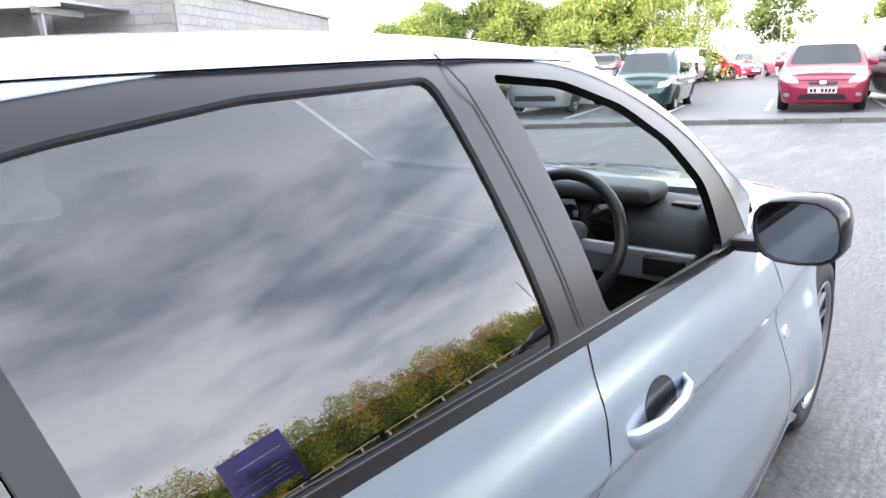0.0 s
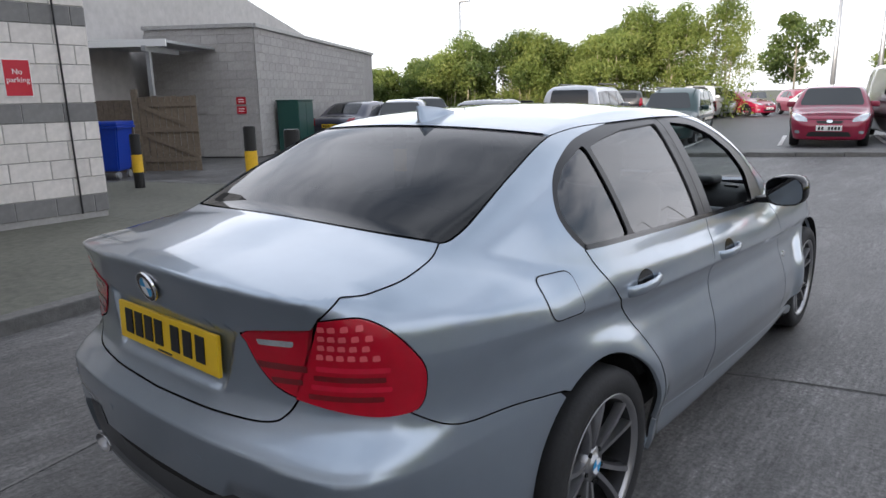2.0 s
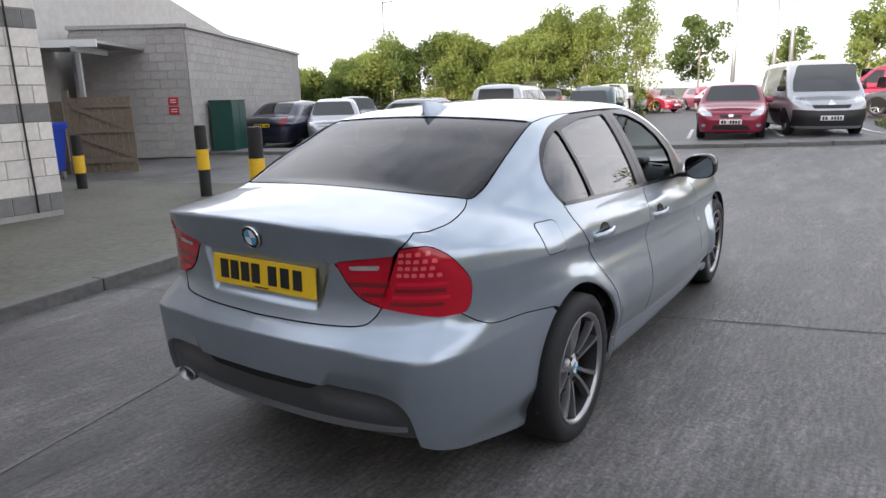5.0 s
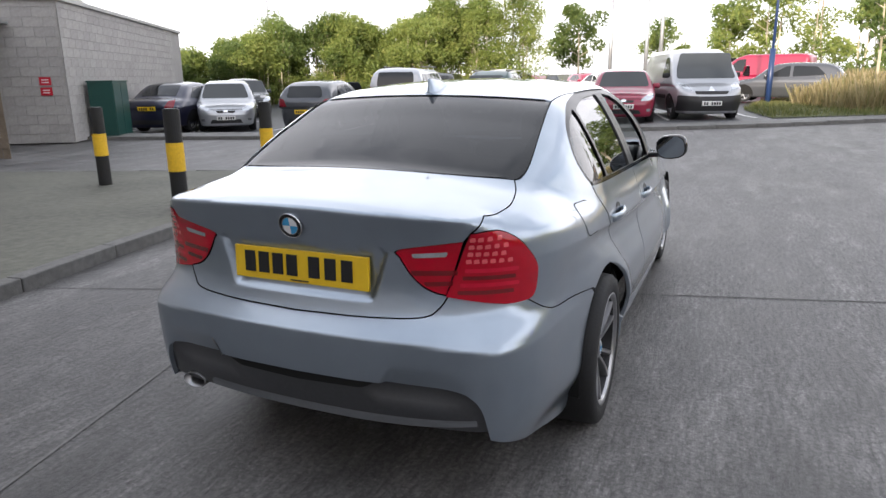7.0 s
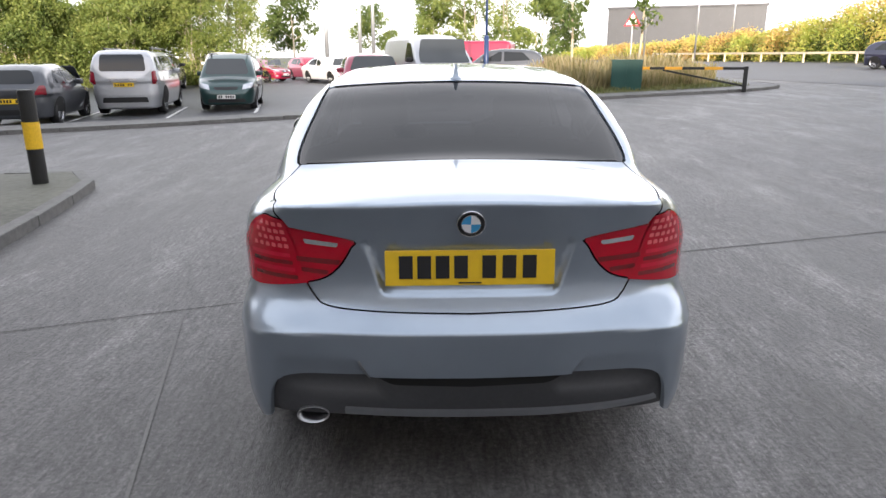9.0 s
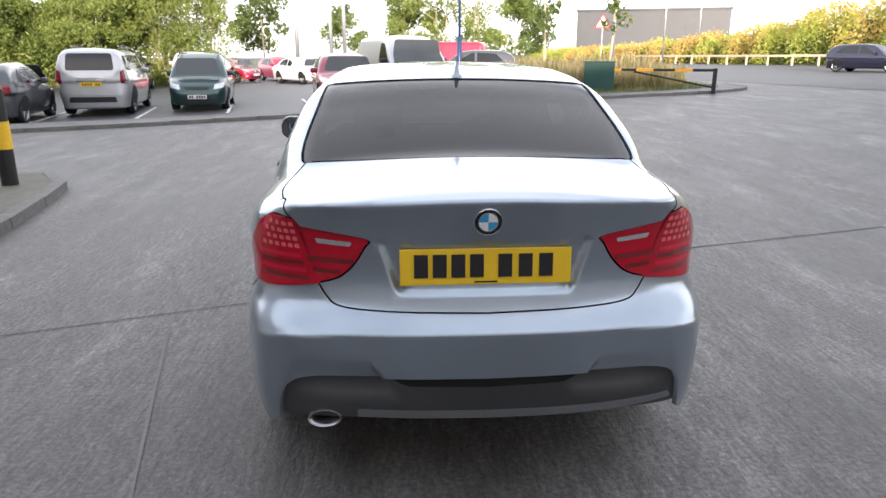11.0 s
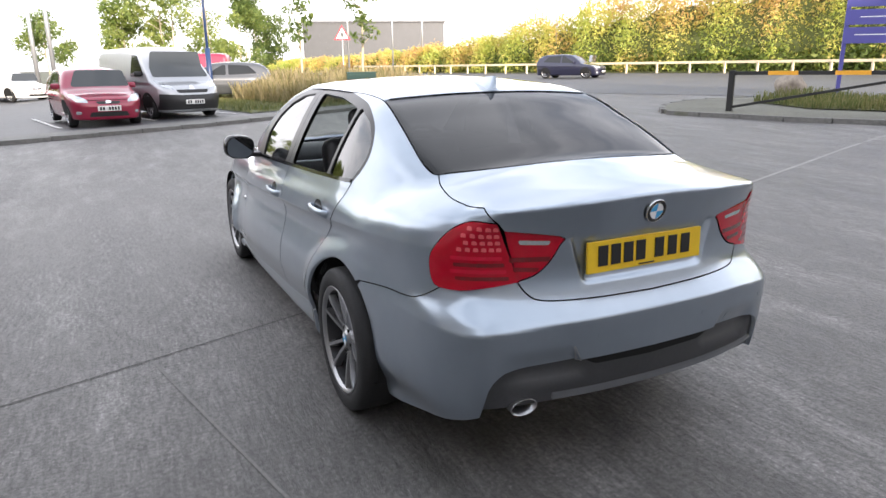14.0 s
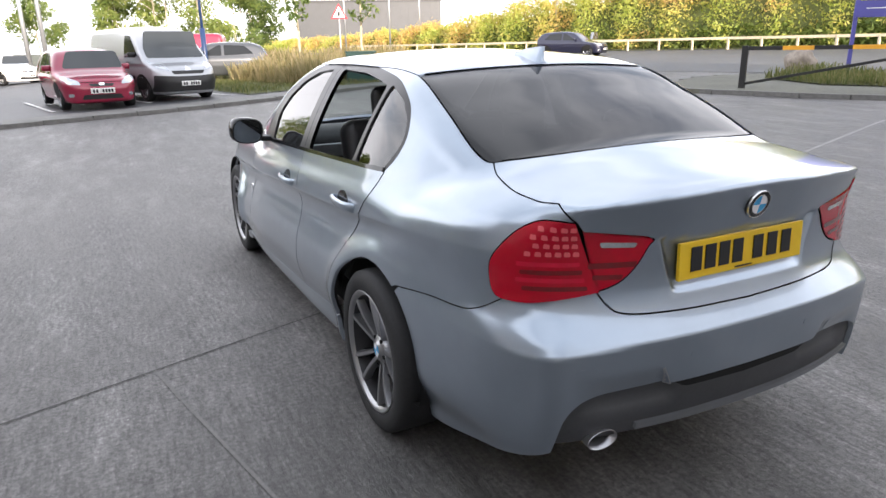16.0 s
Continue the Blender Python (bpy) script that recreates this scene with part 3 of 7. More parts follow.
# ---- the silver-blue saloon ----
HUB_F, HUB_R, TYRE_R = 1.38, -1.38, 0.318
s_rear = curve((0.18, -2.24), (0.28, -2.325), (0.36, -2.352), (0.48, -2.372), (0.60, -2.382), (0.648, -2.384), (0.655, -2.378), (0.70, -2.343), (0.74, -2.323), (0.78, -2.314), (0.82, -2.311), (0.90, -2.313), (0.97, -2.327), (1.03, -2.348), (1.1, -2.365))
s_plan_lid = curve((0.0, 0.0), (0.2, 0.006), (0.35, 0.024), (0.5, 0.056), (0.6, 0.096), (0.66, 0.138), (0.72, 0.205), (0.77, 0.33), (0.81, 0.6), (0.86, 1.0), (0.95, 1.8))
s_plan_bump = curve((0.0, 0.0), (0.2, 0.004), (0.35, 0.016), (0.5, 0.038), (0.6, 0.060), (0.68, 0.098), (0.74, 0.16), (0.80, 0.30), (0.85, 0.6), (0.89, 1.0), (0.95, 1.6))
s_deck = curve((-2.5, 1.035), (-2.36, 1.048), (-2.28, 1.066), (-2.1, 1.088), (-1.85, 1.112), (-1.6, 1.08), (-1.3, 1.03), (-0.4, 0.985), (0.5, 0.96), (0.8, 0.99), (1.2, 0.955), (1.6, 0.90), (1.95, 0.80), (2.12, 0.66), (2.2, 0.5))
s_crease = curve((-2.3, 0.90), (-2.1, 0.888), (-1.53, 0.848), (-1.0, 0.812), (-0.25, 0.782), (0.7, 0.735), (1.4, 0.70), (2.2, 0.66))
s_half = curve((-2.4, 0.71), (-2.1, 0.770), (-1.85, 0.793), (-1.63, 0.808), (-1.4, 0.818), (-1.0, 0.838), (-0.4, 0.856), (0.3, 0.860), (0.9, 0.838), (1.4, 0.81), (1.8, 0.74), (2.1, 0.62))
s_up = curve((0.0, 0.0), (0.05, 0.014), (0.12, 0.040), (0.18, 0.074), (0.25, 0.13), (0.4, 0.28))
s_down = curve((0.0, 0.0), (0.018, 0.011), (0.042, 0.0185), (0.075, 0.019), (0.14, 0.001), (0.25, -0.032), (0.33, -0.038), (0.42, -0.020), (0.5, 0.008), (0.6, 0.03), (0.8, 0.06))
s_tail = curve((0.0, 0.0), (0.02, 0.005), (0.06, 0.013), (0.12, 0.018), (0.2, 0.017), (0.3, 0.012), (0.45, 0.010), (0.6, 0.03), (0.8, 0.06))
s_roof = curve((-2.3, 0.95), (-1.94, 1.075), (-1.88, 1.104), (-1.82, 1.132), (-1.5, 1.268), (-1.25, 1.362), (-1.0, 1.402), (-0.5, 1.424), (-0.1, 1.408), (0.1, 1.37), (0.5, 1.175), (0.85, 0.985), (1.1, 0.82))
s_narrow = curve((-2.1, 0.20), (-1.8, 0.105), (-1.5, 0.03), (-1.2, 0.0), (0.2, 0.0), (0.6, 0.035), (1.0, 0.1))


def saloon_field(p, recess=True):
    x, y, z = np.abs(p[:, 0]), p[:, 1], p[:, 2]
    q = smoothstep(0.652, 0.75, z)
    plan = s_plan_bump(x) * (1 - q) + s_plan_lid(x) * q
    back = s_rear(z + 0.02 * smoothstep(0.40, 0.76, x) * (1 - smoothstep(0.80, 0.92, z))) + plan
    scallop = smoothstep(0.0, 0.012, x - 0.308 - (z - 0.495) * 0.6) * smoothstep(0.575, 0.49, z) * smoothstep(0.41, 0.47, z) * (1 - smoothstep(0.50, 0.64, x))
    back = back + 0.022 * scallop
    if recess:
        half = 0.265 + (z - 0.745) * 0.32
        mask = smoothstep(0.0, 0.028, half + 0.012 - x) * smoothstep(0.744, 0.774, z) * (1 - smoothstep(0.908, 0.926, z))
        back = back + 0.018 * mask
    rear = (back - y) / np.sqrt(1 + np.minimum((plan / np.maximum(x, 0.1)) ** 2 * 6, 9))
    front = (y - 2.16 + 0.35 * (x / 0.8) ** 3 + 0.12 * np.abs(z - 0.5))
    d = z - s_crease(y)
    tail, rump = smoothstep(-1.55, -2.05, y), smoothstep(-1.15, -1.75, y)
    below = np.clip(-d, 0, 1)
    side = x - s_half(y) + np.where(d > 0, s_up(np.clip(d, 0, 1)) * (1 + 0.3 * tail), s_down(below) * (1 - rump) + s_tail(below) * rump)
    side = side - 0.013 * smoothstep(-1.60, -2.05, y) * (1 - np.clip((z - 0.632) / 0.075, 0, 1))
    side = side + 0.024 * smoothstep(-1.15, -1.75, y) * smoothstep(0.37, 0.24, z)
    for hub in (HUB_F, HUB_R):
        r = np.hypot(y - hub, z - 0.33)
        wide = 0.085 + (0.10 * smoothstep(0.02, 0.22, hub - y) * (r > 0.37) if hub < 0 else 0.0)
        side = side - 0.030 * np.exp(-(((r - 0.37) / wide) ** 2)) * smoothstep(0.0, 0.12, -d + 0.02) * np.where(r < 0.37, 1, 1)
    skirt = 0.016 * np.exp(-(((z - 0.24) / 0.06) ** 2)) * smoothstep(-1.2, -1.0, y) * (1 - smoothstep(0.9, 1.1, y))
    side = side - skirt
    top = z - s_deck(y) + 0.135 * x**2
    edge = 0.013 + (0.032 + 0.08 * smoothstep(-1.2, -1.6, y)) * np.maximum(smoothstep(-2.24, -2.12, y), smoothstep(0.56, 0.66, x))
    corner = 0.095 - 0.03 * smoothstep(0.92, 0.84, z) * smoothstep(0.70, 0.75, z)
    low = smax(smax(smax(side, rear, corner), top, edge), front, 0.15)
    low = smax(low, 0.17 - z, 0.05)
    h = z - 0.97
    cab = smax(x - (0.79 - 0.34 * h - 0.45 * h * h - s_narrow(y)), z - s_roof(y) + 0.10 * x**2, 0.085)
    cab = smax(cab, 0.86 - z, 0.03)
    cab = smax(cab, np.maximum(-2.02 - y, y - 1.1), 0.03)
    return smin(low, cab, 0.028)


SF = saloon_field
PAINT = paint("silver blue metallic paint", (0.312, 0.366, 0.43), 0.80, 0.28)
# Barrel and disc are coloured dark to paint the shade behind the spokes.
M["wheel_shaded"] = mat("brake and rim metal with painted shade", (0.045, 0.045, 0.048), 0.45, 0.7, var=0.2)
M["wheel_grey"] = mat("dark grey polished alloy", (0.34, 0.34, 0.35), 0.28, 0.9, var=0.1)
M["diffuser"] = mat("dark grey bumper insert", (0.045, 0.046, 0.05), 0.42, var=0.15, scale=20)
M["lamp_smoke"] = mat("dark red lamp lens", (0.16, 0.0, 0.004), 0.2, 0.0, 1.0, var=0.2, scale=20)
M["grey_trim"] = mat("brushed grey dash trim", (0.36, 0.37, 0.39), 0.35, 0.6, var=0.1)
M["cabin"] = mat("black soft dash plastic", (0.035, 0.036, 0.04), 0.55, var=0.15, scale=12, bump=0.15, bscale=150)
M["seat"] = mat("black leather seat", (0.02, 0.02, 0.022), 0.45, var=0.2, scale=14, bump=0.1, bscale=80)
M["lamp_cell"] = mat("bright red lamp cell", (0.72, 0.10, 0.12), 0.2, 0.0, 1.0, var=0.1)
M["lamp_bar"] = mat("bright red lamp bar", (0.55, 0.004, 0.03), 0.15, 0.0, 0.6, var=0.15)
# Mirror colour is lowered to imitate a dark reflection.
M["mirror"] = mat("darkened mirror glass", (0.34, 0.36, 0.38), 0.02, 1.0, var=0.0)
M["tint"] = glass("privacy tinted glass", (0.04, 0.04, 0.044), 1.55)
M["tint_side"] = glass("grey tinted side glass", (0.10, 0.105, 0.11), 2.0)
M["clear"] = glass("clear windscreen glass", (0.7, 0.75, 0.73), 1.45)
M["roundel_blue"] = mat("light blue enamel", (0.05, 0.32, 0.6), 0.2, var=0.05)
M["roundel_white"] = mat("white enamel", (0.75, 0.76, 0.78), 0.2, var=0.05)

saloon_car = thing("saloon_car", "silver-blue metallic saloon car standing on damp concrete, front windows open", "car")
G1 = dict(step=0.019, flange=0.016, shrink=0.0022)

DLO = spline([(0.47, 0.932), (0.0, 0.950), (-0.40, 0.967), (-1.0, 0.990), (-1.372, 1.006)], 4)[:-1] + spline([(-1.372, 1.006), (-1.418, 1.055), (-1.442, 1.12), (-1.412, 1.195), (-1.32, 1.262), (-1.14, 1.322), (-0.8, 1.362), (-0.47, 1.372), (-0.15, 1.353), (0.05, 1.302), (0.25, 1.195), (0.4, 1.06), (0.47, 0.932)], 5)[:-1]
QUARTER_GLASS = rounded([(-1.088, 1.006), (-1.356, 1.015), (-1.402, 1.074), (-1.424, 1.12), (-1.399, 1.185), (-1.31, 1.248), (-1.142, 1.300)], 0.02, 3)
REAR_GLASS = rounded([(-1.056, 1.004), (-0.460, 0.979), (-0.497, 1.342), (-0.8, 1.333), (-1.0, 1.31), (-1.11, 1.29)], 0.02, 3)
FRONT_GLASS = rounded([(0.24, 0.952), (-0.315, 0.973), (-0.355, 1.341), (-0.15, 1.322), (0.02, 1.27), (0.16, 1.19), (0.25, 1.09)], 0.025, 3)
SPLIT = spline([(-0.40, 0.967), (-0.408, 0.9), (-0.44, 0.78), (-0.475, 0.6), (-0.48, 0.45), (-0.48, 0.304)], 5)
DOOR_BACK = spline([(-1.372, 1.006), (-1.335, 0.945), (-1.26, 0.855), (-1.13, 0.70), (-1.045, 0.565), (-1.01, 0.45), (-1.0, 0.335)], 5)
DOOR_FRONT = spline([(0.56, 0.93), (0.60, 0.80), (0.65, 0.62), (0.655, 0.42), (0.62, 0.275)], 5)
ARCH_R = [(HUB_R + 0.360 * math.cos(a), 0.327 + 0.360 * math.sin(a)) for a in np.linspace(0.05, 2.2, 22)]
ARCH_F = [(HUB_F + 0.358 * math.cos(a), 0.327 + 0.358 * math.sin(a)) for a in np.linspace(-0.35, math.pi + 0.12, 30)]


def at3(mode, pts, sign=1):
    return [tuple(p) for p in project(SF, mode, np.array(pts, float), sign)]


def mirror(p3, s):
    return [(p[0] * s, p[1], p[2]) for p in p3]


# outlines found on the skin, right-hand side
e_door = at3("side", DOOR_BACK)
e_dlo = at3("side", DLO)
i_back = min(range(len(DLO)), key=lambda i: math.hypot(DLO[i][0] + 1.372, DLO[i][1] - 1.006))
e_screen = at3("top", spline([(0.70, 0.70), (0.655, 0.46), (0.595, 0.16), (0.57, 0.04)], 5))
e_ditch = at3("top", spline([(0.57, 0.04), (0.572, -0.3), (0.572, -0.8), (0.556, -1.235)], 6))
e_back = at3("top", spline([(0.556, -1.235), (0.578, -1.45), (0.605, -1.7), (0.602, -1.80), (0.585, -1.835)], 5))
e_lid = at3("top", spline([(0.585, -1.835), (0.61, -1.90), (0.632, -2.03), (0.618, -2.14), (0.600, -2.195)], 5))
e_lid2 = at3("cyl", spline([to_uv("cyl", e_lid[-1]), to_uv("cyl", (0.588, -2.21, 1.01)), to_uv("cyl", (0.572, -2.235, 0.984))], 4))
LAMP_OUT = [(0.572, -2.235, 0.984), (0.608, -2.205, 0.988), (0.648, -2.17, 0.983), (0.682, -2.12, 0.952), (0.716, -2.08, 0.896), (0.730, -2.06, 0.850), (0.738, -2.07, 0.790), (0.732, -2.085, 0.762), (0.716, -2.10, 0.752)]
e_lamp = at3("cyl", spline([to_uv("cyl", p) for p in LAMP_OUT], 5))
e_join = at3("cyl", spline([to_uv("cyl", e_lamp[-1]), to_uv("cyl", (0.745, -2.02, 0.705)), to_uv("cyl", (0.765, -1.93, 0.683)), to_uv("cyl", (0.81, -1.78, 0.672)), to_uv("cyl", (0.86, -1.59, 0.648))], 6))
e_arch = at3("side", [p for p in ARCH_R if p[1] > 0.335 and p[0] > -1.59 + 0.0][::1])
e_arch = sorted(e_arch, key=lambda p: math.atan2(p[2] - 0.33, p[1] - HUB_R), reverse=True)
LAMP_LOW = [e_lamp[-1], (0.66, -2.15, 0.750), (0.58, -2.21, 0.764), (0.507, -2.27, 0.780)]
e_lamp_low = at3("cyl", spline([to_uv("cyl", p) for p in LAMP_LOW], 4))
e_lid_low = at3("rear", spline([(0.507, 0.780), (0.482, 0.742), (0.44, 0.718), (0.3, 0.708), (0.0, 0.702)], 6))

Y_CUT = -1.96
lid_a, lid_b = [q for q in e_lid if q[1] > Y_CUT], [q for q in e_lid if q[1] <= Y_CUT]
join_a, join_b = [q for q in e_join if q[1] <= Y_CUT], [q for q in e_join if q[1] > Y_CUT]
cut_v = [to_uv("diag", q)[1] for q in (lid_b[0], join_b[0])]
e_cut = at3("diag", [(Y_CUT, v) for v in np.linspace(cut_v[0], cut_v[1], 16)])


def crease_line(ys, s):
    return mirror(at3("side", [(y, float(s_crease(np.array([y]))[0])) for y in ys]), s)


LIP = []
for lx in np.linspace(-0.56, 0.56, 41):
    ly = -2.36 + float(s_plan_lid(np.array([abs(lx)]))[0])
    LIP.append((lx, ly, float(s_deck(np.array([ly]))[0]) - 0.135 * lx * lx))
RECESS = at3("rear", rounded([(-0.333, 0.925), (-0.275, 0.751), (0.275, 0.751), (0.333, 0.925)], 0.03) + [(-0.333, 0.925)])
RECESS_TOP = at3("rear", [(-0.325, 0.917), (0.325, 0.917)])
SHELF = [at3("cyl", [(u, 0.652 - 0.020 * float(smoothstep(0.40, 0.76, abs(u)))) for u in np.linspace(-1.25, 1.25, 60)])]
SCALLOPS = [mirror(at3("rear", [(0.314, 0.498), (0.350, 0.56)]), s) for s in (1, -1)]


def body_side(s):
    """Wing, rear pillar and roof rail in one stamping; the tail corner is skinned from behind."""
    dlo_top = e_dlo[i_back:] + [e_dlo[0]]
    loop = e_door[::-1][:-1] + dlo_top + e_screen + e_ditch[1:] + e_back[1:] + lid_a[1:] + e_cut + join_b + e_arch
    poly = tidy([to_uv("diag", (q[0] * s, q[1], q[2]), s) for q in loop])
    back = e_cut[::-1] + lid_b + e_lid2[1:] + e_lamp[1:] + join_a[1:]
    poly2 = tidy([to_uv("corner", (q[0] * s, q[1], q[2]), s) for q in back])
    v, fc, nn = joined(patch(SF, "diag", poly, step=0.016, flange=0.016, sign=s, lines=[crease_line(np.linspace(-1.98, -1.2, 40), s)]), patch(SF, "corner", poly2, step=0.012, flange=0.016, sign=s, lines=[crease_line(np.linspace(-2.06, -1.93, 12), s)]))
    return mesh("side_panel", v, fc, PAINT, saloon_car, "", nn)


def tidy(poly, d=0.004):
    out = [poly[0]]
    for q in poly[1:]:
        if math.dist(q, out[-1]) > d:
            out.append(q)
    return out


for s in (1, -1):
    body_side(s)
    rear_door = DOOR_BACK[::-1] + [p for p in spline([(-1.372, 1.006), (-1.0, 0.990), (-0.40, 0.967)], 6)][1:] + SPLIT[1:]
    front_door = SPLIT[::-1] + spline([(-0.40, 0.967), (0.0, 0.950), (0.47, 0.932)], 5)[1:] + DOOR_FRONT
    for nm, poly in (("rear_door", rear_door), ("front_door", front_door)):
        d = skin(nm, SF, "side", poly, PAINT, saloon_car, sign=s, lines=[crease_line(np.linspace(-1.4, 0.7, 60), 1)], **G1)
    fender = DOOR_FRONT[::-1] + [(0.47, 0.936), (0.62, 0.955), (0.9, 0.935), (1.2, 0.895), (1.6, 0.83), (1.9, 0.745), (2.0, 0.66), (1.98, 0.45), (1.93, 0.28), (1.78, 0.25)] + ARCH_F[2:-1]
    skin("front_wing", SF, "side", fender, PAINT, saloon_car, sign=s, **G1)
    sill = [(-1.0, 0.33), (-0.485, 0.302), (0.62, 0.270), (0.93, 0.258), (0.985, 0.20), (0.95, 0.172), (-0.96, 0.172), (-1.02, 0.22)]
    skin("sill", SF, "side", sill, PAINT, saloon_car, sign=s, **G1)
    liner = [(-1.0, 0.2), (1.0, 0.2), (1.02, 0.6), (1.3, 0.74), (1.4, 0.85), (0.5, 0.90), (-1.36, 0.97), (-1.9, 0.95), (-2.05, 0.85), (-1.85, 0.72), (-1.5, 0.72), (-1.1, 0.62)]
    skin("inner_panel", SF, "side", liner, M["void"], saloon_car, sign=s, step=0.06, lift=-0.02)
    # black window frame with its panes
    panes = {"quarter_window": QUARTER_GLASS, "rear_side_window": REAR_GLASS, "front_side_window": FRONT_GLASS}
    from mathutils.geometry import delaunay_2d_cdt
    e0 = dense(DLO, 0.03)
    loops, verts2 = [list(range(len(e0)))], [Vector(p) for p in e0]
    for poly in panes.values():
        e1 = dense(poly, 0.03)
        loops.append(list(range(len(verts2), len(verts2) + len(e1))))
        verts2 += [Vector(p) for p in e1]
    v2, _, tri, *_ = delaunay_2d_cdt(verts2, [], loops, 1, 1e-6)
    uv = np.array([tuple(p) for p in v2])
    cen = uv[np.array([list(t) for t in tri])].mean(1)
    keep = np.ones(len(tri), bool)
    for poly in panes.values():
        keep &= ~inside_mask(cen, np.array(poly))
    pp = project(SF, "side", uv, s)
    nn = gradient(SF, pp)
    rim = pp - nn * 0.02
    tf = []
    for t, k in zip(tri, keep):
        if k:
            a, b, c = (pp[i] for i in t)
            tf.append(tuple(t) if np.cross(b - a, c - a) @ nn[t[0]] > 0 else tuple(t[::-1]))
    k0 = len(pp)
    for lp in loops:
        n_l = len(lp)
        for i in range(n_l):
            a, b = lp[i], lp[(i + 1) % n_l]
            tf += [(a, b, b + k0, a + k0)]
    mesh("window_frame", np.concatenate([pp - nn * 0.002, rim]), tf, M["satin"], saloon_car, "black window frame and pillar trim", np.concatenate([nn, nn]))
    for nm, poly in panes.items():
        if (s == 1 and nm == "front_side_window") or (s == -1 and nm == "rear_side_window"):
            continue
        o = skin(nm, SF, "side", poly, M["tint_side"], saloon_car, sign=s, step=0.05, lift=-0.009)
        o.visible_shadow = False
    # belt strip and waist seal
    strip_line = [(0.44, 0.945), (0.0, 0.962), (-0.43, 0.978), (-1.0, 1.002), (-1.36, 1.019)]
    skin("belt_strip", SF, "side", strip_line + [(p[0], p[1] - 0.016) for p in strip_line[::-1]], M["gloss_black"], saloon_car, sign=s, step=0.05, lift=0.004, flange=0.006)
    # door split line through the pillar trim
    skin("pillar_joint", SF, "side", [(-0.398, 0.983), (-0.403, 0.983), (-0.448, 1.37), (-0.443, 1.37)], M["void"], saloon_car, sign=s, step=0.05, lift=0.0015)
    # side indicator, fuel flap line
    skin("side_indicator", SF, "side", rounded([(0.70, 0.588), (0.76, 0.590), (0.76, 0.612), (0.70, 0.610)], 0.01), M["lamp_clear"], saloon_car, sign=s, step=0.03, lift=0.004, flange=0.004)
    # door handles, each over a black patch that paints its dish's shade
    for yh, zh in ((-1.065, 0.842), (-0.245, 0.806)):
        c0 = at3("side", [(yh - 0.02, zh + 0.008)], s)[0]
        skin("handle_recess", SF, "side", [(yh + 0.005 + 0.062 * math.cos(a), zh + 0.006 + 0.040 * math.sin(a)) for a in np.linspace(0, 2 * math.pi, 20)[:-1]], M["gloss_black"], saloon_car, sign=s, step=0.03, lift=0.0012)
        bm = bmesh.new()
        prof = [(-0.125, 0.0, 0.018), (-0.10, 0.016, 0.019), (-0.05, 0.030, 0.018), (0.03, 0.033, 0.016), (0.09, 0.024, 0.014), (0.12, 0.0, 0.011)]
        rings = []
        for py, px, r in prof:
            rings.append([bm.verts.new((px + 0.010 * math.cos(a), py, r * math.sin(a))) for a in np.linspace(0, 2 * math.pi, 11)[:-1]])
        for a, b in zip(rings, rings[1:]):
            for i in range(10):
                bm.faces.new((a[i], a[(i + 1) % 10], b[(i + 1) % 10], b[i]))
        bm.faces.new(rings[0]), bm.faces.new(rings[-1])
        o = part("door_handle", bm, PAINT, saloon_car, "", True)
        o.matrix_basis = pose(c0[0] - s * 0.006, yh, zh, 2, 0, 0) @ Matrix.Diagonal((s, 1, 1, 1))
    # door mirror: housing, glass and arm
    prof = [(0.014, 0.080), (0.0, 0.083), (0.006, 0.089), (0.05, 0.091), (0.105, 0.076), (0.145, 0.03)]
    vv, rows = [], 16
    for dy, r in prof:
        for k in range(rows):
            a = 2 * math.pi * k / rows
            ca, sa = math.cos(a), math.sin(a)
            vv.append((0.088 * r / 0.088 * math.copysign(abs(ca) ** 0.7, ca), dy, r * 0.80 * math.copysign(abs(sa) ** 0.7, sa)))
    ff = [(i * rows + k, i * rows + (k + 1) % rows, (i + 1) * rows + (k + 1) % rows, (i + 1) * rows + k) for i in range(5) for k in range(rows)]
    ff.append(tuple(range(5 * rows, 6 * rows)))
    mir = mesh("door_mirror", vv, ff, M["gloss_black"] if s == 1 else M["gloss_black"], saloon_car, "black door mirror housing")
    mir.matrix_basis = pose(s * 0.925, 0.255, 0.998, 7, s * -6, s * -10)
    vv = [(0.0815 * math.copysign(abs(math.cos(a)) ** 0.7, math.cos(a)), 0.008, 0.0652 * math.copysign(abs(math.sin(a)) ** 0.7, math.sin(a))) for a in np.linspace(0, 2 * math.pi, 25)[:-1]]
    mesh("mirror_glass", vv, [tuple(range(24))], M["mirror"], mir, "silvered mirror glass", None, False)
    bm = bmesh.new()
    add_box(bm, -s * 0.11, 0.05, -0.045, 0.10, 0.05, 0.03, None, 0.01)
    part("mirror_arm", bm, M["black"], mir)

# fuel flap, on the driver's side rear quarter
flap = rounded([(-1.635, 0.975), (-1.47, 0.968), (-1.445, 0.842), (-1.62, 0.850)], 0.035, 5)
skin("fuel_flap_gap", SF, "side", flap, M["void"], saloon_car, step=0.03, lift=0.0012, sign=1)
skin("fuel_flap", SF, "side", flap, PAINT, saloon_car, "painted fuel filler flap", step=0.026, lift=0.0025, shrink=0.004, flange=0.002, sign=1)

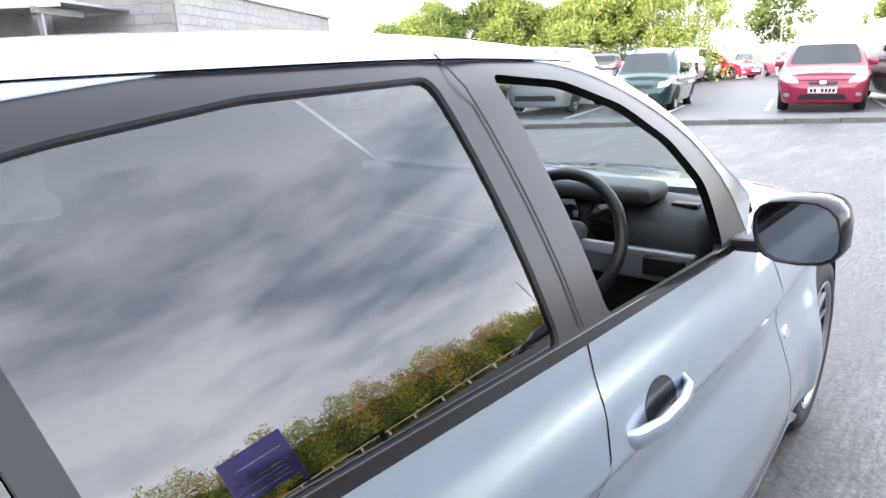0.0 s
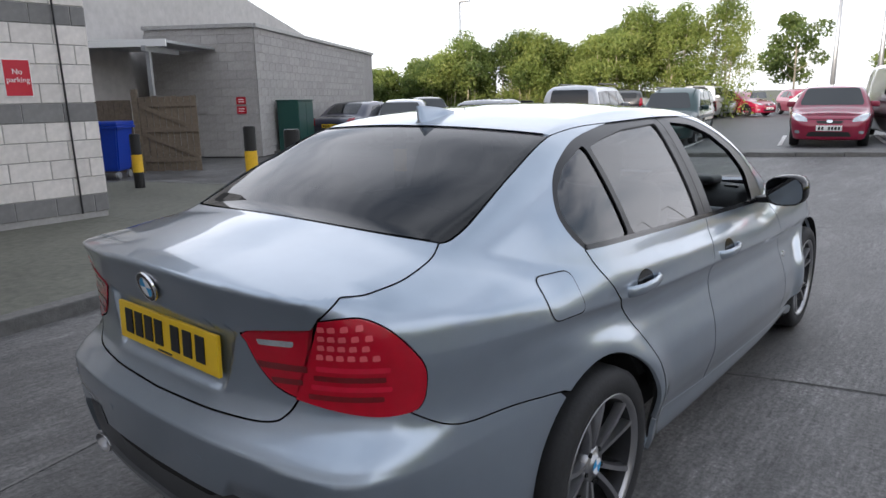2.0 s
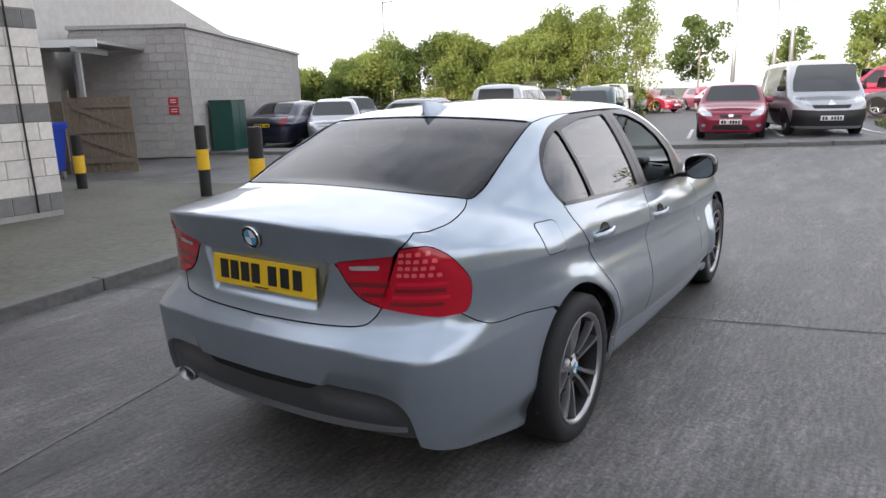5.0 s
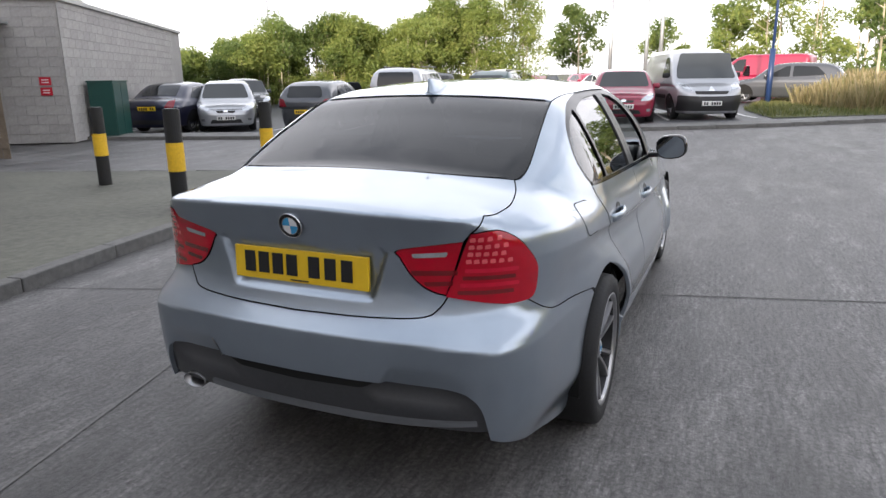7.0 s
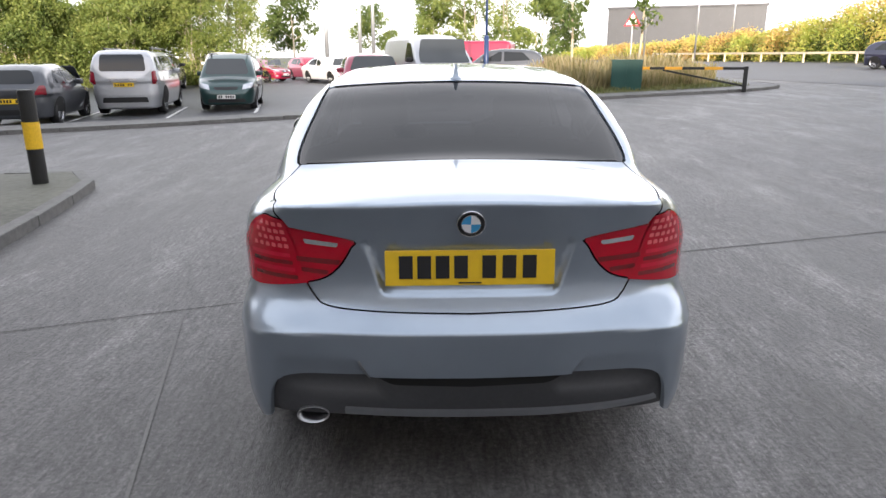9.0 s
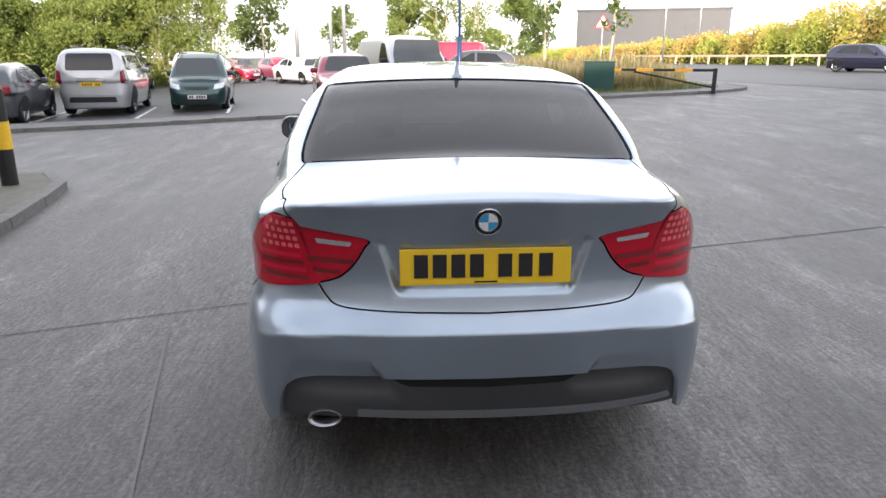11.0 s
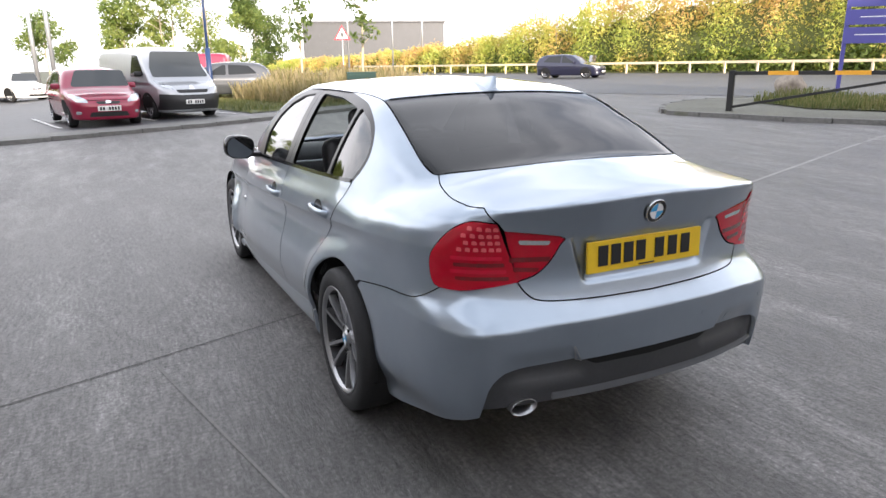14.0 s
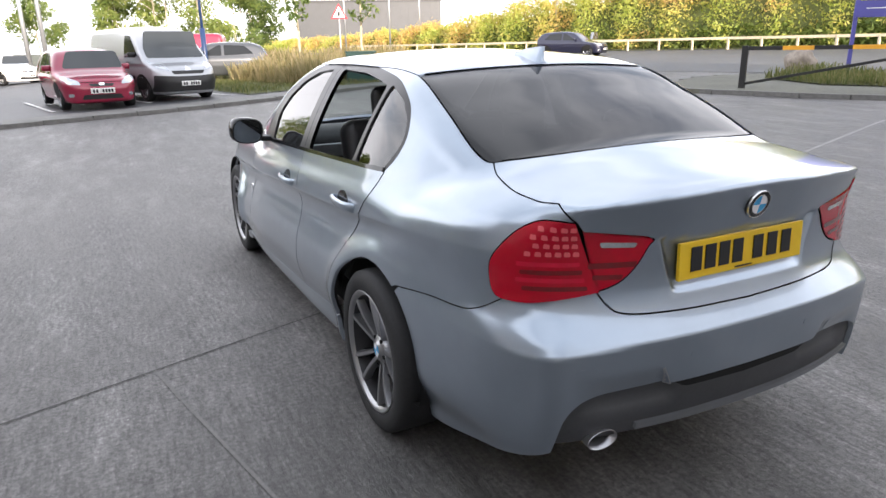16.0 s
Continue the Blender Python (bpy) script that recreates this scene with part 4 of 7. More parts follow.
# roof, glass, bonnet
roof_poly = [to_uv("top", p) for p in e_ditch] + [(x, -1.235 - 0.035 * (1 - (x / 0.556) ** 2)) for x in np.linspace(0.53, -0.53, 18)] + [to_uv("top", (-p[0], p[1], p[2])) for p in e_ditch[::-1]] + [(x, 0.04 + 0.10 * (1 - (x / 0.57) ** 2)) for x in np.linspace(-0.53, 0.53, 14)]
skin("roof", SF, "top", roof_poly, PAINT, saloon_car, **G1)
rear_low = [(x, -1.835 - 0.065 * (1 - (x / 0.585) ** 2)) for x in np.linspace(0.56, -0.56, 18)]
rear_top = [(x, -1.235 - 0.035 * (1 - (x / 0.556) ** 2)) for x in np.linspace(0.53, -0.53, 18)]
glass_poly = [to_uv("top", p) for p in e_back] + rear_low + [to_uv("top", (-p[0], p[1], p[2])) for p in e_back[::-1]] + rear_top[::-1]
o = skin("rear_window", SF, "top", glass_poly, M["tint"], saloon_car, "dark tinted rear window", step=0.04, lift=-0.004, shrink=0.006)
o.visible_shadow = False
ringv, ringf, ringn = patch(SF, "top", glass_poly, step=0.03, lift=-0.007)
inner_poly = np.array([(p[0] * 0.955, -1.545 + (p[1] + 1.545) * 0.93) for p in glass_poly])
cen = np.array([np.mean([ringv[i][:2] for i in t], axis=0) for t in ringf])
keep = ~inside_mask(cen, inner_poly)
mesh("rear_window_seal", ringv, [t for t, k in zip(ringf, keep) if k], M["gloss_black"], saloon_car, "", ringn)
screen_poly = [to_uv("top", p) for p in e_screen] + [(x, 0.04 + 0.10 * (1 - (x / 0.57) ** 2)) for x in np.linspace(0.53, -0.53, 14)] + [to_uv("top", (-p[0], p[1], p[2])) for p in e_screen[::-1]] + [(x, 0.70 + 0.16 * (1 - (x / 0.70) ** 2)) for x in np.linspace(-0.66, 0.66, 18)]
o = skin("windscreen", SF, "top", screen_poly, M["clear"], saloon_car, step=0.06, lift=-0.004, shrink=0.004)
o.visible_shadow = False
bonnet = [(x, 0.73 + 0.16 * (1 - (x / 0.70) ** 2)) for x in np.linspace(0.68, -0.68, 18)] + [(-0.70, 1.0), (-0.68, 1.5), (-0.58, 1.85), (-0.3, 2.0), (0, 2.03), (0.3, 2.0), (0.58, 1.85), (0.68, 1.5), (0.70, 1.0)]
skin("bonnet", SF, "top", bonnet, PAINT, saloon_car, **G1)
nose = [(-0.72, 0.24), (0.72, 0.24), (0.74, 0.6), (0.6, 0.74), (0.3, 0.77), (-0.3, 0.77), (-0.6, 0.74), (-0.74, 0.6)]
skin("front_bumper", SF, "front", nose, PAINT, saloon_car, step=0.05)
for s in (1, -1):
    skin("headlamp", SF, "front", rounded([(s * 0.36, 0.60), (s * 0.72, 0.62), (s * 0.74, 0.70), (s * 0.4, 0.71)], 0.02), M["lamp_clear"], saloon_car, step=0.05, lift=0.004, flange=0.004)
    skin("grille", SF, "front", rounded([(s * 0.03, 0.58), (s * 0.28, 0.58), (s * 0.30, 0.70), (s * 0.03, 0.72)], 0.04), M["gloss_black"], saloon_car, step=0.05, lift=0.004, flange=0.004)

# boot lid: deck, lip and rear face in one pressing
INNER_LAMP = [(0.556, 0.955), (0.45, 0.940), (0.352, 0.921), (0.362, 0.900), (0.392, 0.850), (0.430, 0.812), (0.465, 0.794), (0.503, 0.784)]
inner_edge = spline(INNER_LAMP, 4)
lid_half = e_lid + e_lid2[1:] + at3("rear", inner_edge) + e_lid_low[1:]
lid_loop = [to_uv("tail", p) for p in lid_half] + [to_uv("tail", (-p[0], p[1], p[2])) for p in lid_half[::-1][1:]]
lid_loop += [to_uv("tail", p) for p in at3("top", [(x, -1.840 - 0.065 * (1 - (x / 0.585) ** 2)) for x in np.linspace(-0.56, 0.56, 18)])]
v, fc, nn = patch(SF, "tail", tidy(lid_loop), step=0.014, flange=0.014, shrink=0.0015, lines=[LIP, RECESS, RECESS_TOP])
mesh("boot_lid", v, fc, PAINT, saloon_car, "boot lid with a moulded lip and plate recess", nn)

# rear bumper
FLOOR = [(0.845, -1.76, 0.195), (0.81, -1.95, 0.225), (0.755, -2.12, 0.265), (0.70, -2.235, 0.300), (0.664, -2.28, 0.322)]
e_floor = at3("cyl", spline([to_uv("cyl", p) for p in FLOOR], 4))
e_ins = at3("rear", spline([(0.648, 0.345), (0.640, 0.40), (0.630, 0.440), (0.604, 0.475), (0.545, 0.494), (0.315, 0.502)], 4) + [(0.15, 0.500), (0.0, 0.499)])
ARCH_BACK = [(HUB_R + 0.360 * math.cos(a), 0.327 + 0.360 * math.sin(a)) for a in np.linspace(2.16, 3.40, 14)]
e_arch_back = at3("side", ARCH_BACK)
half_loop = e_arch_back[::-1] + e_join[::-1][1:] + e_lamp_low[1:] + e_lid_low[1:]
half_low = e_ins[::-1] + e_floor[::-1]
cyl = lambda ps, s: [to_uv("cyl", (p[0] * s, p[1], p[2])) for p in ps]
bump_loop = cyl(half_loop, 1) + cyl(half_loop[::-1], -1)[1:] + cyl(half_low[::-1], -1)[0:] + cyl(half_low, 1)[1:]
v, fc, nn = patch(SF, "cyl", tidy(bump_loop), step=0.015, flange=0.016, shrink=0.0018, lines=SHELF + SCALLOPS)
mesh("rear_bumper", v, fc, PAINT, saloon_car, "painted rear bumper", nn)
ins = [(0.655, 0.345), (0.652, 0.40), (0.640, 0.45), (0.612, 0.492), (0.545, 0.508), (0.3, 0.515), (-0.3, 0.515), (-0.545, 0.508), (-0.612, 0.492), (-0.640, 0.45), (-0.652, 0.40), (-0.655, 0.345), (-0.5, 0.345), (0.0, 0.345), (0.5, 0.345)]
skin("bumper_insert", SF, "rear", ins, M["diffuser"], saloon_car, "dark grey lower bumper insert", step=0.05, lift=-0.016)
# Flat black patch paints the dark depth of the insert's slot.
slot = rounded([(0.318, 0.512), (-0.318, 0.512), (-0.245, 0.470), (0.0, 0.462), (0.245, 0.470)], 0.02)
skin("bumper_slot", SF, "rear", slot, M["void"], saloon_car, step=0.05, lift=-0.012)
lip_low = spline([(-0.40, 0.378), (0.0, 0.371), (0.40, 0.374), (0.615, 0.388)], 5) + spline([(0.618, 0.376), (0.4, 0.354), (0.0, 0.350), (-0.40, 0.358)], 5)
M["lip_grey"] = mat("satin grey bumper lip", (0.22, 0.23, 0.25), 0.32, 0.6, var=0.1)
skin("bumper_lip", SF, "rear", lip_low, M["lip_grey"], saloon_car, "satin grey lower lip", step=0.04, lift=-0.004, flange=0.03)
# Silver sliver paints the highlight along the left scallop's edge.
for poly in ([(-0.349, 0.560), (-0.341, 0.562), (-0.310, 0.500), (-0.322, 0.500)],):
    skin("exhaust_scallop", SF, "rear", poly, M["alloy"], saloon_car, step=0.02, lift=0.002)
skin("tow_eye_cover", SF, "rear", rounded([(0.385, 0.512), (0.434, 0.513), (0.434, 0.552), (0.385, 0.551)], 0.008), PAINT, saloon_car, step=0.02, lift=0.0016, flange=0.003)
for x in (-0.60, -0.24, 0.24, 0.60):
    skin("parking_sensor", SF, "cyl", [tuple(np.array(to_uv("cyl", at3("rear", [(x, 0.585)])[0])) + 0.012 * np.array([math.cos(a), math.sin(a)])) for a in np.linspace(0, 2 * math.pi, 15)[:-1]], PAINT, saloon_car, step=0.02, lift=0.0022, flange=0.003)

# dark liner behind the joints at the tail
skin("tail_liner", SF, "cyl", [(-0.80, 0.80), (0.80, 0.80), (0.78, 0.95), (-0.78, 0.95)], M["void"], saloon_car, step=0.06, lift=-0.04)
skin("deck_liner", SF, "top", [(-0.56, -2.12), (0.56, -2.12), (0.62, -1.7), (-0.62, -1.7)], M["void"], saloon_car, step=0.08, lift=-0.02)

# joints between the panels
for s in (1, -1):
    m3 = lambda pts: [(q[0] * s, q[1], q[2]) for q in pts]
    for line, w in ((e_lid + e_lid2[1:], 0.0042), (e_join, 0.0036), (e_lid_low, 0.005), (e_lamp[:-3], 0.0036), (e_back, 0.004), (e_ditch, 0.0032), (at3("side", DOOR_BACK), 0.0042), (at3("side", SPLIT), 0.0038), (at3("side", DOOR_FRONT), 0.0036), (at3("rear", inner_edge[8:]), 0.005)):
        seam("panel_joint", SF, m3(line), w, M["void"], saloon_car)
seam("panel_joint", SF, [(q[0], q[1], q[2]) for q in at3("top", rear_low)], 0.005, M["void"], saloon_car)
seam("panel_joint", SF, [(q[0], q[1], q[2]) for q in at3("top", rear_top)], 0.005, M["void"], saloon_car)

# tail lamps: outer lens on the wing, inner lens on the lid
for s in (1, -1):
    outer3 = e_lamp + e_lamp_low[1:] + at3("cyl", spline([to_uv("cyl", e_lamp_low[-1]), to_uv("cyl", (0.535, -2.25, 0.87)), to_uv("cyl", e_lamp[0])], 4))[1:-1]
    lamp = skin("tail_lamp", SF, "cyl", tidy(cyl(outer3, s)), M["lamp_red"], saloon_car, "red tail lamp lens with light bars", step=0.02, lift=0.004, flange=0.02, shrink=0.002)
    inner = [(p[0] * s, p[1]) for p in inner_edge] + [(0.527 * s, 0.86)]
    lamp2 = skin("boot_lamp", SF, "rear", tidy(inner), M["lamp_red"], saloon_car, "red inner tail lamp lens", step=0.02, lift=0.004, flange=0.02, shrink=0.003)
    # light bars, clear reversing lens, bulbs
    for z0, z1, x0, x1 in ((0.845, 0.861, 0.400, 0.536), (0.812, 0.826, 0.440, 0.522)):
        skin("light_bar", SF, "rear", rounded([(p[0] * s, p[1]) for p in ((x0, z0), (x1, z0 + 0.006), (x1, z1 + 0.006), (x0 - 0.006, z1))], 0.004), M["lamp_smoke"], lamp2, step=0.03, lift=0.0052)
    skin("reversing_lens", SF, "rear", rounded([(0.405 * s, 0.902), (0.505 * s, 0.910), (0.510 * s, 0.926), (0.400 * s, 0.916)], 0.006), M["lamp_clear"], lamp2, "clear reversing lens", step=0.02, lift=0.0056)
    around = lambda x, z: to_uv("cyl", at3("rear", [(x, z)])[0])[0] * s
    for z0, x1, mm in ((0.858, 0.695, "lamp_bar"), (0.835, 0.688, "lamp_smoke"), (0.812, 0.696, "lamp_bar"), (0.788, 0.684, "lamp_smoke")):
        x0 = 0.556 - (0.858 - z0) * 0.3
        low = [(around(x, z0), z0) for x in np.linspace(x0, x1, 8)]
        skin("light_bar", SF, "cyl", rounded(low + [(u, z + 0.013) for u, z in low[::-1]], 0.004), M[mm], lamp, step=0.03, lift=0.0052)
    for r in range(4):
        for k in range(6):
            px, pz = 0.582 + k * 0.0215 - r * 0.005, 0.965 - r * 0.0235
            if px > 0.655 + r * 0.012:
                continue
            u = around(px, pz)
            skin("light_cell", SF, "cyl", rounded([(u - s * 0.0070, pz - 0.0075), (u + s * 0.0078, pz - 0.0065), (u + s * 0.0062, pz + 0.0070), (u - s * 0.0062, pz + 0.0060)], 0.003, 2), M["lamp_cell"], lamp, step=0.02, lift=0.0054)

# number plate with plain bars
plate = box("number_plate", (0, 0, 0), (0.52, 0.012, 0.111), M["plate_yellow"], saloon_car, "yellow number plate with dark bars", 0.003)
plate.matrix_basis = pose(0, -2.301, 0.838, -2, 0, 0)
for k, x in enumerate((-0.196, -0.14, -0.084, -0.028, 0.058, 0.120, 0.182)):
    box("plate_mark", (x, -0.008, 0.004), (0.042, 0.003, 0.072), M["ink"], plate, "", 0.001)
box("plate_small_mark", (0, -0.008, -0.046), (0.07, 0.003, 0.004), M["ink"], plate)

# round badge in blue and white quarters
badge = thing("badge", "", "")
for k in list(badge.keys()):
    del badge[k]
badge.parent = saloon_car
badge.matrix_basis = pose(0, -2.336, 0.985, 104, 0, 0)
v, fc = lathe([(0.0, 0.004), (0.030, 0.004), (0.031, 0.007), (0.041, 0.006), (0.042, 0.0), (0.0, -0.004)], 36, "z")
mesh("ring", v, fc, M["gloss_black"], badge, "black badge ring")
v, fc = lathe([(0.0400, 0.0055), (0.0415, 0.0075), (0.043, 0.005), (0.0435, 0.0)], 36, "z")
mesh("rim", v, fc, M["chrome"], badge)
v, fc = lathe([(0.0275, 0.0055), (0.029, 0.0075), (0.0305, 0.0055)], 36, "z")
mesh("inner_rim", v, fc, M["chrome"], badge)
for q in range(4):
    pts = [(0, 0, 0.0062)] + [(0.0278 * math.cos(a), 0.0278 * math.sin(a), 0.0062) for a in np.linspace(q * math.pi / 2, (q + 1) * math.pi / 2, 9)]
    mesh("quarter", pts, [tuple(range(10))], M["roundel_blue"] if q % 2 else M["roundel_white"], badge, "", None, False)

# roof aerial fin
bm = bmesh.new()
rings = []
for t in np.linspace(0, 1, 9):
    y, h = -1.245 + 0.19 * t, 0.062 * (1 - t) ** 0.75 * (1 if t > 0 else 1)
    zb = float(s_roof(np.array([y]))[0]) - 0.006
    w = 0.034 * (0.55 + 0.45 * math.sin(math.pi * min(1, t + 0.35)))
    rings.append([bm.verts.new(p) for p in ((-w, y, zb), (-w * 0.36, y + 0.002, zb + 0.016), (-0.004, y - 0.012 * (1 - t), zb + 0.008 + h), (0.004, y - 0.012 * (1 - t), zb + 0.008 + h), (w * 0.36, y + 0.002, zb + 0.016), (w, y, zb))])
for a, b in zip(rings, rings[1:]):
    for i in range(5):
        bm.faces.new((a[i], a[i + 1], b[i + 1], b[i]))
bm.faces.new(rings[0])
part("aerial_fin", bm, PAINT, saloon_car, "painted shark-fin aerial", True)

# exhaust pipe
v, fc = lathe([(0.030, 0.02), (0.033, -0.02), (0.036, -0.085), (0.0365, -0.09), (0.0345, -0.09), (0.032, -0.03)], 28, "z")
ex = mesh("exhaust_pipe", v, fc, M["wheel_grey"], saloon_car, "chrome oval exhaust tip")
ex.matrix_basis = pose(-0.505, -2.222, 0.347, 90, 0, 0) @ Matrix.Diagonal((1, 1, -1, 1)) @ Matrix.Diagonal((1.45, 0.80, 1, 1))

v, fc = lathe([(0.032, 0.0), (0.0, 0.0)], 20, 'z')
o = mesh('pipe_bore', v, fc, M['void'], ex)
o.matrix_basis = pose(0, 0, -0.035)
# underbody and arch liners
box("underbody", (0, 0.15, 0.26), (1.36, 3.5, 0.12), M["void"], saloon_car)
box("boot_floor", (0, -1.88, 0.345), (1.16, 0.62, 0.08), M["void"], saloon_car)
for hub in (HUB_F, HUB_R):
    for s in (1, -1):
        v, fc = lathe([(0.368, 0.20), (0.368, -0.05), (0.0, -0.05)], 30)
        v = [(a, b, max(c, -0.09)) for a, b, c in v]
        o = mesh("arch_liner", v, fc, M["void"], saloon_car)
        o.matrix_basis = pose(s * 0.62, hub, 0.33) @ Matrix.Diagonal((s, 1, 1, 1))


def sport_wheel(x, y, s):
    """An eighteen-inch wheel with pairs of slim spokes."""
    w = thing("wheel", "", "")
    for k in list(w.keys()):
        del w[k]
    w.parent = saloon_car
    w.matrix_basis = pose(x, y, TYRE_R, 14, 0, 0) @ Matrix.Diagonal((s, 1, 1, 1))
    r = TYRE_R
    v, f = lathe([(0.232, -0.10), (0.270, -0.108), (0.300, -0.104), (0.314, -0.09), (r, -0.06), (r, 0.06), (0.314, 0.09), (0.300, 0.103), (0.272, 0.108), (0.245, 0.104), (0.232, 0.094)], 56)
    mesh("tyre", v, f, M["rubber"], w, "low-profile black tyre")
    v, f = lathe([(0.236, 0.10), (0.240, 0.103), (0.234, 0.104), (0.226, 0.097), (0.219, 0.088)], 56)
    mesh("rim", v, f, M["wheel_grey"], w, "dark grey alloy rim")
    v, f = lathe([(0.219, 0.088), (0.213, 0.06), (0.205, -0.03), (0.20, -0.09)], 56)
    mesh("rim_barrel", v, f, M["wheel_shaded"], w)
    v, f = lathe([(0.155, 0.0), (0.155, 0.014), (0.06, 0.014), (0.06, 0.03), (0.0, 0.03)], 40)
    mesh("brake_disc", v, f, M["wheel_shaded"], w, "steel brake disc, coloured dark as if in shade")
    v, f = lathe([(0.205, -0.05), (0.0, -0.05)], 40)
    mesh("wheel_back", v, f, M["void"], w)
    for k in range(5):
        for side in (-1, 1):
            a = 2 * math.pi * k / 5
            m = Matrix.Rotation(a, 4, "X")
            bm = bmesh.new()
            rows = []
            for t in np.linspace(0, 1, 7):
                rad = 0.045 + 0.178 * t
                off = side * (0.013 + 0.024 * t + 0.018 * t * t)
                half = 0.0125 + 0.008 * max(0.0, t - 0.6)
                xo = 0.060 + 0.020 * math.sin(math.pi * t * 0.55) + 0.012 * t
                rows.append([bm.verts.new(m @ Vector(p)) for p in ((xo - 0.03, off - half, rad), (xo, off - half * 0.6, rad), (xo, off + half * 0.6, rad), (xo - 0.03, off + half, rad))])
            for p, q in zip(rows, rows[1:]):
                for i in range(4):
                    bm.faces.new((p[i], p[(i + 1) % 4], q[(i + 1) % 4], q[i]))
            part("spoke", bm, M["wheel_grey"], w)
    v, f = lathe([(0.062, 0.02), (0.060, 0.058), (0.050, 0.066), (0.034, 0.067), (0.033, 0.072), (0.0, 0.074)], 32)
    mesh("hub", v, f, M["wheel_grey"], w)
    for q in range(4):
        pts = [(0.0752, 0, 0)] + [(0.0752, 0.026 * math.cos(a), 0.026 * math.sin(a)) for a in np.linspace(q * math.pi / 2, (q + 1) * math.pi / 2, 8)]
        mesh("hub_cap", pts, [tuple(range(9))], M["roundel_blue"] if q % 2 else M["roundel_white"], w, "", None, False)
    for k in range(5):
        a = 2 * math.pi * (k + 0.5) / 5
        bm = bmesh.new()
        add_rod(bm, (0.05, 0.052 * math.cos(a), 0.052 * math.sin(a)), (0.068, 0.052 * math.cos(a), 0.052 * math.sin(a)), 0.009, 0.008, 8)
        part("wheel_bolt", bm, M["void"], w)


for s in (1, -1):
    sport_wheel(s * 0.760, HUB_R, s)
    sport_wheel(s * 0.728, HUB_F, s)


# cabin: dash, wheel, seats, cards
def soft_box(name, c, size, material, parent, bevel, m=None, label=""):
    bm = bmesh.new()
    add_box(bm, 0, 0, 0, *size)
    bmesh.ops.bevel(bm, geom=list(bm.edges), offset=bevel, segments=4, affect="EDGES", profile=0.5)
    o = part(name, bm, material, parent, label, True)
    o.matrix_basis = (m or Matrix()) if m is not None else pose(*c)
    return o


bm = bmesh.new()
dash = [(0.92, 0.88), (0.78, 0.955), (0.60, 0.972), (0.48, 0.945), (0.44, 0.87), (0.46, 0.78), (0.52, 0.64), (0.56, 0.45), (0.92, 0.45)]
cols = [[bm.verts.new((x, y, z + (0.035 * math.exp(-(((x - 0.36) / 0.17) ** 2)) if 0.85 < z and y < 0.7 else 0))) for y, z in dash] for x in np.linspace(-0.70, 0.70, 29)]
for a, b in zip(cols, cols[1:]):
    for i in range(len(dash)):
        bm.faces.new((a[i], a[(i + 1) % len(dash)], b[(i + 1) % len(dash)], b[i]))
bm.faces.new(cols[0]), bm.faces.new(cols[-1])
part("dashboard", bm, M["cabin"], saloon_car, "black dashboard", True)
soft_box("dash_trim", (0, 0.435, 0.828), (1.36, 0.03, 0.085), M["grey_trim"], saloon_car, 0.01, None, "brushed grey dash trim")
for x in (0.60, -0.60, 0.06, -0.06):
    soft_box("air_vent", (x, 0.418, 0.830), (0.11, 0.02, 0.05), M["black"], saloon_car, 0.006)
for x in (0.60, -0.60):
    soft_box("demister_vent", (x, 0.56, 0.968), (0.07, 0.035, 0.014), M["black"], saloon_car, 0.004)
soft_box("instrument_hood", (0.36, 0.52, 1.0), (0.36, 0.16, 0.05), M["cabin"], saloon_car, 0.022)
for x in (0.29, 0.43):
    v, fc = lathe([(0.0, 0.0), (0.052, 0.0), (0.056, -0.008), (0.058, 0.0)], 24, "z")
    o = mesh("dial", v, fc, M["gloss_black"], saloon_car)
    o.matrix_basis = pose(x, 0.436, 0.935, 75, 0, 0)
sw = thing("steering_wheel", "", "")
for k in list(sw.keys()):
    del sw[k]
sw.parent = saloon_car
sw.matrix_basis = pose(0.36, 0.28, 0.90, 66, 0, 0)
v, fc = [], []
for i in range(40):
    a = 2 * math.pi * i / 40
    for j in range(10):
        b = 2 * math.pi * j / 10
        rr = 0.180 + 0.016 * math.cos(b)
        v.append((rr * math.cos(a), rr * math.sin(a), 0.018 * math.sin(b)))
        fc.append((i * 10 + j, ((i + 1) % 40) * 10 + j, ((i + 1) % 40) * 10 + (j + 1) % 10, i * 10 + (j + 1) % 10))
mesh("wheel_rim", v, fc, M["seat"], sw, "black leather wheel rim")
soft_box("airbag_cover", (0, 0, -0.01), (0.15, 0.12, 0.06), M["cabin"], sw, 0.025)
for a in (0, math.pi, -math.pi / 2):
    soft_box("wheel_spoke", None, (0.12, 0.035, 0.02), M["grey_trim"], sw, 0.008, Matrix.Rotation(a, 4, "Z") @ Matrix.Translation((0.115, 0, -0.008)))
for x in (0.36, -0.36):
    soft_box("seat_cushion", (x, -0.12, 0.50), (0.50, 0.52, 0.16), M["seat"], saloon_car, 0.06)
    soft_box("seat_back", None, (0.48, 0.14, 0.60), M["seat"], saloon_car, 0.06, pose(x, -0.46, 0.80, -14, 0, 0))
    soft_box("headrest", None, (0.26, 0.10, 0.18), M["seat"], saloon_car, 0.045, pose(x, -0.56, 1.17, -8, 0, 0))
soft_box("rear_bench", (0, -0.98, 0.50), (1.30, 0.50, 0.16), M["seat"], saloon_car, 0.06)
soft_box("rear_backrest", None, (1.28, 0.14, 0.58), M["seat"], saloon_car, 0.06, pose(0, -1.30, 0.76, -18, 0, 0))
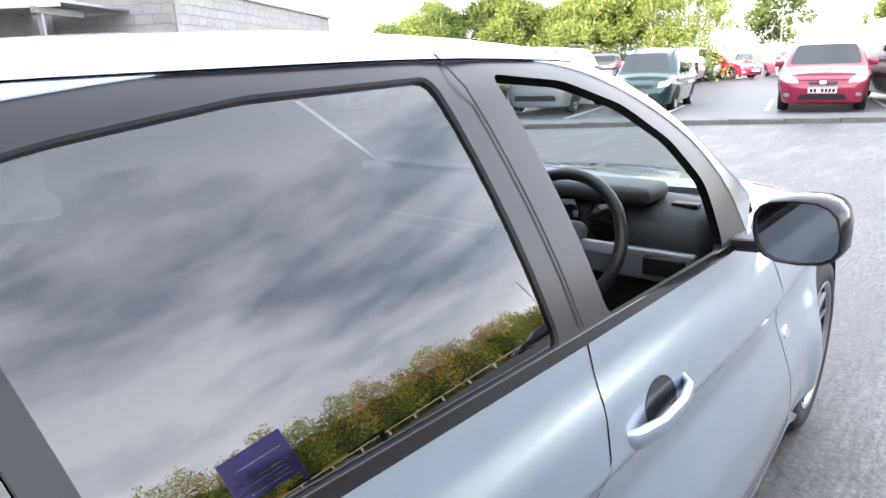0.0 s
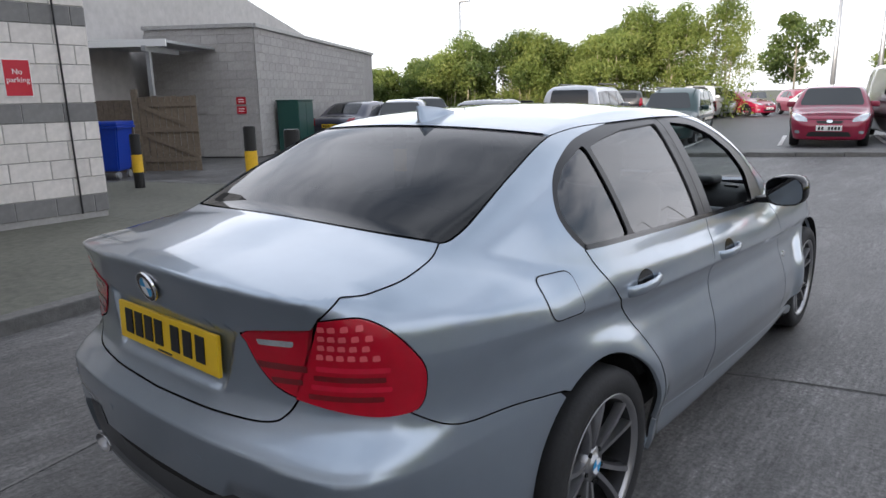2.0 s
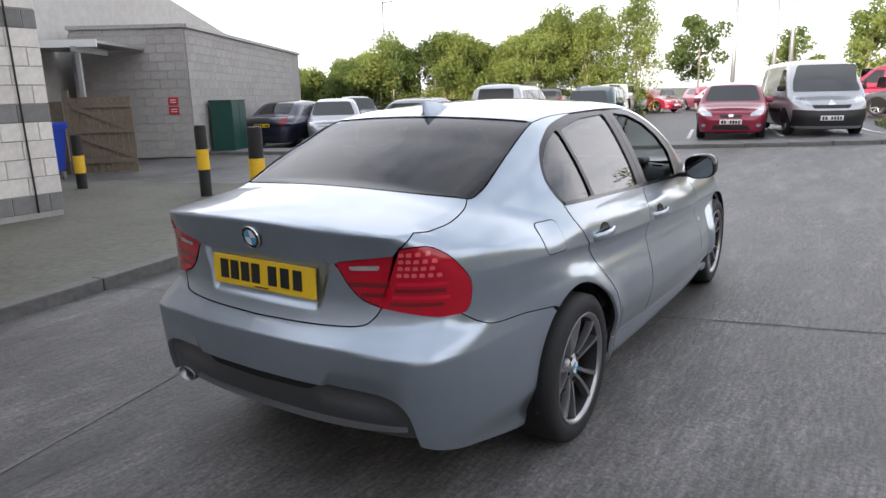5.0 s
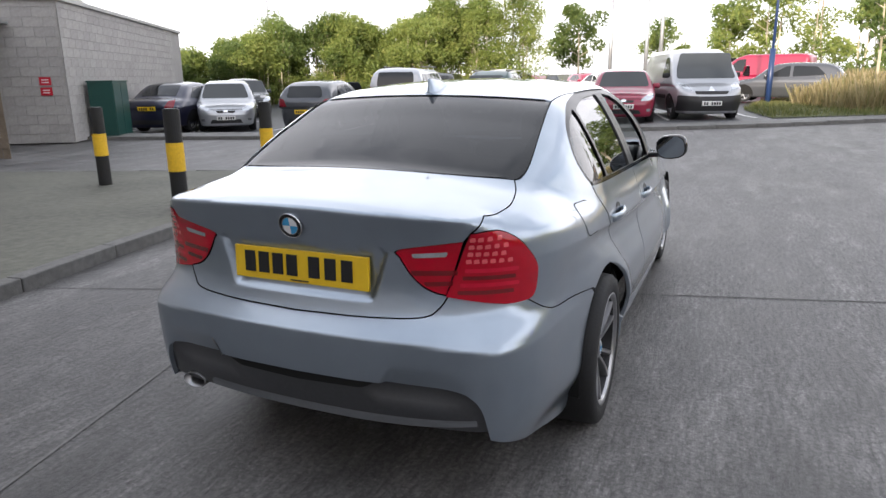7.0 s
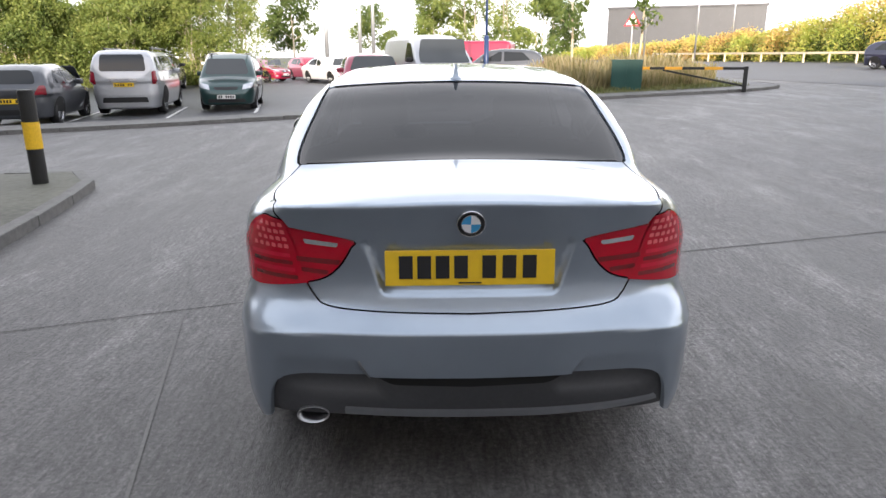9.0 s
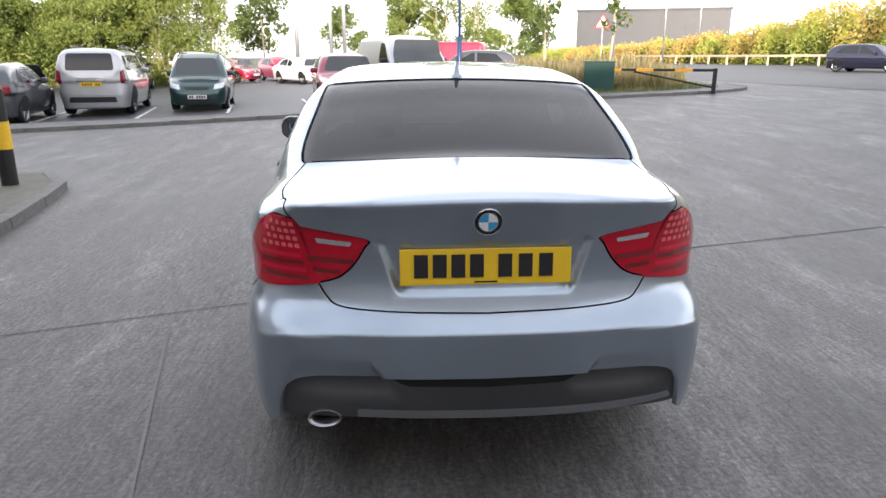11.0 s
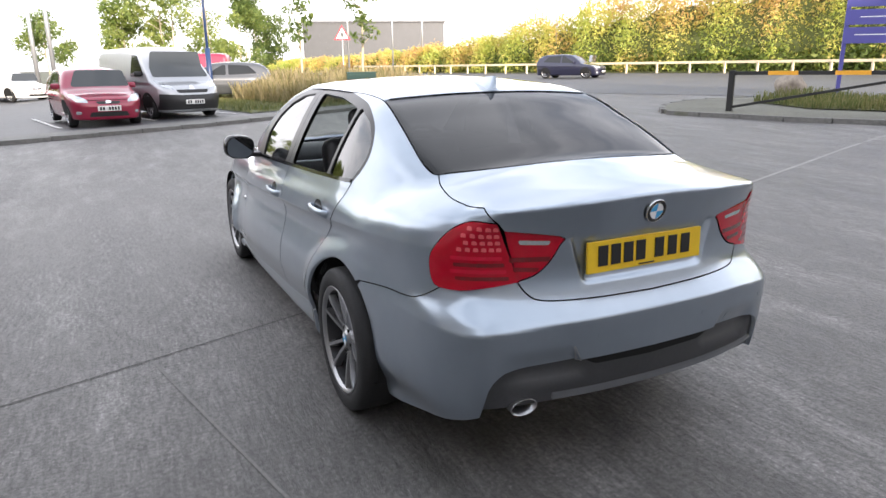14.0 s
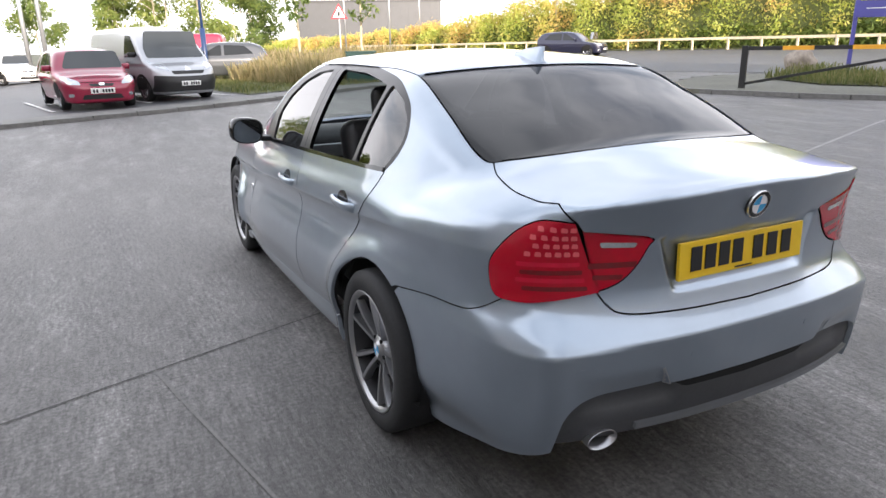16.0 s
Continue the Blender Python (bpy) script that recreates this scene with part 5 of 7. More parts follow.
for x in (0.38, -0.38):
    soft_box("headrest", None, (0.24, 0.09, 0.14), M["seat"], saloon_car, 0.04, pose(x, -1.36, 1.10, -10, 0, 0))
box("parcel_shelf", (0, -1.58, 1.03), (1.16, 0.46, 0.03), M["cabin"], saloon_car, "", 0.008)
box("cabin_floor", (0, -0.3, 0.33), (1.36, 2.5, 0.04), M["void"], saloon_car)
skin("headlining", SF, "top", [(-0.52, 0.0), (-0.52, -1.2), (0.52, -1.2), (0.52, 0.0)], mat("grey headlining", (0.22, 0.21, 0.2), 0.9, var=0.1), saloon_car, step=0.1, lift=-0.025)
for s in (1, -1):
    skin("door_card", SF, "side", [(0.42, 0.42), (0.42, 0.925), (-0.42, 0.955), (-1.3, 0.985), (-1.0, 0.45)], M["cabin"], saloon_car, sign=s, step=0.08, lift=-0.06)


# ---- ordinary cars ----
def wheel_parts(parent, x, y, r, width, rim_mat, sign, spokes=8):
    w = thing("wheel", "", "", None)
    for k in ("label", "category"):
        if k in w:
            del w[k]
    w.parent = parent
    w.matrix_basis = pose(x, y, r) @ Matrix.Diagonal((sign, 1, 1, 1))
    h = width / 2
    pv, pf = lathe([(r * 0.7, -h), (r * 0.92, -h), (r, -h * 0.6), (r, h * 0.6), (r * 0.95, h * 0.95), (r * 0.72, h), (r * 0.7, h * 0.8)], 40)
    mesh("tyre", pv, pf, M["rubber"], w)
    pv, pf = lathe([(0.01, h * 0.55), (r * 0.17, h * 0.6), (r * 0.18, h * 0.3), (r * 0.62, h * 0.1), (r * 0.68, h * 0.3), (r * 0.7, h * 0.92), (r * 0.67, h * 0.95), (r * 0.64, h * 0.5)], 40)
    mesh("rim", pv, pf, M["void"], w)
    bm = bmesh.new()
    for k in range(spokes):
        a = 2 * math.pi * k / spokes
        m = Matrix.Rotation(a, 4, "X")
        add_box(bm, h * 0.72, 0, r * 0.4, h * 0.2, r * 0.11, r * 0.6, m, 0.006)
    vv, ff = lathe([(r * 0.63, h * 0.8), (r * 0.7, h * 0.98), (r * 0.705, h * 0.8), (r * 0.63, h * 0.7)], 40)
    ids = [bm.verts.new(p) for p in vv]
    for f in ff:
        bm.faces.new([ids[i] for i in f])
    bmesh.ops.create_cone(bm, cap_ends=True, segments=20, radius1=r * 0.17, radius2=r * 0.14, depth=h * 0.3, matrix=Matrix.Translation((h * 0.72, 0, 0)) @ Matrix.Rotation(math.pi / 2, 4, "Y"))
    part("spokes", bm, rim_mat, w)
    return w


def car_field(c):
    """Body of an ordinary car: lower body and cabin, blended."""
    T, C, W = curve(*c["top"]), curve(*c["cab"]), c["W"] / 2
    y0, y1 = -c["L"] / 2, c["L"] / 2
    sect = curve((0.15, 0.90), (0.35, 0.955), (0.6, 1.0), (0.8, 0.985), (1.0, 0.945), (1.3, 0.90), (2.0, 0.85))
    plan = curve((y0, 0.80), (y0 + 0.35, 0.93), (y0 + 1.0, 1.0), (y1 - 1.1, 1.0), (y1 - 0.4, 0.92), (y1, 0.72))
    tum, belt = c.get("tumble", 0.33), c["belt"]

    def f(p):
        x, y, z = np.abs(p[:, 0]), p[:, 1], p[:, 2]
        side = x - W * plan(y) * sect(z)
        top = z - T(y) + 0.05 * (x / W) ** 2
        rear = (y0 - y) + c.get("rear_lean", 0.06) * np.abs(z - 0.55) + 0.16 * (x / W) ** 3
        front = (y - y1) + c.get("nose_lean", 0.12) * np.abs(z - 0.5) + 0.30 * (x / W) ** 3
        low = smax(smax(smax(side, top, 0.09), rear, 0.14), front, 0.16)
        low = smax(low, 0.18 - z, 0.06)
        wc = W * 0.955 * plan(np.clip(y, y0 + 0.8, y1 - 1.2)) - tum * (z - belt) - 0.1 * np.clip(z - belt, 0, 1) ** 2
        cab = smax(x - wc, z - C(y) + 0.07 * (x / W) ** 2, 0.12)
        cab = smax(cab, rear * 0.8 - 0.01, 0.08)
        cab = smax(cab, belt - 0.2 - z, 0.04)
        cab = np.maximum(cab, y - (y1 - 0.5))
        return smin(low, cab, 0.05)

    return f


def capsule_mesh(f, y0, y1, zc, n_st=46, n_ang=96, cap=22):
    """A closed skin of a long body, found along rays from its axis."""
    a0, a1 = y0 + 0.7, y1 - 0.7
    dirs, org = [], []
    for i in range(cap):
        e = math.pi / 2 * (1 - i / cap) * 0.999
        org.append((a0, -e))
    for i in range(n_st):
        org.append((a0 + (a1 - a0) * i / (n_st - 1), 0.0))
    for i in range(1, cap + 1):
        org.append((a1, math.pi / 2 * i / cap * 0.999))
    O, D = [], []
    for y, e in org:
        for k in range(n_ang):
            a = 2 * math.pi * k / n_ang
            O.append((0, y, zc))
            D.append((math.cos(e) * math.cos(a), math.sin(e), math.cos(e) * math.sin(a)))
    O, D = np.array(O, float), np.array(D, float)
    lo, hi = np.zeros(len(O)), np.full(len(O), 2.2)
    out = np.zeros(len(O), bool)
    for t in np.linspace(0.02, 2.2, 80)[::-1]:
        ins = f(O + D * t) < 0
        hit = ins & ~out
        lo[hit], hi[hit] = t, np.minimum(t + 2.2 / 79, 2.2)
        out |= hit
    for _ in range(14):
        mid = (lo + hi) / 2
        ins = f(O + D * mid[:, None]) < 0
        lo, hi = np.where(ins, mid, lo), np.where(ins, hi, mid)
    P = O + D * lo[:, None]
    faces, R = [], len(org)
    for i in range(R - 1):
        for k in range(n_ang):
            j = (k + 1) % n_ang
            faces.append((i * n_ang + k, i * n_ang + j, (i + 1) * n_ang + j, (i + 1) * n_ang + k)[::-1])
    nrm = gradient(f, P)
    a, b, c2 = (P[[fc[i] for fc in faces]] for i in (0, 1, 2))
    fn = np.cross(b - a, c2 - a)
    if (fn * nrm[[fc[0] for fc in faces]]).sum() < 0:
        faces = [fc[::-1] for fc in faces]
    return P, faces, nrm


def scaled(poly, k):
    return [(p[0] * k, p[1] * k) for p in poly]


def ordinary_car(label, c, m, body_mat, front=True, plate=None, name="parked_car"):
    t = thing(name, label, c.get("category", "car"), m, c.get("group", "parked cars"))
    f = car_field(c)
    L, W, r = c["L"], c["W"], c.get("r", 0.31)
    v, fc, nn = capsule_mesh(f, -L / 2, L / 2, 0.62)
    mesh("body", v, fc, body_mat, t, "", nn)
    gl = M[c.get("glass", "car_glass2")]
    yf, yr = c["wheels"]
    for s in (1, -1):
        for k, poly in enumerate(c["side_windows"]):
            skin("side_window", f, "side", rounded(poly, 0.05), gl, t, step=0.1, lift=0.010, flange=0.014, sign=s)
        for y in (yf, yr):
            # Black patch laid on the closed side paints the wheel well's shade.
            skin("wheel_arch", f, "side", [(y + (r + 0.055) * math.cos(a), max(0.2, r + (r + 0.055) * math.sin(a))) for a in np.linspace(-0.4, math.pi + 0.4, 22)], M["void"], t, step=0.12, lift=0.003, sign=s)
            wheel_parts(t, s * (W / 2 - 0.150), y, r, 0.21, M[c.get("rim", "alloy")], s, c.get("spokes", 7))
        if "trim_z" in c:
            skin("side_trim", f, "side", [(yr + 0.42, c["trim_z"] - 0.05), (yf - 0.42, c["trim_z"] - 0.05), (yf - 0.42, c["trim_z"] + 0.05), (yr + 0.42, c["trim_z"] + 0.05)], M["black"], t, step=0.15, lift=0.012, flange=0.012, sign=s)
        bm = bmesh.new()
        add_box(bm, 0, 0, 0, 0.2, 0.1, 0.14, None, 0.035)
        o = part("door_mirror", bm, body_mat if c.get("mirror", True) else M["black"], t, "", True)
        o.matrix_basis = pose(s * (W / 2 + 0.03), c["mirror_y"], c["belt"] + 0.06, 0, 0, s * -8)
        for yh in c.get("handles", ()):
            box("door_handle", (0, 0, 0), (0.035, 0.17, 0.03), body_mat, t, "", 0.008).matrix_basis = pose(s * (W / 2 - 0.012), yh, c["belt"] - 0.12)
    for mode, poly, lab in c["screens"]:
        skin("windscreen" if lab == "front" else "rear_window", f, mode, rounded(poly, 0.08), M["screen_glass"] if lab == "front" else gl, t, step=0.1, lift=0.010, flange=0.014)
    for nm, mode, poly, material, lift in c["details"]:
        for s in (1, -1) if min(p[0] for p in poly) > 0.01 and mode in ("front", "rear") else (1,):
            skin(nm, f, mode, rounded([(p[0] * s, p[1]) for p in poly], 0.03), M[material] if isinstance(material, str) else material, t, step=0.06, lift=lift + 0.008, flange=lift + 0.014)
    if plate:
        mode, pz, pm = plate
        skin("number_plate", f, mode, [(-0.26, pz - 0.055), (0.26, pz - 0.055), (0.26, pz + 0.055), (-0.26, pz + 0.055)], M[pm], t, step=0.05, lift=0.03, flange=0.03)
        for k in range(7):
            if k == 4:
                continue
            x = -0.2 + k * 0.066
            skin("plate_mark", f, mode, [(x - 0.022, pz - 0.036), (x + 0.022, pz - 0.036), (x + 0.022, pz + 0.036), (x - 0.022, pz + 0.036)], M["ink"], t, step=0.05, lift=0.033)
    for nm, b in c.get("boxes", {}).items():
        for (cc, ss, mm) in b:
            box(nm, cc, ss, M[mm], t, "", 0.015)
    return t


M["car_glass2"] = mat("dark reflective car glass", (0.016, 0.018, 0.02), 0.04, var=0.0, spec=0.45)
M["screen_glass"] = mat("windscreen with a grey cabin behind", (0.045, 0.05, 0.052), 0.03, var=0.0, spec=0.7)

P_RED = paint("crimson paint", (0.26, 0.004, 0.034), 0.1, 0.35)
P_GREEN = paint("dark green metallic paint", (0.010, 0.045, 0.043), 0.4)
P_WHITE = paint("white paint", (0.66, 0.66, 0.66), 0.0)
P_SILVER = paint("silver paint", (0.42, 0.43, 0.45), 0.65)
P_DARK = paint("dark grey paint", (0.06, 0.065, 0.075), 0.5)
P_NAVY = paint("dark navy paint", (0.012, 0.013, 0.035), 0.3)
P_BLACK = paint("black paint", (0.01, 0.011, 0.013), 0.2)
P_BLUEGREY = paint("blue-grey paint", (0.075, 0.08, 0.09), 0.5)


def hatch(L=4.2, W=1.75, H=1.46, estate=0.0, nose=0.0):
    y0, y1 = -L / 2, L / 2
    return dict(L=L, W=W, belt=0.92, mirror_y=y1 - 1.62, wheels=(y1 - 0.86, y0 + 0.74), handles=(y1 - 1.95, y1 - 2.85),
                top=[(y0, 0.92), (y0 + 1.2, 0.95), (y1 - 1.35, 0.93), (y1 - 0.7, 0.85), (y1 - 0.2, 0.74), (y1 - 0.04, 0.66), (y1 + 0.05, 0.55)],
                cab=[(y0 - 0.2, 0.72), (y0 + 0.04, 0.95), (y0 + 0.32, H - 0.16 + estate), (y0 + 0.75, H - 0.03), (y0 + 1.7, H), (y1 - 1.95, H - 0.05), (y1 - 1.2, 0.97), (y1 - 0.9, 0.75)],
                side_windows=[[(y1 - 1.62, 0.95), (y1 - 2.3, 1.31 * H / 1.46), (y1 - 2.45, 1.33 * H / 1.46), (y1 - 2.45, 0.95)], [(y1 - 2.55, 0.95), (y1 - 2.55, 1.33 * H / 1.46), (y0 + 0.95, 1.29 * H / 1.46), (y0 + 0.62, 1.0)]],
                screens=[("front", [(-0.68, 0.975), (0.68, 0.975), (0.54, H - 0.10), (-0.54, H - 0.10)], "front"), ("rear", [(-0.54, 0.99), (0.54, 0.99), (0.47, H - 0.16), (-0.47, H - 0.16)], "rear")],
                details=[("headlamp", "front", [(0.44, 0.60), (0.68, 0.62), (0.80, 0.74), (0.78, 0.79), (0.64, 0.76), (0.48, 0.68)], "lamp_clear", 0.004), ("grille", "front", [(-0.24, 0.565), (0.24, 0.565), (0.28, 0.625), (-0.28, 0.625)], "black", 0.003), ("badge", "front", [(-0.06, 0.585), (0.06, 0.585), (0.06, 0.64), (-0.06, 0.64)], "chrome", 0.010), ("bonnet_joint", "front", [(-0.62, 0.655), (0.62, 0.655), (0.62, 0.661), (-0.62, 0.661)], "void", 0.001),
                         ("air_intake", "front", [(-0.46, 0.27), (0.46, 0.27), (0.40, 0.375), (-0.40, 0.375)], "black", 0.004), ("fog_lamp", "front", [(0.60, 0.33), (0.70, 0.33), (0.70, 0.40), (0.60, 0.40)], "lamp_clear", 0.006),
                         ("tail_lamp", "rear", [(0.5, 0.74), (0.76, 0.74), (0.74, 0.95), (0.62, 0.95)], "car_lamp", 0.006), ("rear_bumper_insert", "rear", [(-0.5, 0.28), (0.5, 0.28), (0.46, 0.4), (-0.46, 0.4)], "black", 0.004)])


def saloon(L=4.55, W=1.78, H=1.46):
    c = hatch(L, W, H)
    y0, y1 = -L / 2, L / 2
    c.update(wheels=(y1 - 0.9, y0 + 1.05), top=[(y0, 0.93), (y0 + 0.5, 1.0), (y0 + 1.2, 0.97), (y1 - 1.35, 0.94), (y1 - 0.7, 0.84), (y1 - 0.2, 0.68), (y1, 0.55)],
             cab=[(y0 + 0.3, 0.85), (y0 + 0.62, 1.02), (y0 + 1.4, H - 0.05), (y0 + 2.0, H), (y1 - 2.05, H - 0.04), (y1 - 1.25, 0.98), (y1 - 0.9, 0.75)])
    c["side_windows"][1] = [(y1 - 2.55, 0.95), (y1 - 2.55, 1.33), (y0 + 1.5, 1.28), (y0 + 1.1, 1.0)]
    c["screens"][1] = ("top", [(-0.55, y0 + 0.72), (0.55, y0 + 0.72), (0.47, y0 + 1.3), (-0.47, y0 + 1.3)], "rear")
    return c


def suv(L=4.75, W=1.88, H=1.78):
    c = hatch(L, W, H)
    y0, y1 = -L / 2, L / 2
    c.update(belt=1.1, r=0.37, wheels=(y1 - 0.88, y0 + 0.95), tumble=0.22,
             top=[(y0, 1.08), (y0 + 1.2, 1.12), (y1 - 1.3, 1.12), (y1 - 0.6, 1.05), (y1 - 0.15, 0.92), (y1, 0.7)],
             cab=[(y0 - 0.2, 0.9), (y0 + 0.02, 1.1), (y0 + 0.22, H - 0.12), (y0 + 0.6, H), (y1 - 2.0, H - 0.02), (y1 - 1.75, H - 0.1), (y1 - 1.15, 1.15), (y1 - 0.9, 0.9)],
             side_windows=[[(y1 - 1.5, 1.15), (y1 - 1.95, 1.58), (y1 - 2.25, 1.6), (y1 - 2.25, 1.15)], [(y1 - 2.35, 1.15), (y1 - 2.35, 1.6), (y1 - 3.2, 1.6), (y1 - 3.2, 1.17)], [(y1 - 3.3, 1.18), (y1 - 3.3, 1.6), (y0 + 0.5, 1.57), (y0 + 0.4, 1.22)]],
             screens=[("front", [(-0.65, 1.2), (0.65, 1.2), (0.56, H - 0.16), (-0.56, H - 0.16)], "front"), ("rear", [(-0.6, 1.2), (0.6, 1.2), (0.56, H - 0.14), (-0.56, H - 0.14)], "rear")],
             details=[("headlamp", "front", [(0.5, 0.78), (0.8, 0.82), (0.82, 0.96), (0.54, 0.93)], "lamp_clear", 0.004), ("grille", "front", [(-0.4, 0.74), (0.4, 0.74), (0.46, 0.95), (-0.46, 0.95)], "steel", 0.01), ("air_intake", "front", [(-0.6, 0.38), (0.6, 0.38), (0.5, 0.56), (-0.5, 0.56)], "black", 0.004),
                      ("tail_lamp", "rear", [(0.72, 0.85), (0.87, 0.85), (0.83, 1.22), (0.74, 1.18)], "car_lamp", 0.006), ("rear_bumper_insert", "rear", [(-0.6, 0.36), (0.6, 0.36), (0.56, 0.5), (-0.56, 0.5)], "black", 0.004), ("tailgate_trim", "rear", [(-0.34, 0.93), (0.34, 0.93), (0.34, 1.0), (-0.34, 1.0)], "chrome", 0.012)])
    rl = [((s * 0.62, (y0 + y1) / 2 - 0.3, H + 0.03), (0.05, 2.2, 0.045), "satin") for s in (1, -1)]
    c["boxes"] = {"roof_rail": rl}
    return c


def mpv():
    c = suv(4.32, 1.74, 1.66)
    y0, y1 = -2.16, 2.16
    c.update(belt=1.0, r=0.31, top=[(y0, 0.98), (y0 + 1.2, 1.02), (y1 - 1.1, 1.02), (y1 - 0.55, 0.92), (y1 - 0.15, 0.74), (y1, 0.58)],
             cab=[(y0 - 0.2, 0.9), (y0 + 0.02, 1.05), (y0 + 0.2, 1.5), (y0 + 0.6, 1.63), (y1 - 2.0, 1.66), (y1 - 1.6, 1.55), (y1 - 0.85, 1.02), (y1 - 0.7, 0.8)],
             screens=[("front", [(-0.64, 1.06), (0.64, 1.06), (0.54, 1.5), (-0.54, 1.5)], "front"), ("rear", [(-0.58, 1.1), (0.58, 1.1), (0.52, 1.5), (-0.52, 1.5)], "rear")])
    c["side_windows"] = [[(y1 - 1.2, 1.06), (y1 - 1.85, 1.48), (y1 - 2.1, 1.5), (y1 - 2.1, 1.06)], [(y1 - 2.2, 1.06), (y1 - 2.2, 1.5), (y1 - 3.1, 1.5), (y1 - 3.1, 1.08)], [(y1 - 3.2, 1.08), (y1 - 3.2, 1.5), (y0 + 0.5, 1.48), (y0 + 0.4, 1.12)]]
    c["details"][0] = ("headlamp", "front", [(0.46, 0.62), (0.74, 0.68), (0.77, 0.82), (0.5, 0.76)], "lamp_clear", 0.004)
    c["details"][1] = ("grille", "front", [(-0.3, 0.62), (0.3, 0.62), (0.36, 0.7), (-0.36, 0.7)], "black", 0.004)
    c["details"][2] = ("air_intake", "front", [(-0.55, 0.26), (0.55, 0.26), (0.5, 0.36), (-0.5, 0.36)], "black", 0.004)
    c["boxes"] = {"roof_rail": [((s * 0.55, -0.3, 1.66), (0.04, 2.0, 0.05), "satin") for s in (1, -1)]}
    return c


def van():
    c = suv(4.8, 1.9, 1.95)
    y0, y1 = -2.4, 2.4
    c.update(category="van", belt=1.15, r=0.33, tumble=0.13, handles=(y1 - 1.75,), mirror=False, trim_z=0.62, wheels=(y1 - 0.9, y0 + 0.9), mirror_y=y1 - 1.25,
             top=[(y0, 1.1), (y0 + 1.2, 1.12), (y1 - 1.0, 1.08), (y1 - 0.5, 0.98), (y1 - 0.12, 0.82), (y1, 0.6)],
             cab=[(y0 - 0.2, 0.9), (y0 + 0.01, 1.2), (y0 + 0.08, 1.85), (y0 + 0.5, 1.95), (y1 - 2.0, 1.96), (y1 - 1.65, 1.88), (y1 - 0.62, 1.06), (y1 - 0.5, 0.9)],
             side_windows=[[(y1 - 1.05, 1.18), (y1 - 1.6, 1.7), (y1 - 1.95, 1.72), (y1 - 1.95, 1.14)]],
             screens=[("front", [(-0.80, 1.12), (0.80, 1.12), (0.69, 1.80), (-0.69, 1.80)], "front")],
             details=[("headlamp", "front", [(0.5, 0.78), (0.76, 0.86), (0.84, 1.04), (0.56, 0.92)], "lamp_clear", 0.004), ("bumper", "front", [(-0.84, 0.26), (0.84, 0.26), (0.84, 0.68), (0.3, 0.64), (-0.3, 0.64), (-0.84, 0.68)], "black", 0.014), ("grille", "front", [(-0.4, 0.7), (0.4, 0.7), (0.46, 0.78), (-0.46, 0.78)], "black", 0.01), ("badge", "front", [(-0.09, 0.79), (0.09, 0.79), (0.0, 0.9)], "chrome", 0.016)])
    c["boxes"] = {}
    return c


def heading(dx, dy):
    """The turn about z that points a car's nose along (dx, dy)."""
    return math.degrees(math.atan2(-dx, dy))


IN, OUT = heading(-0.2, 0.98), heading(0.17, -0.985)


def park(c, label, fx, fy, rz, paint_mat, plate, name="parked_car"):
    """A car whose end that faces the yard stands at (fx, fy)."""
    d = Vector((-math.sin(radians(rz)), math.cos(radians(rz))))
    s = 1 if rz == OUT or (d.y < 0) else -1
    cx, cy = fx - d.x * s * c["L"] / 2, fy - d.y * s * c["L"] / 2
    return ordinary_car(label, c, on_ground(cx, cy, rz, PARK_Z), paint_mat, plate=plate, name=name)


WP, YP = "plate_white", "plate_yellow"
park(hatch(4.4, 1.76, 1.46), "bright red hatchback parked nose out on tarmac", -1.5, 14.6, OUT, P_RED, ("front", 0.46, WP))
park(van(), "silver panel van with black bumper parked nose out", 0.66, 15.9, heading(0.32, -0.95), P_SILVER, ("front", 0.46, WP), "parked_van")
park(mpv(), "dark green people carrier parked nose out", -6.1, 16.2, OUT, P_GREEN, ("front", 0.42, WP))
park(suv(), "pale silver off-road car with roof rails parked tail out", -8.5, 14.9, IN, P_SILVER, ("rear", 0.84, YP))
park(hatch(4.0, 1.72, 1.46), "dark grey hatchback parked tail out", -9.9, 12.0, IN, P_DARK, ("rear", 0.6, YP))
park(hatch(4.2, 1.75, 1.48), "silver hatchback parked nose out", -12.4, 11.7, heading(0.62, -0.78), P_SILVER, ("front", 0.42, WP))
park(saloon(), "dark navy saloon parked tail out by the store wall", -14.3, 10.6, heading(-0.3, 0.95), P_NAVY, ("rear", 0.72, YP))
park(hatch(4.1, 1.74, 1.5), "black hatchback parked further back", -16.2, 17.6, heading(0.7, -0.7), P_BLACK, ("front", 0.42, WP))
park(suv(4.8, 1.9, 1.75), "white off-road car parked in the far row", -10.8, 31.5, OUT, P_WHITE, ("front", 0.6, WP))
park(suv(4.3, 1.8, 1.58), "black crossover parked in the far row", -12.4, 27.0, IN, P_BLACK, ("rear", 0.7, YP))
park(hatch(4.4, 1.75, 1.5), "pale silver estate car in the far row", -11.0, 36.5, OUT, P_SILVER, ("front", 0.45, WP))
park(saloon(4.5, 1.76, 1.4), "red coupe parked in the far row", -8.6, 37.5, heading(0.9, -0.43), P_RED, ("front", 0.42, WP))
park(hatch(4.2, 1.74, 1.45), "red hatchback parked in the far row", -6.4, 38.6, heading(0.55, -0.83), P_RED, ("front", 0.42, WP))
park(saloon(4.6, 1.8, 1.42), "white saloon parked in the far row", -4.3, 34.0, heading(0.6, -0.8), P_WHITE, ("front", 0.42, WP))
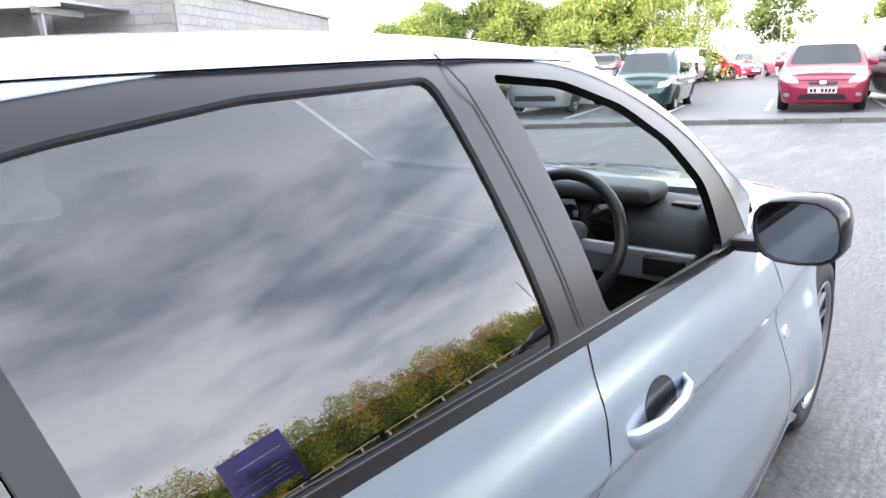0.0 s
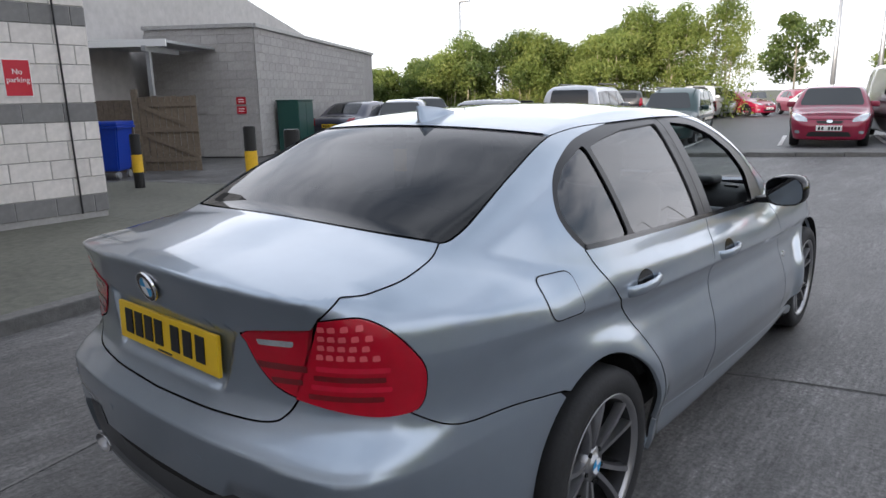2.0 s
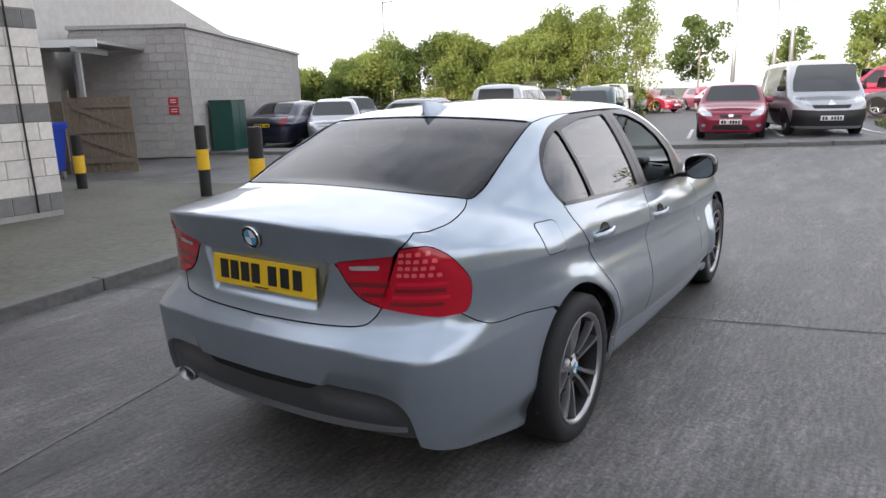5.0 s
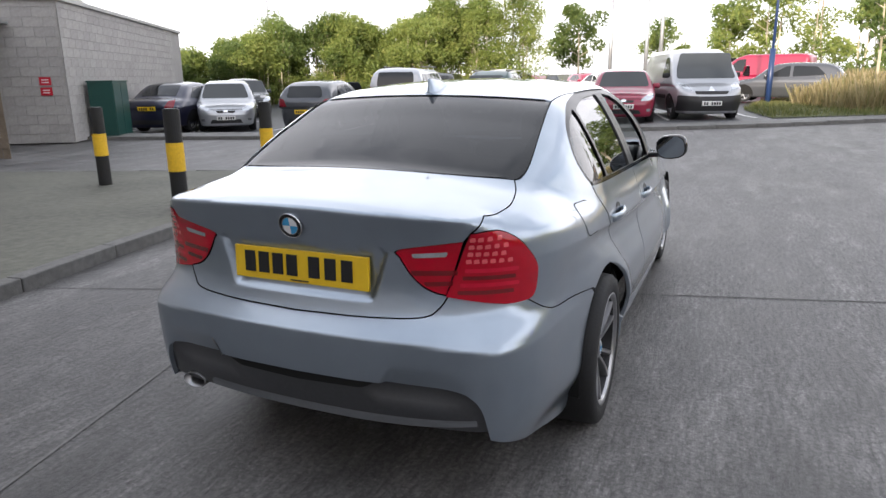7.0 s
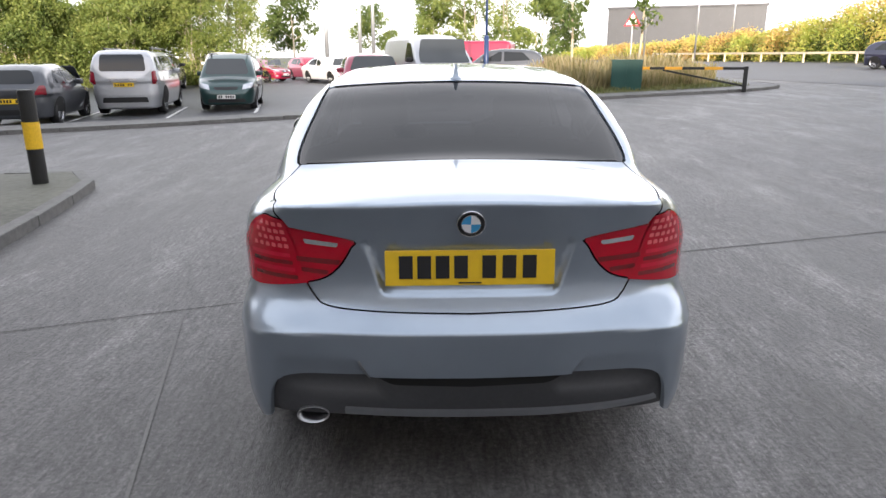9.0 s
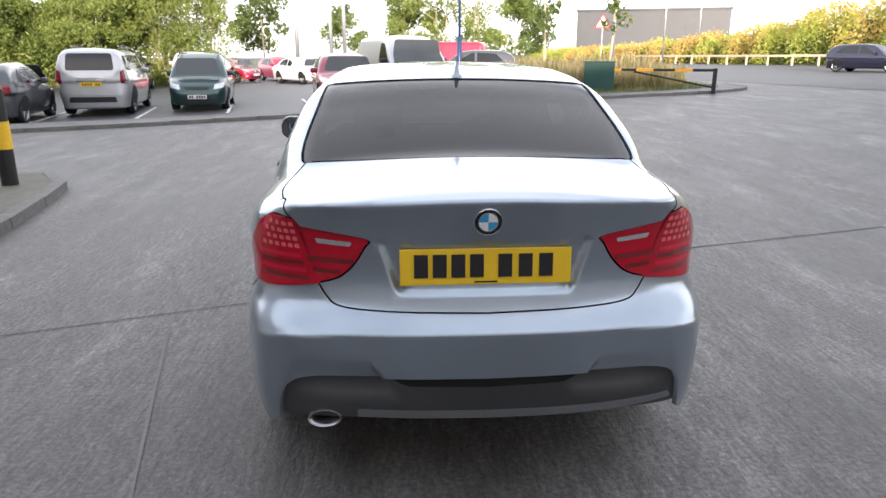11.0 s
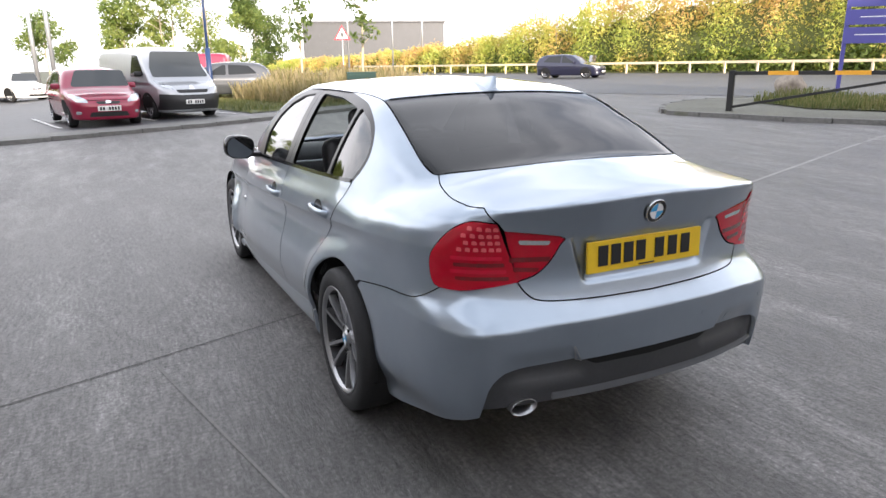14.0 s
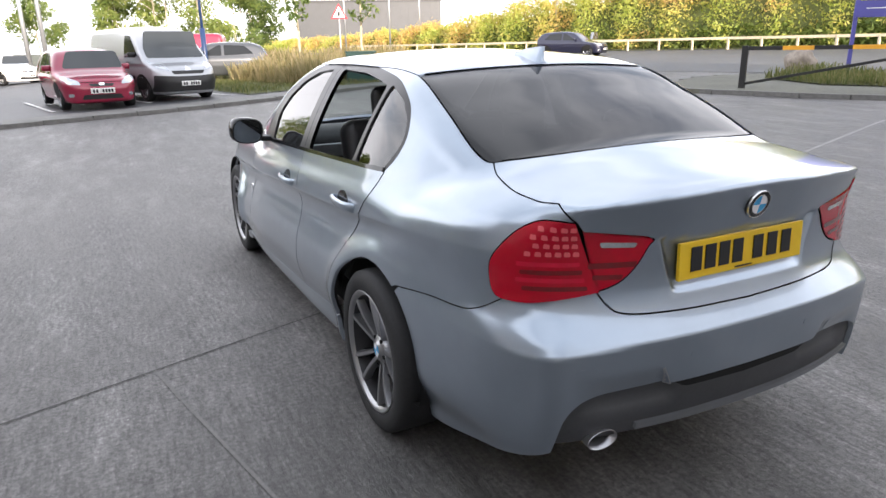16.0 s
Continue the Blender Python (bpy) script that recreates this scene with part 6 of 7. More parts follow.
ordinary_car("grey hatchback with bright window trim parked behind the grass", hatch(4.3, 1.78, 1.48), on_ground(2.9, 26.0, heading(-0.97, 0.2), PARK_Z), P_BLUEGREY)
ordinary_car("red van parked at the back", van(), on_ground(2.2, 33.0, heading(-0.95, 0.3), PARK_Z), P_RED, name="parked_van")
ordinary_car("dark hatchback standing on the access road", hatch(4.3, 1.78, 1.48), on_ground(25.2, 31.5, heading(0.5, -0.87)), P_NAVY, plate=("front", 0.42, WP), name="hatchback_car")


# ---- greenery ----
def leaf_mat(name, cols, patches=0.0):
    """Leaves whose colour differs from leaf to leaf, and lets some light through."""
    m = bpy.data.materials.new(name)
    m.use_nodes = True
    n, l = m.node_tree.nodes, m.node_tree.links
    b = n["Principled BSDF"]
    g, r = n.new("ShaderNodeNewGeometry"), n.new("ShaderNodeValToRGB")
    els = r.color_ramp.elements
    for k, c in enumerate(cols):
        e = els[k] if k < 2 else els.new(0.5)
        e.color = (*c, 1)
    for k, e in enumerate(list(els)):
        e.position = k / (len(cols) - 1)
    for k, c in enumerate(cols):
        els[k].color = (*c, 1)
    if patches:
        co, nz, ma = n.new("ShaderNodeTexCoord"), n.new("ShaderNodeTexNoise"), n.new("ShaderNodeMath")
        nz.inputs["Scale"].default_value, nz.inputs["Detail"].default_value = 0.22, 4
        sp = n.new("ShaderNodeMapRange")
        sp.inputs["From Min"].default_value, sp.inputs["From Max"].default_value = 0.40, 0.64
        sp.inputs["To Min"].default_value, sp.inputs["To Max"].default_value = 0.0, patches
        ma.operation, ma.inputs[1].default_value = "MULTIPLY_ADD", 1 - patches
        l.new(co.outputs["Object"], nz.inputs["Vector"]), l.new(nz.outputs["Fac"], sp.inputs["Value"])
        l.new(g.outputs["Random Per Island"], ma.inputs[0]), l.new(sp.outputs[0], ma.inputs[2])
        l.new(ma.outputs[0], r.inputs["Fac"])
    else:
        l.new(g.outputs["Random Per Island"], r.inputs["Fac"])
    l.new(r.outputs["Color"], b.inputs["Base Color"])
    b.inputs["Roughness"].default_value = 0.55
    tr, mx = n.new("ShaderNodeBsdfTranslucent"), n.new("ShaderNodeMixShader")
    l.new(r.outputs["Color"], tr.inputs["Color"])
    mx.inputs["Fac"].default_value = 0.5
    l.new(b.outputs[0], mx.inputs[1]), l.new(tr.outputs[0], mx.inputs[2]), l.new(mx.outputs[0], n["Material Output"].inputs["Surface"])
    return m


M["leaf_green"] = leaf_mat("green leaves", [(0.09, 0.14, 0.04), (0.15, 0.21, 0.055), (0.22, 0.27, 0.07), (0.32, 0.34, 0.10)], 0.45)
M["leaf_dark"] = leaf_mat("dark green leaves", [(0.075, 0.12, 0.03), (0.11, 0.16, 0.04), (0.16, 0.20, 0.05)])
M["leaf_lime"] = leaf_mat("yellow green leaves", [(0.11, 0.17, 0.04), (0.19, 0.25, 0.06), (0.29, 0.33, 0.085), (0.42, 0.41, 0.13)], 0.45)
M["leaf_autumn"] = leaf_mat("autumn hedge leaves", [(0.30, 0.38, 0.07), (0.44, 0.48, 0.10), (0.64, 0.58, 0.16), (0.66, 0.46, 0.16), (0.52, 0.30, 0.14)], 0.6)
M["grass_dry"] = leaf_mat("dry grass", [(0.2, 0.17, 0.07), (0.33, 0.27, 0.13), (0.42, 0.34, 0.2), (0.16, 0.17, 0.05)])
M["grass"] = leaf_mat("green grass", [(0.06, 0.085, 0.022), (0.12, 0.14, 0.04), (0.2, 0.19, 0.075), (0.30, 0.25, 0.12)], 0.4)
M["bark"] = mat("pale bark", (0.40, 0.35, 0.25), 0.85, var=0.3, scale=6, bump=0.5, bscale=30)


def leaves(centres, size, rng_, droop=0.0):
    """Small kinked leaf clusters, each of two bent quads, turned at random."""
    n = len(centres)
    a = rng_.normal(size=(n, 3))
    a[:, 2] -= droop
    a /= np.linalg.norm(a, axis=1, keepdims=True)
    b = np.cross(a, rng_.normal(size=(n, 3)))
    b /= np.linalg.norm(b, axis=1, keepdims=True)
    c = np.cross(a, b)
    s = size * rng_.uniform(0.6, 1.35, (n, 1))
    p = [centres - a * s, centres - b * s * 0.42 + c * s * 0.12, centres + a * s, centres + b * s * 0.42 + c * s * 0.12]
    v = np.stack(p, 1).reshape(-1, 3)
    f = np.arange(4 * n).reshape(-1, 4)
    return v, f


def mesh_np(name, v, f, material, parent=None):
    me = bpy.data.meshes.new(name)
    me.vertices.add(len(v))
    me.vertices.foreach_set("co", np.ascontiguousarray(v, dtype=np.float32).ravel())
    k = f.shape[1]
    me.loops.add(f.size)
    me.loops.foreach_set("vertex_index", np.ascontiguousarray(f, dtype=np.int32).ravel())
    me.polygons.add(len(f))
    me.polygons.foreach_set("loop_start", np.arange(0, f.size, k, dtype=np.int32))
    me.update(calc_edges=True)
    me.validate()
    me.materials.append(material)
    ob = new(name, me)
    if parent is not None:
        ob.parent = parent
    return ob


def tree(x, y, height, spread, material, label, seed, n=3200, stems=1, bare=0.3, leaf=0.16, dz=0.0, name="tree", group="trees behind the car park"):
    rng_ = np.random.default_rng(seed)
    t = thing(name, label, "tree", on_ground(x, y, float(rng_.uniform(0, 360)), dz), group)
    bm = bmesh.new()
    tips = []
    for k in range(stems):
        base = Vector((rng_.normal() * 0.35 * (stems > 1), rng_.normal() * 0.35 * (stems > 1), -0.1))
        top = base + Vector((rng_.normal() * 0.12 * height * 0.5, rng_.normal() * 0.12 * height * 0.5, height * rng_.uniform(0.72, 0.9)))
        r0 = 0.011 * height / math.sqrt(stems) + 0.02
        mid = (base + top) / 2 + Vector((rng_.normal() * 0.12, rng_.normal() * 0.12, 0))
        add_rod(bm, base, mid, r0, r0 * 0.65, 7), add_rod(bm, mid, top, r0 * 0.65, r0 * 0.2, 6)
        for _ in range(7 if stems == 1 else 3):
            u = rng_.uniform(0.35, 0.95)
            s0 = base.lerp(top, u)
            a = rng_.uniform(0, 2 * math.pi)
            ln = spread * rng_.uniform(0.35, 0.8) * (1.15 - u * 0.6)
            e = s0 + Vector((math.cos(a) * ln, math.sin(a) * ln, ln * rng_.uniform(0.3, 0.9)))
            add_rod(bm, s0, e, r0 * 0.35, r0 * 0.1, 5)
            tips.append(e)
        tips.append(top)
    part("trunk", bm, M["bark"], t, "", True)
    # clumps of leaves round the limbs' ends, thinner towards their edges
    clumps, cs = [], []
    for e in tips:
        clumps.append((np.array(e), spread * rng_.uniform(0.22, 0.42)))
    for _ in range(10):
        a, u = rng_.uniform(0, 2 * math.pi), rng_.uniform(bare, 0.97)
        rr = spread * rng_.uniform(0.2, 0.75) * math.sin(math.pi * min(1, 0.25 + 0.75 * (u - bare) / (1 - bare) * 0.9)) ** 0.6
        clumps.append((np.array((math.cos(a) * rr, math.sin(a) * rr, height * u)), spread * rng_.uniform(0.2, 0.4)))
    w = np.array([r**2 for _, r in clumps])
    for (c, r), k in zip(clumps, (n * w / w.sum()).astype(int)):
        d = rng_.normal(size=(k, 3))
        d /= np.linalg.norm(d, axis=1, keepdims=True)
        cs.append(c + d * (r * rng_.uniform(0.25, 1.0, (k, 1)) ** 0.6) * np.array([1, 1, 0.85]))
    v, f = leaves(np.concatenate(cs), leaf, rng_, 0.2)
    mesh_np("crown", v, f, material, t)
    return t


ROW_A, ROW_B = Vector((-33.0, 22.0)), Vector((-8.5, 38.0))
rt = random.Random(4)
for k in range(26):
    u = 0.14 + 0.735 * k / 25
    p = ROW_A.lerp(ROW_B, u) + Vector((rt.uniform(-1.3, 1.3), rt.uniform(-1.3, 1.3)))
    hgt = float(np.interp(u, (0.2, 0.3, 0.39, 0.46, 0.53, 0.6, 0.66, 0.75, 0.82, 0.88), (3.4, 3.9, 4.3, 5.3, 5.5, 4.8, 5.8, 6.1, 6.8, 7.0))) - 0.3 + rt.uniform(-0.35, 0.25)
    tree(p.x, p.y, hgt, 1.35 + 0.1 * hgt, M[("leaf_green", "leaf_lime", "leaf_green", "leaf_dark", "leaf_lime")[(k * 3) % 5] if k < 24 else "leaf_lime"], "slender leafy tree with pale bare stems" if k % 2 else "leafy green tree in a dense row", 20 + k, 11000, stems=7, bare=0.2 + 0.24 * (k % 4 == 1), leaf=0.075)
rng_h = np.random.default_rng(7)
und = []
for k in range(80000):
    u = rng_h.uniform(-0.12, 0.90)
    p = ROW_A.lerp(ROW_B, u)
    h = (1.7 + 0.8 * math.sin(u * 23) + 0.6 * math.sin(u * 61)) * rng_h.uniform(0, 1) ** 0.7
    und.append((p.x + rng_h.normal() * 0.9, p.y + rng_h.normal() * 0.9, ground_z(p.x, p.y) + h))
v, f = leaves(np.array(und), 0.085, rng_h)
tagged(mesh_np("undergrowth", v, f, M["leaf_lime"]), "dense yellow-green undergrowth below the trees", "undergrowth", kind="stuff")
tree(-10.8, 52.0, 6.6, 2.7, M["leaf_dark"], "round dark green tree standing alone", 61, 4200, bare=0.2)
tree(-5.0, 60.0, 6.4, 2.4, M["leaf_green"], "green tree far behind the car park", 62, 2600, bare=0.3)
for k, (x, y, h, sp, mm) in enumerate(((0.6, 53, 7.0, 2.6, "leaf_lime"), (3.4, 50, 9.0, 3.0, "leaf_lime"), (6.4, 52, 9.6, 3.2, "leaf_lime"), (9.4, 55, 8.0, 3.0, "leaf_green"), (12.0, 60, 6.5, 2.6, "leaf_dark"))):
    tree(x, y, h, sp, M[mm], "tall yellow-green tree beyond the grey car", 80 + k, 4200, stems=2, bare=0.15)
tree(5.4, 22.2, 4.4, 0.8, M["leaf_dark"], "thin young tree with sparse leaves in the grass", 91, 330, bare=0.62, leaf=0.12, group="young trees")
tree(8.6, 24.4, 4.8, 0.9, M["leaf_dark"], "thin young tree with sparse leaves in the grass", 92, 330, bare=0.62, leaf=0.12, group="young trees")


def hedge_line(line, depth, height, n, material, seed, size, name, label, lobes=1.0):
    rng_ = np.random.default_rng(seed)
    pts = dense(line, 0.5, False)
    idx = rng_.integers(0, len(pts) - 1, n)
    base = pts[idx] + (pts[idx + 1] - pts[idx]) * rng_.uniform(0, 1, (n, 1))
    run = (idx + rng_.uniform(0, 1, n)) * 0.5
    across = rng_.uniform(-1, 1, n)
    bulge = 0.82 + 0.10 * np.sin(run * 0.9 + 1.3) + 0.08 * np.sin(run * 2.3) + 0.05 * np.sin(run * 5.1)
    top = np.interp(idx / len(pts), np.linspace(0, 1, len(height)), height) * (1 + lobes * (bulge - 0.9))
    shell = rng_.uniform(0, 1, n) ** 0.45
    ang = rng_.uniform(0, math.pi, n)
    d = np.roll(pts, -1, 0) - pts
    d = d[idx] / np.maximum(np.linalg.norm(d[idx], axis=1, keepdims=True), 1e-6)
    nrm = np.stack([-d[:, 1], d[:, 0]], 1)
    off = np.cos(ang) * depth * shell * (0.9 + 0.25 * np.sin(run * 1.7 + across * 0.3))
    z = np.sin(ang) ** 0.8 * top * shell
    p = base + nrm * off[:, None]
    c = np.concatenate([p, (ground_np(p[:, 0], p[:, 1]) + z)[:, None]], 1) + rng_.normal(size=(n, 3)) * 0.12
    v, f = leaves(c, size, rng_)
    return tagged(mesh_np(name, v, f, material), label, "hedge", kind="stuff")


HEDGE = [(21, 95), (27.5, 68), (33, 48), (37.5, 36), (41.5, 24), (44, 8), (46, -8), (47, -22)]
hedge_line(HEDGE, 3.0, [1.6, 1.8, 3.0, 7.2, 9.2, 9.4, 9.4], 250000, M["leaf_autumn"], 11, 0.13, "hedge", "tall sunlit hedge in green, yellow and rust")
hedge_line([(20, 95), (26, 68), (31.2, 48), (35.4, 36.4), (39.2, 24.4), (41.6, 8), (43.4, -8)], 1.0, [1.2, 1.4, 1.6, 1.8, 1.6, 1.5, 1.5], 16000, M["leaf_lime"], 12, 0.2, "hedge", "low yellow-green bushes along the hedge foot")


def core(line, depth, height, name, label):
    """Opaque filler kept well within a hedge's leaves; its dark colour paints inner shade."""
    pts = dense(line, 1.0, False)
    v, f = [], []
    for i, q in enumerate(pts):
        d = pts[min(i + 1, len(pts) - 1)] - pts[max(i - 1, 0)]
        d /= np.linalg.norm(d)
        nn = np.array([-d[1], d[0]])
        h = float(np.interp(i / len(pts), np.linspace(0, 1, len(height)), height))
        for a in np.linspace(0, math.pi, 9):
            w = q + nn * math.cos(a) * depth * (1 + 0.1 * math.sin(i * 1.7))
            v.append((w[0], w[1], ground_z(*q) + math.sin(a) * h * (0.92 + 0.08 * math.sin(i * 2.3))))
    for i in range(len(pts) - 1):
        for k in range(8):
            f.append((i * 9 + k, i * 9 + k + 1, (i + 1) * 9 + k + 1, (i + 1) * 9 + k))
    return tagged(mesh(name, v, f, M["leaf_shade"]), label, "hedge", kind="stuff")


# Filler colour is darker than the leaves to stand for shade.
M["leaf_shade"] = mat("hedge filler with painted shade", (0.10, 0.115, 0.035), 0.9, var=0.5, scale=3, bump=0.8, bscale=6)
core(HEDGE, 2.0, [0.9, 1.1, 1.9, 4.8, 6.2, 6.4, 6.4], "hedge", "dark filler inside the tall hedge, shade in its colour")
core([(ROW_A.x - 4, ROW_A.y - 2.6), (ROW_A.x, ROW_A.y), (ROW_A.lerp(ROW_B, 0.86).x, ROW_A.lerp(ROW_B, 0.86).y)], 0.6, [1.2, 1.4, 1.6, 1.3, 1.5], "hedge", "dark filler inside the undergrowth, shade in its colour")


def grass_patch(outline, n, hmin, hmax, material, seed, label, dz=0.1):
    rng_ = np.random.default_rng(seed)
    poly = np.array(outline, float)
    lo, hi = poly.min(0), poly.max(0)
    q = rng_.uniform(lo, hi, (n * 3, 2))
    q = q[inside_mask(q, poly)][:n]
    k = len(q)
    h = rng_.uniform(hmin, hmax, k) * (0.6 + 0.5 * np.abs(np.sin(q[:, 0] * 0.9) * np.cos(q[:, 1] * 0.7)))
    a = rng_.uniform(0, 2 * math.pi, k)
    w = 0.012 + 0.01 * h
    z = ground_np(q[:, 0], q[:, 1]) + dz - 0.03
    lean = rng_.normal(size=(k, 2)) * (h * 0.22)[:, None]
    dx, dy = np.cos(a) * w, np.sin(a) * w
    v = np.stack([np.stack([q[:, 0] - dx, q[:, 1] - dy, z], 1), np.stack([q[:, 0] + dx, q[:, 1] + dy, z], 1), np.stack([q[:, 0] + lean[:, 0] + dx * 0.5, q[:, 1] + lean[:, 1] + dy * 0.5, z + h], 1), np.stack([q[:, 0] + lean[:, 0] - dx * 0.5, q[:, 1] + lean[:, 1] - dy * 0.5, z + h], 1)], 1).reshape(-1, 3)
    f = np.arange(4 * k).reshape(-1, 4)
    return tagged(mesh_np("grass", v, f, material), label, "grass", kind="stuff")


ISLE_A = [(2.2, 16.2), (5.6, 17.4), (9.0, 18.6), (11.2, 19.6), (11.6, 24), (10.5, 30), (5, 32), (2.2, 27), (1.5, 21)]
sheet("verge", ISLE_A, PARK_Z + 0.01, M["soil"], 1.0, "rough grassy bank beside the car park", "grass verge")
grass_patch(ISLE_A, 16000, 0.06, 0.2, M["grass"], 31, "short rough green grass on the bank")
grass_patch([(4.5, 18.6), (9.5, 20.0), (11.0, 22), (10.5, 29), (4.5, 29), (3.0, 24)], 15000, 0.45, 1.15, M["grass_dry"], 32, "tall dry straw-coloured grass on the bank")
ISLE_B = [(10.9, 8.6), (11.2, 7.2), (11.5, 5.6), (12.2, 4.0), (13.6, 1.0), (15.4, -3.0), (19.0, -3.0), (18.2, 3.0), (16.6, 9.6), (14.6, 11.0), (12.4, 10.2)]
sheet("pavement", spline(ISLE_B, 4, True), 0.1, M["paving"], 0.8, "worn paved island at the gate", "pavement", drop=0.15)
isle_kerb = thing("kerb", "worn kerbstones round the gate island", "kerb", kind="structure")
strip("kerb", spline(ISLE_B, 5, True), 0.14, 0.105, M["kerb"], isle_kerb)
IB = [(13.4, 6.6), (14.4, 3.2), (16.2, -2.0), (18.2, -2.0), (17.6, 3.2), (16.2, 8.6), (14.4, 9.0)]
sheet("verge", IB, 0.13, M["soil"], 0.8, "patch of weeds and grass on the island", "grass verge")
grass_patch(IB, 9000, 0.1, 0.38, M["grass"], 33, "weedy green and yellow grass on the island", 0.14)

# ---- posts, barriers, signs ----
M["bollard_black"] = mat("black painted steel", (0.012, 0.012, 0.012), 0.45, var=0.3, scale=10)
M["bollard_yellow"] = mat("yellow painted band", (0.75, 0.45, 0.02), 0.45, var=0.15, scale=10)
M["amber"] = mat("amber reflective band", (0.8, 0.38, 0.03), 0.4, var=0.1)
M["wood"] = mat("weathered timber", (0.16, 0.125, 0.09), 0.85, var=0.35, scale=5, bump=0.4, bscale=40)
M["pale_wood"] = mat("pale timber rail", (0.62, 0.52, 0.36), 0.7, var=0.15, scale=6)
M["bin_blue"] = mat("blue bin plastic", (0.008, 0.045, 0.36), 0.35, var=0.1, scale=4)
M["cabinet_green"] = mat("dark green enamelled steel", (0.010, 0.058, 0.048), 0.4, var=0.12)
M["sign_red"] = mat("red sign enamel", (0.5, 0.012, 0.03), 0.4, var=0.05)
M["sign_white"] = mat("white sign enamel", (0.78, 0.78, 0.76), 0.4, var=0.05)
M["sign_blue"] = mat("blue sign enamel", (0.07, 0.068, 0.27), 0.4, var=0.05)
M["pole_blue"] = mat("blue painted pole", (0.014, 0.034, 0.10), 0.4, var=0.1)
M["rock"] = mat("pale boulder", (0.26, 0.22, 0.18), 0.85, var=0.3, scale=3, bump=0.7, bscale=9)
M["cladding"] = mat("grey metal cladding", (0.075, 0.077, 0.084), 0.5, 0.2, var=0.08, scale=0.3)


def bollard(x, y, dz, r=0.085, h=1.05):
    t = thing("bollard", "black steel bollard with a yellow band", "bollard", on_ground(x, y, 0, dz), "bollards on the pavement")
    for nm, a, b, rr, mm in (("post", -0.05, h, r, "bollard_black"), ("band", 0.40, 0.70, r + 0.004, "bollard_yellow")):
        bm = bmesh.new()
        add_rod(bm, (0, 0, a), (0, 0, b), rr, None, 24)
        if nm == "post":
            bmesh.ops.bevel(bm, geom=[e for e in bm.edges if all(v.co.z > h - 0.01 for v in e.verts)], offset=0.012, segments=2, affect="EDGES")
        part(nm, bm, M[mm], t, "", False)


for x, y, dz in ((-4.12, 1.33, 0.1), (-4.6, 3.48, 0.1), (-6.65, 2.53, 0.1), (-9.75, 2.35, -0.03)):
    bollard(x, y, dz)


def barrier(a, b, label, bands, h=1.12):
    """A height-one swing barrier: post, arm with amber bands, brace."""
    t = thing("barrier", label, "barrier", on_ground(a[0], a[1], math.degrees(math.atan2(b[1] - a[1], b[0] - a[0]))), "gate barriers")
    ln = math.dist(a, b)
    rise = ground_z(*b) - ground_z(*a)
    box("post", (0, 0, h / 2), (0.13, 0.13, h), M["bollard_black"], t, "", 0.008)
    box("arm", (ln / 2, 0, h - 0.06), (ln, 0.07, 0.085), M["bollard_black"], t, "", 0.006)
    for u0, u1 in bands:
        box("band", ((u0 + u1) / 2 * ln, 0, h - 0.06), ((u1 - u0) * ln, 0.076, 0.091), M["amber"], t, "", 0.003)
    bm = bmesh.new()
    up = h - 0.32
    m = Matrix.Translation((0.06, 0, 0.2)) @ Matrix.Rotation(-math.atan2(up, ln * 0.72), 4, "Y")
    add_box(bm, math.hypot(up, ln * 0.72) / 2, 0, 0, math.hypot(up, ln * 0.72), 0.05, 0.06, m, 0.004)
    part("brace", bm, M["bollard_black"], t)
    return t


barrier((10.05, 17.6), (6.9, 19.0), "black steel swing barrier with amber bands, standing open", [(0.2, 0.36), (0.56, 0.72), (0.86, 0.97)], 0.80)
barrier((11.75, 7.5), (14.3, 3.0), "black steel swing barrier with amber bands beside the island", [(0.15, 0.27), (0.41, 0.54), (0.68, 0.80)], 1.04)


def cabinet(x, y, rz, w, d, h, label):
    t = thing("utility_cabinet", label, "cabinet", on_ground(x, y, rz, 0.0), "")
    box("body", (0, 0, h / 2), (w, d, h), M["cabinet_green"], t, "", 0.01)
    box("roof", (0, 0, h + 0.015), (w + 0.05, d + 0.05, 0.04), M["cabinet_green"], t, "", 0.01)
    for s in (-1, 1):
        box("door", (s * w / 4, -d / 2 - 0.008, h / 2), (w / 2 - 0.02, 0.016, h - 0.1), M["cabinet_green"], t, "", 0.004)
    box("plinth", (0, 0, 0.02), (w + 0.04, d + 0.04, 0.1), M["kerb"], t)


cabinet(6.6, 18.9, heading(0.3, 1) + 0, 1.0, 0.6, 1.05, "green metal service cabinet in tall grass")
cab_p = S0 + SU * 1.55 + Vector((SU.y, -SU.x)) * 0.45
cabinet(cab_p.x, cab_p.y, ang_u + 0, 1.25, 0.6, 1.45, "tall green metal cabinet against the block wall")


def column(x, y, h, r, material, label, head=False, shroud=0.0):
    t = thing("lamp_post", label, "lamp post", on_ground(x, y), "poles")
    bm = bmesh.new()
    add_rod(bm, (0, 0, -0.1), (0, 0, h), r, r * 0.6, 14)
    part("pole", bm, material, t, "", True)
    if shroud:
        bm = bmesh.new()
        add_rod(bm, (0, 0, 0), (0, 0, shroud), r * 1.7, r * 1.7, 14)
        part("base_sleeve", bm, M["pole_blue"], t, "", True)
    if head:
        box("lamp_head", (0.35, 0, h), (0.8, 0.22, 0.1), M["steel"], t, "", 0.03)


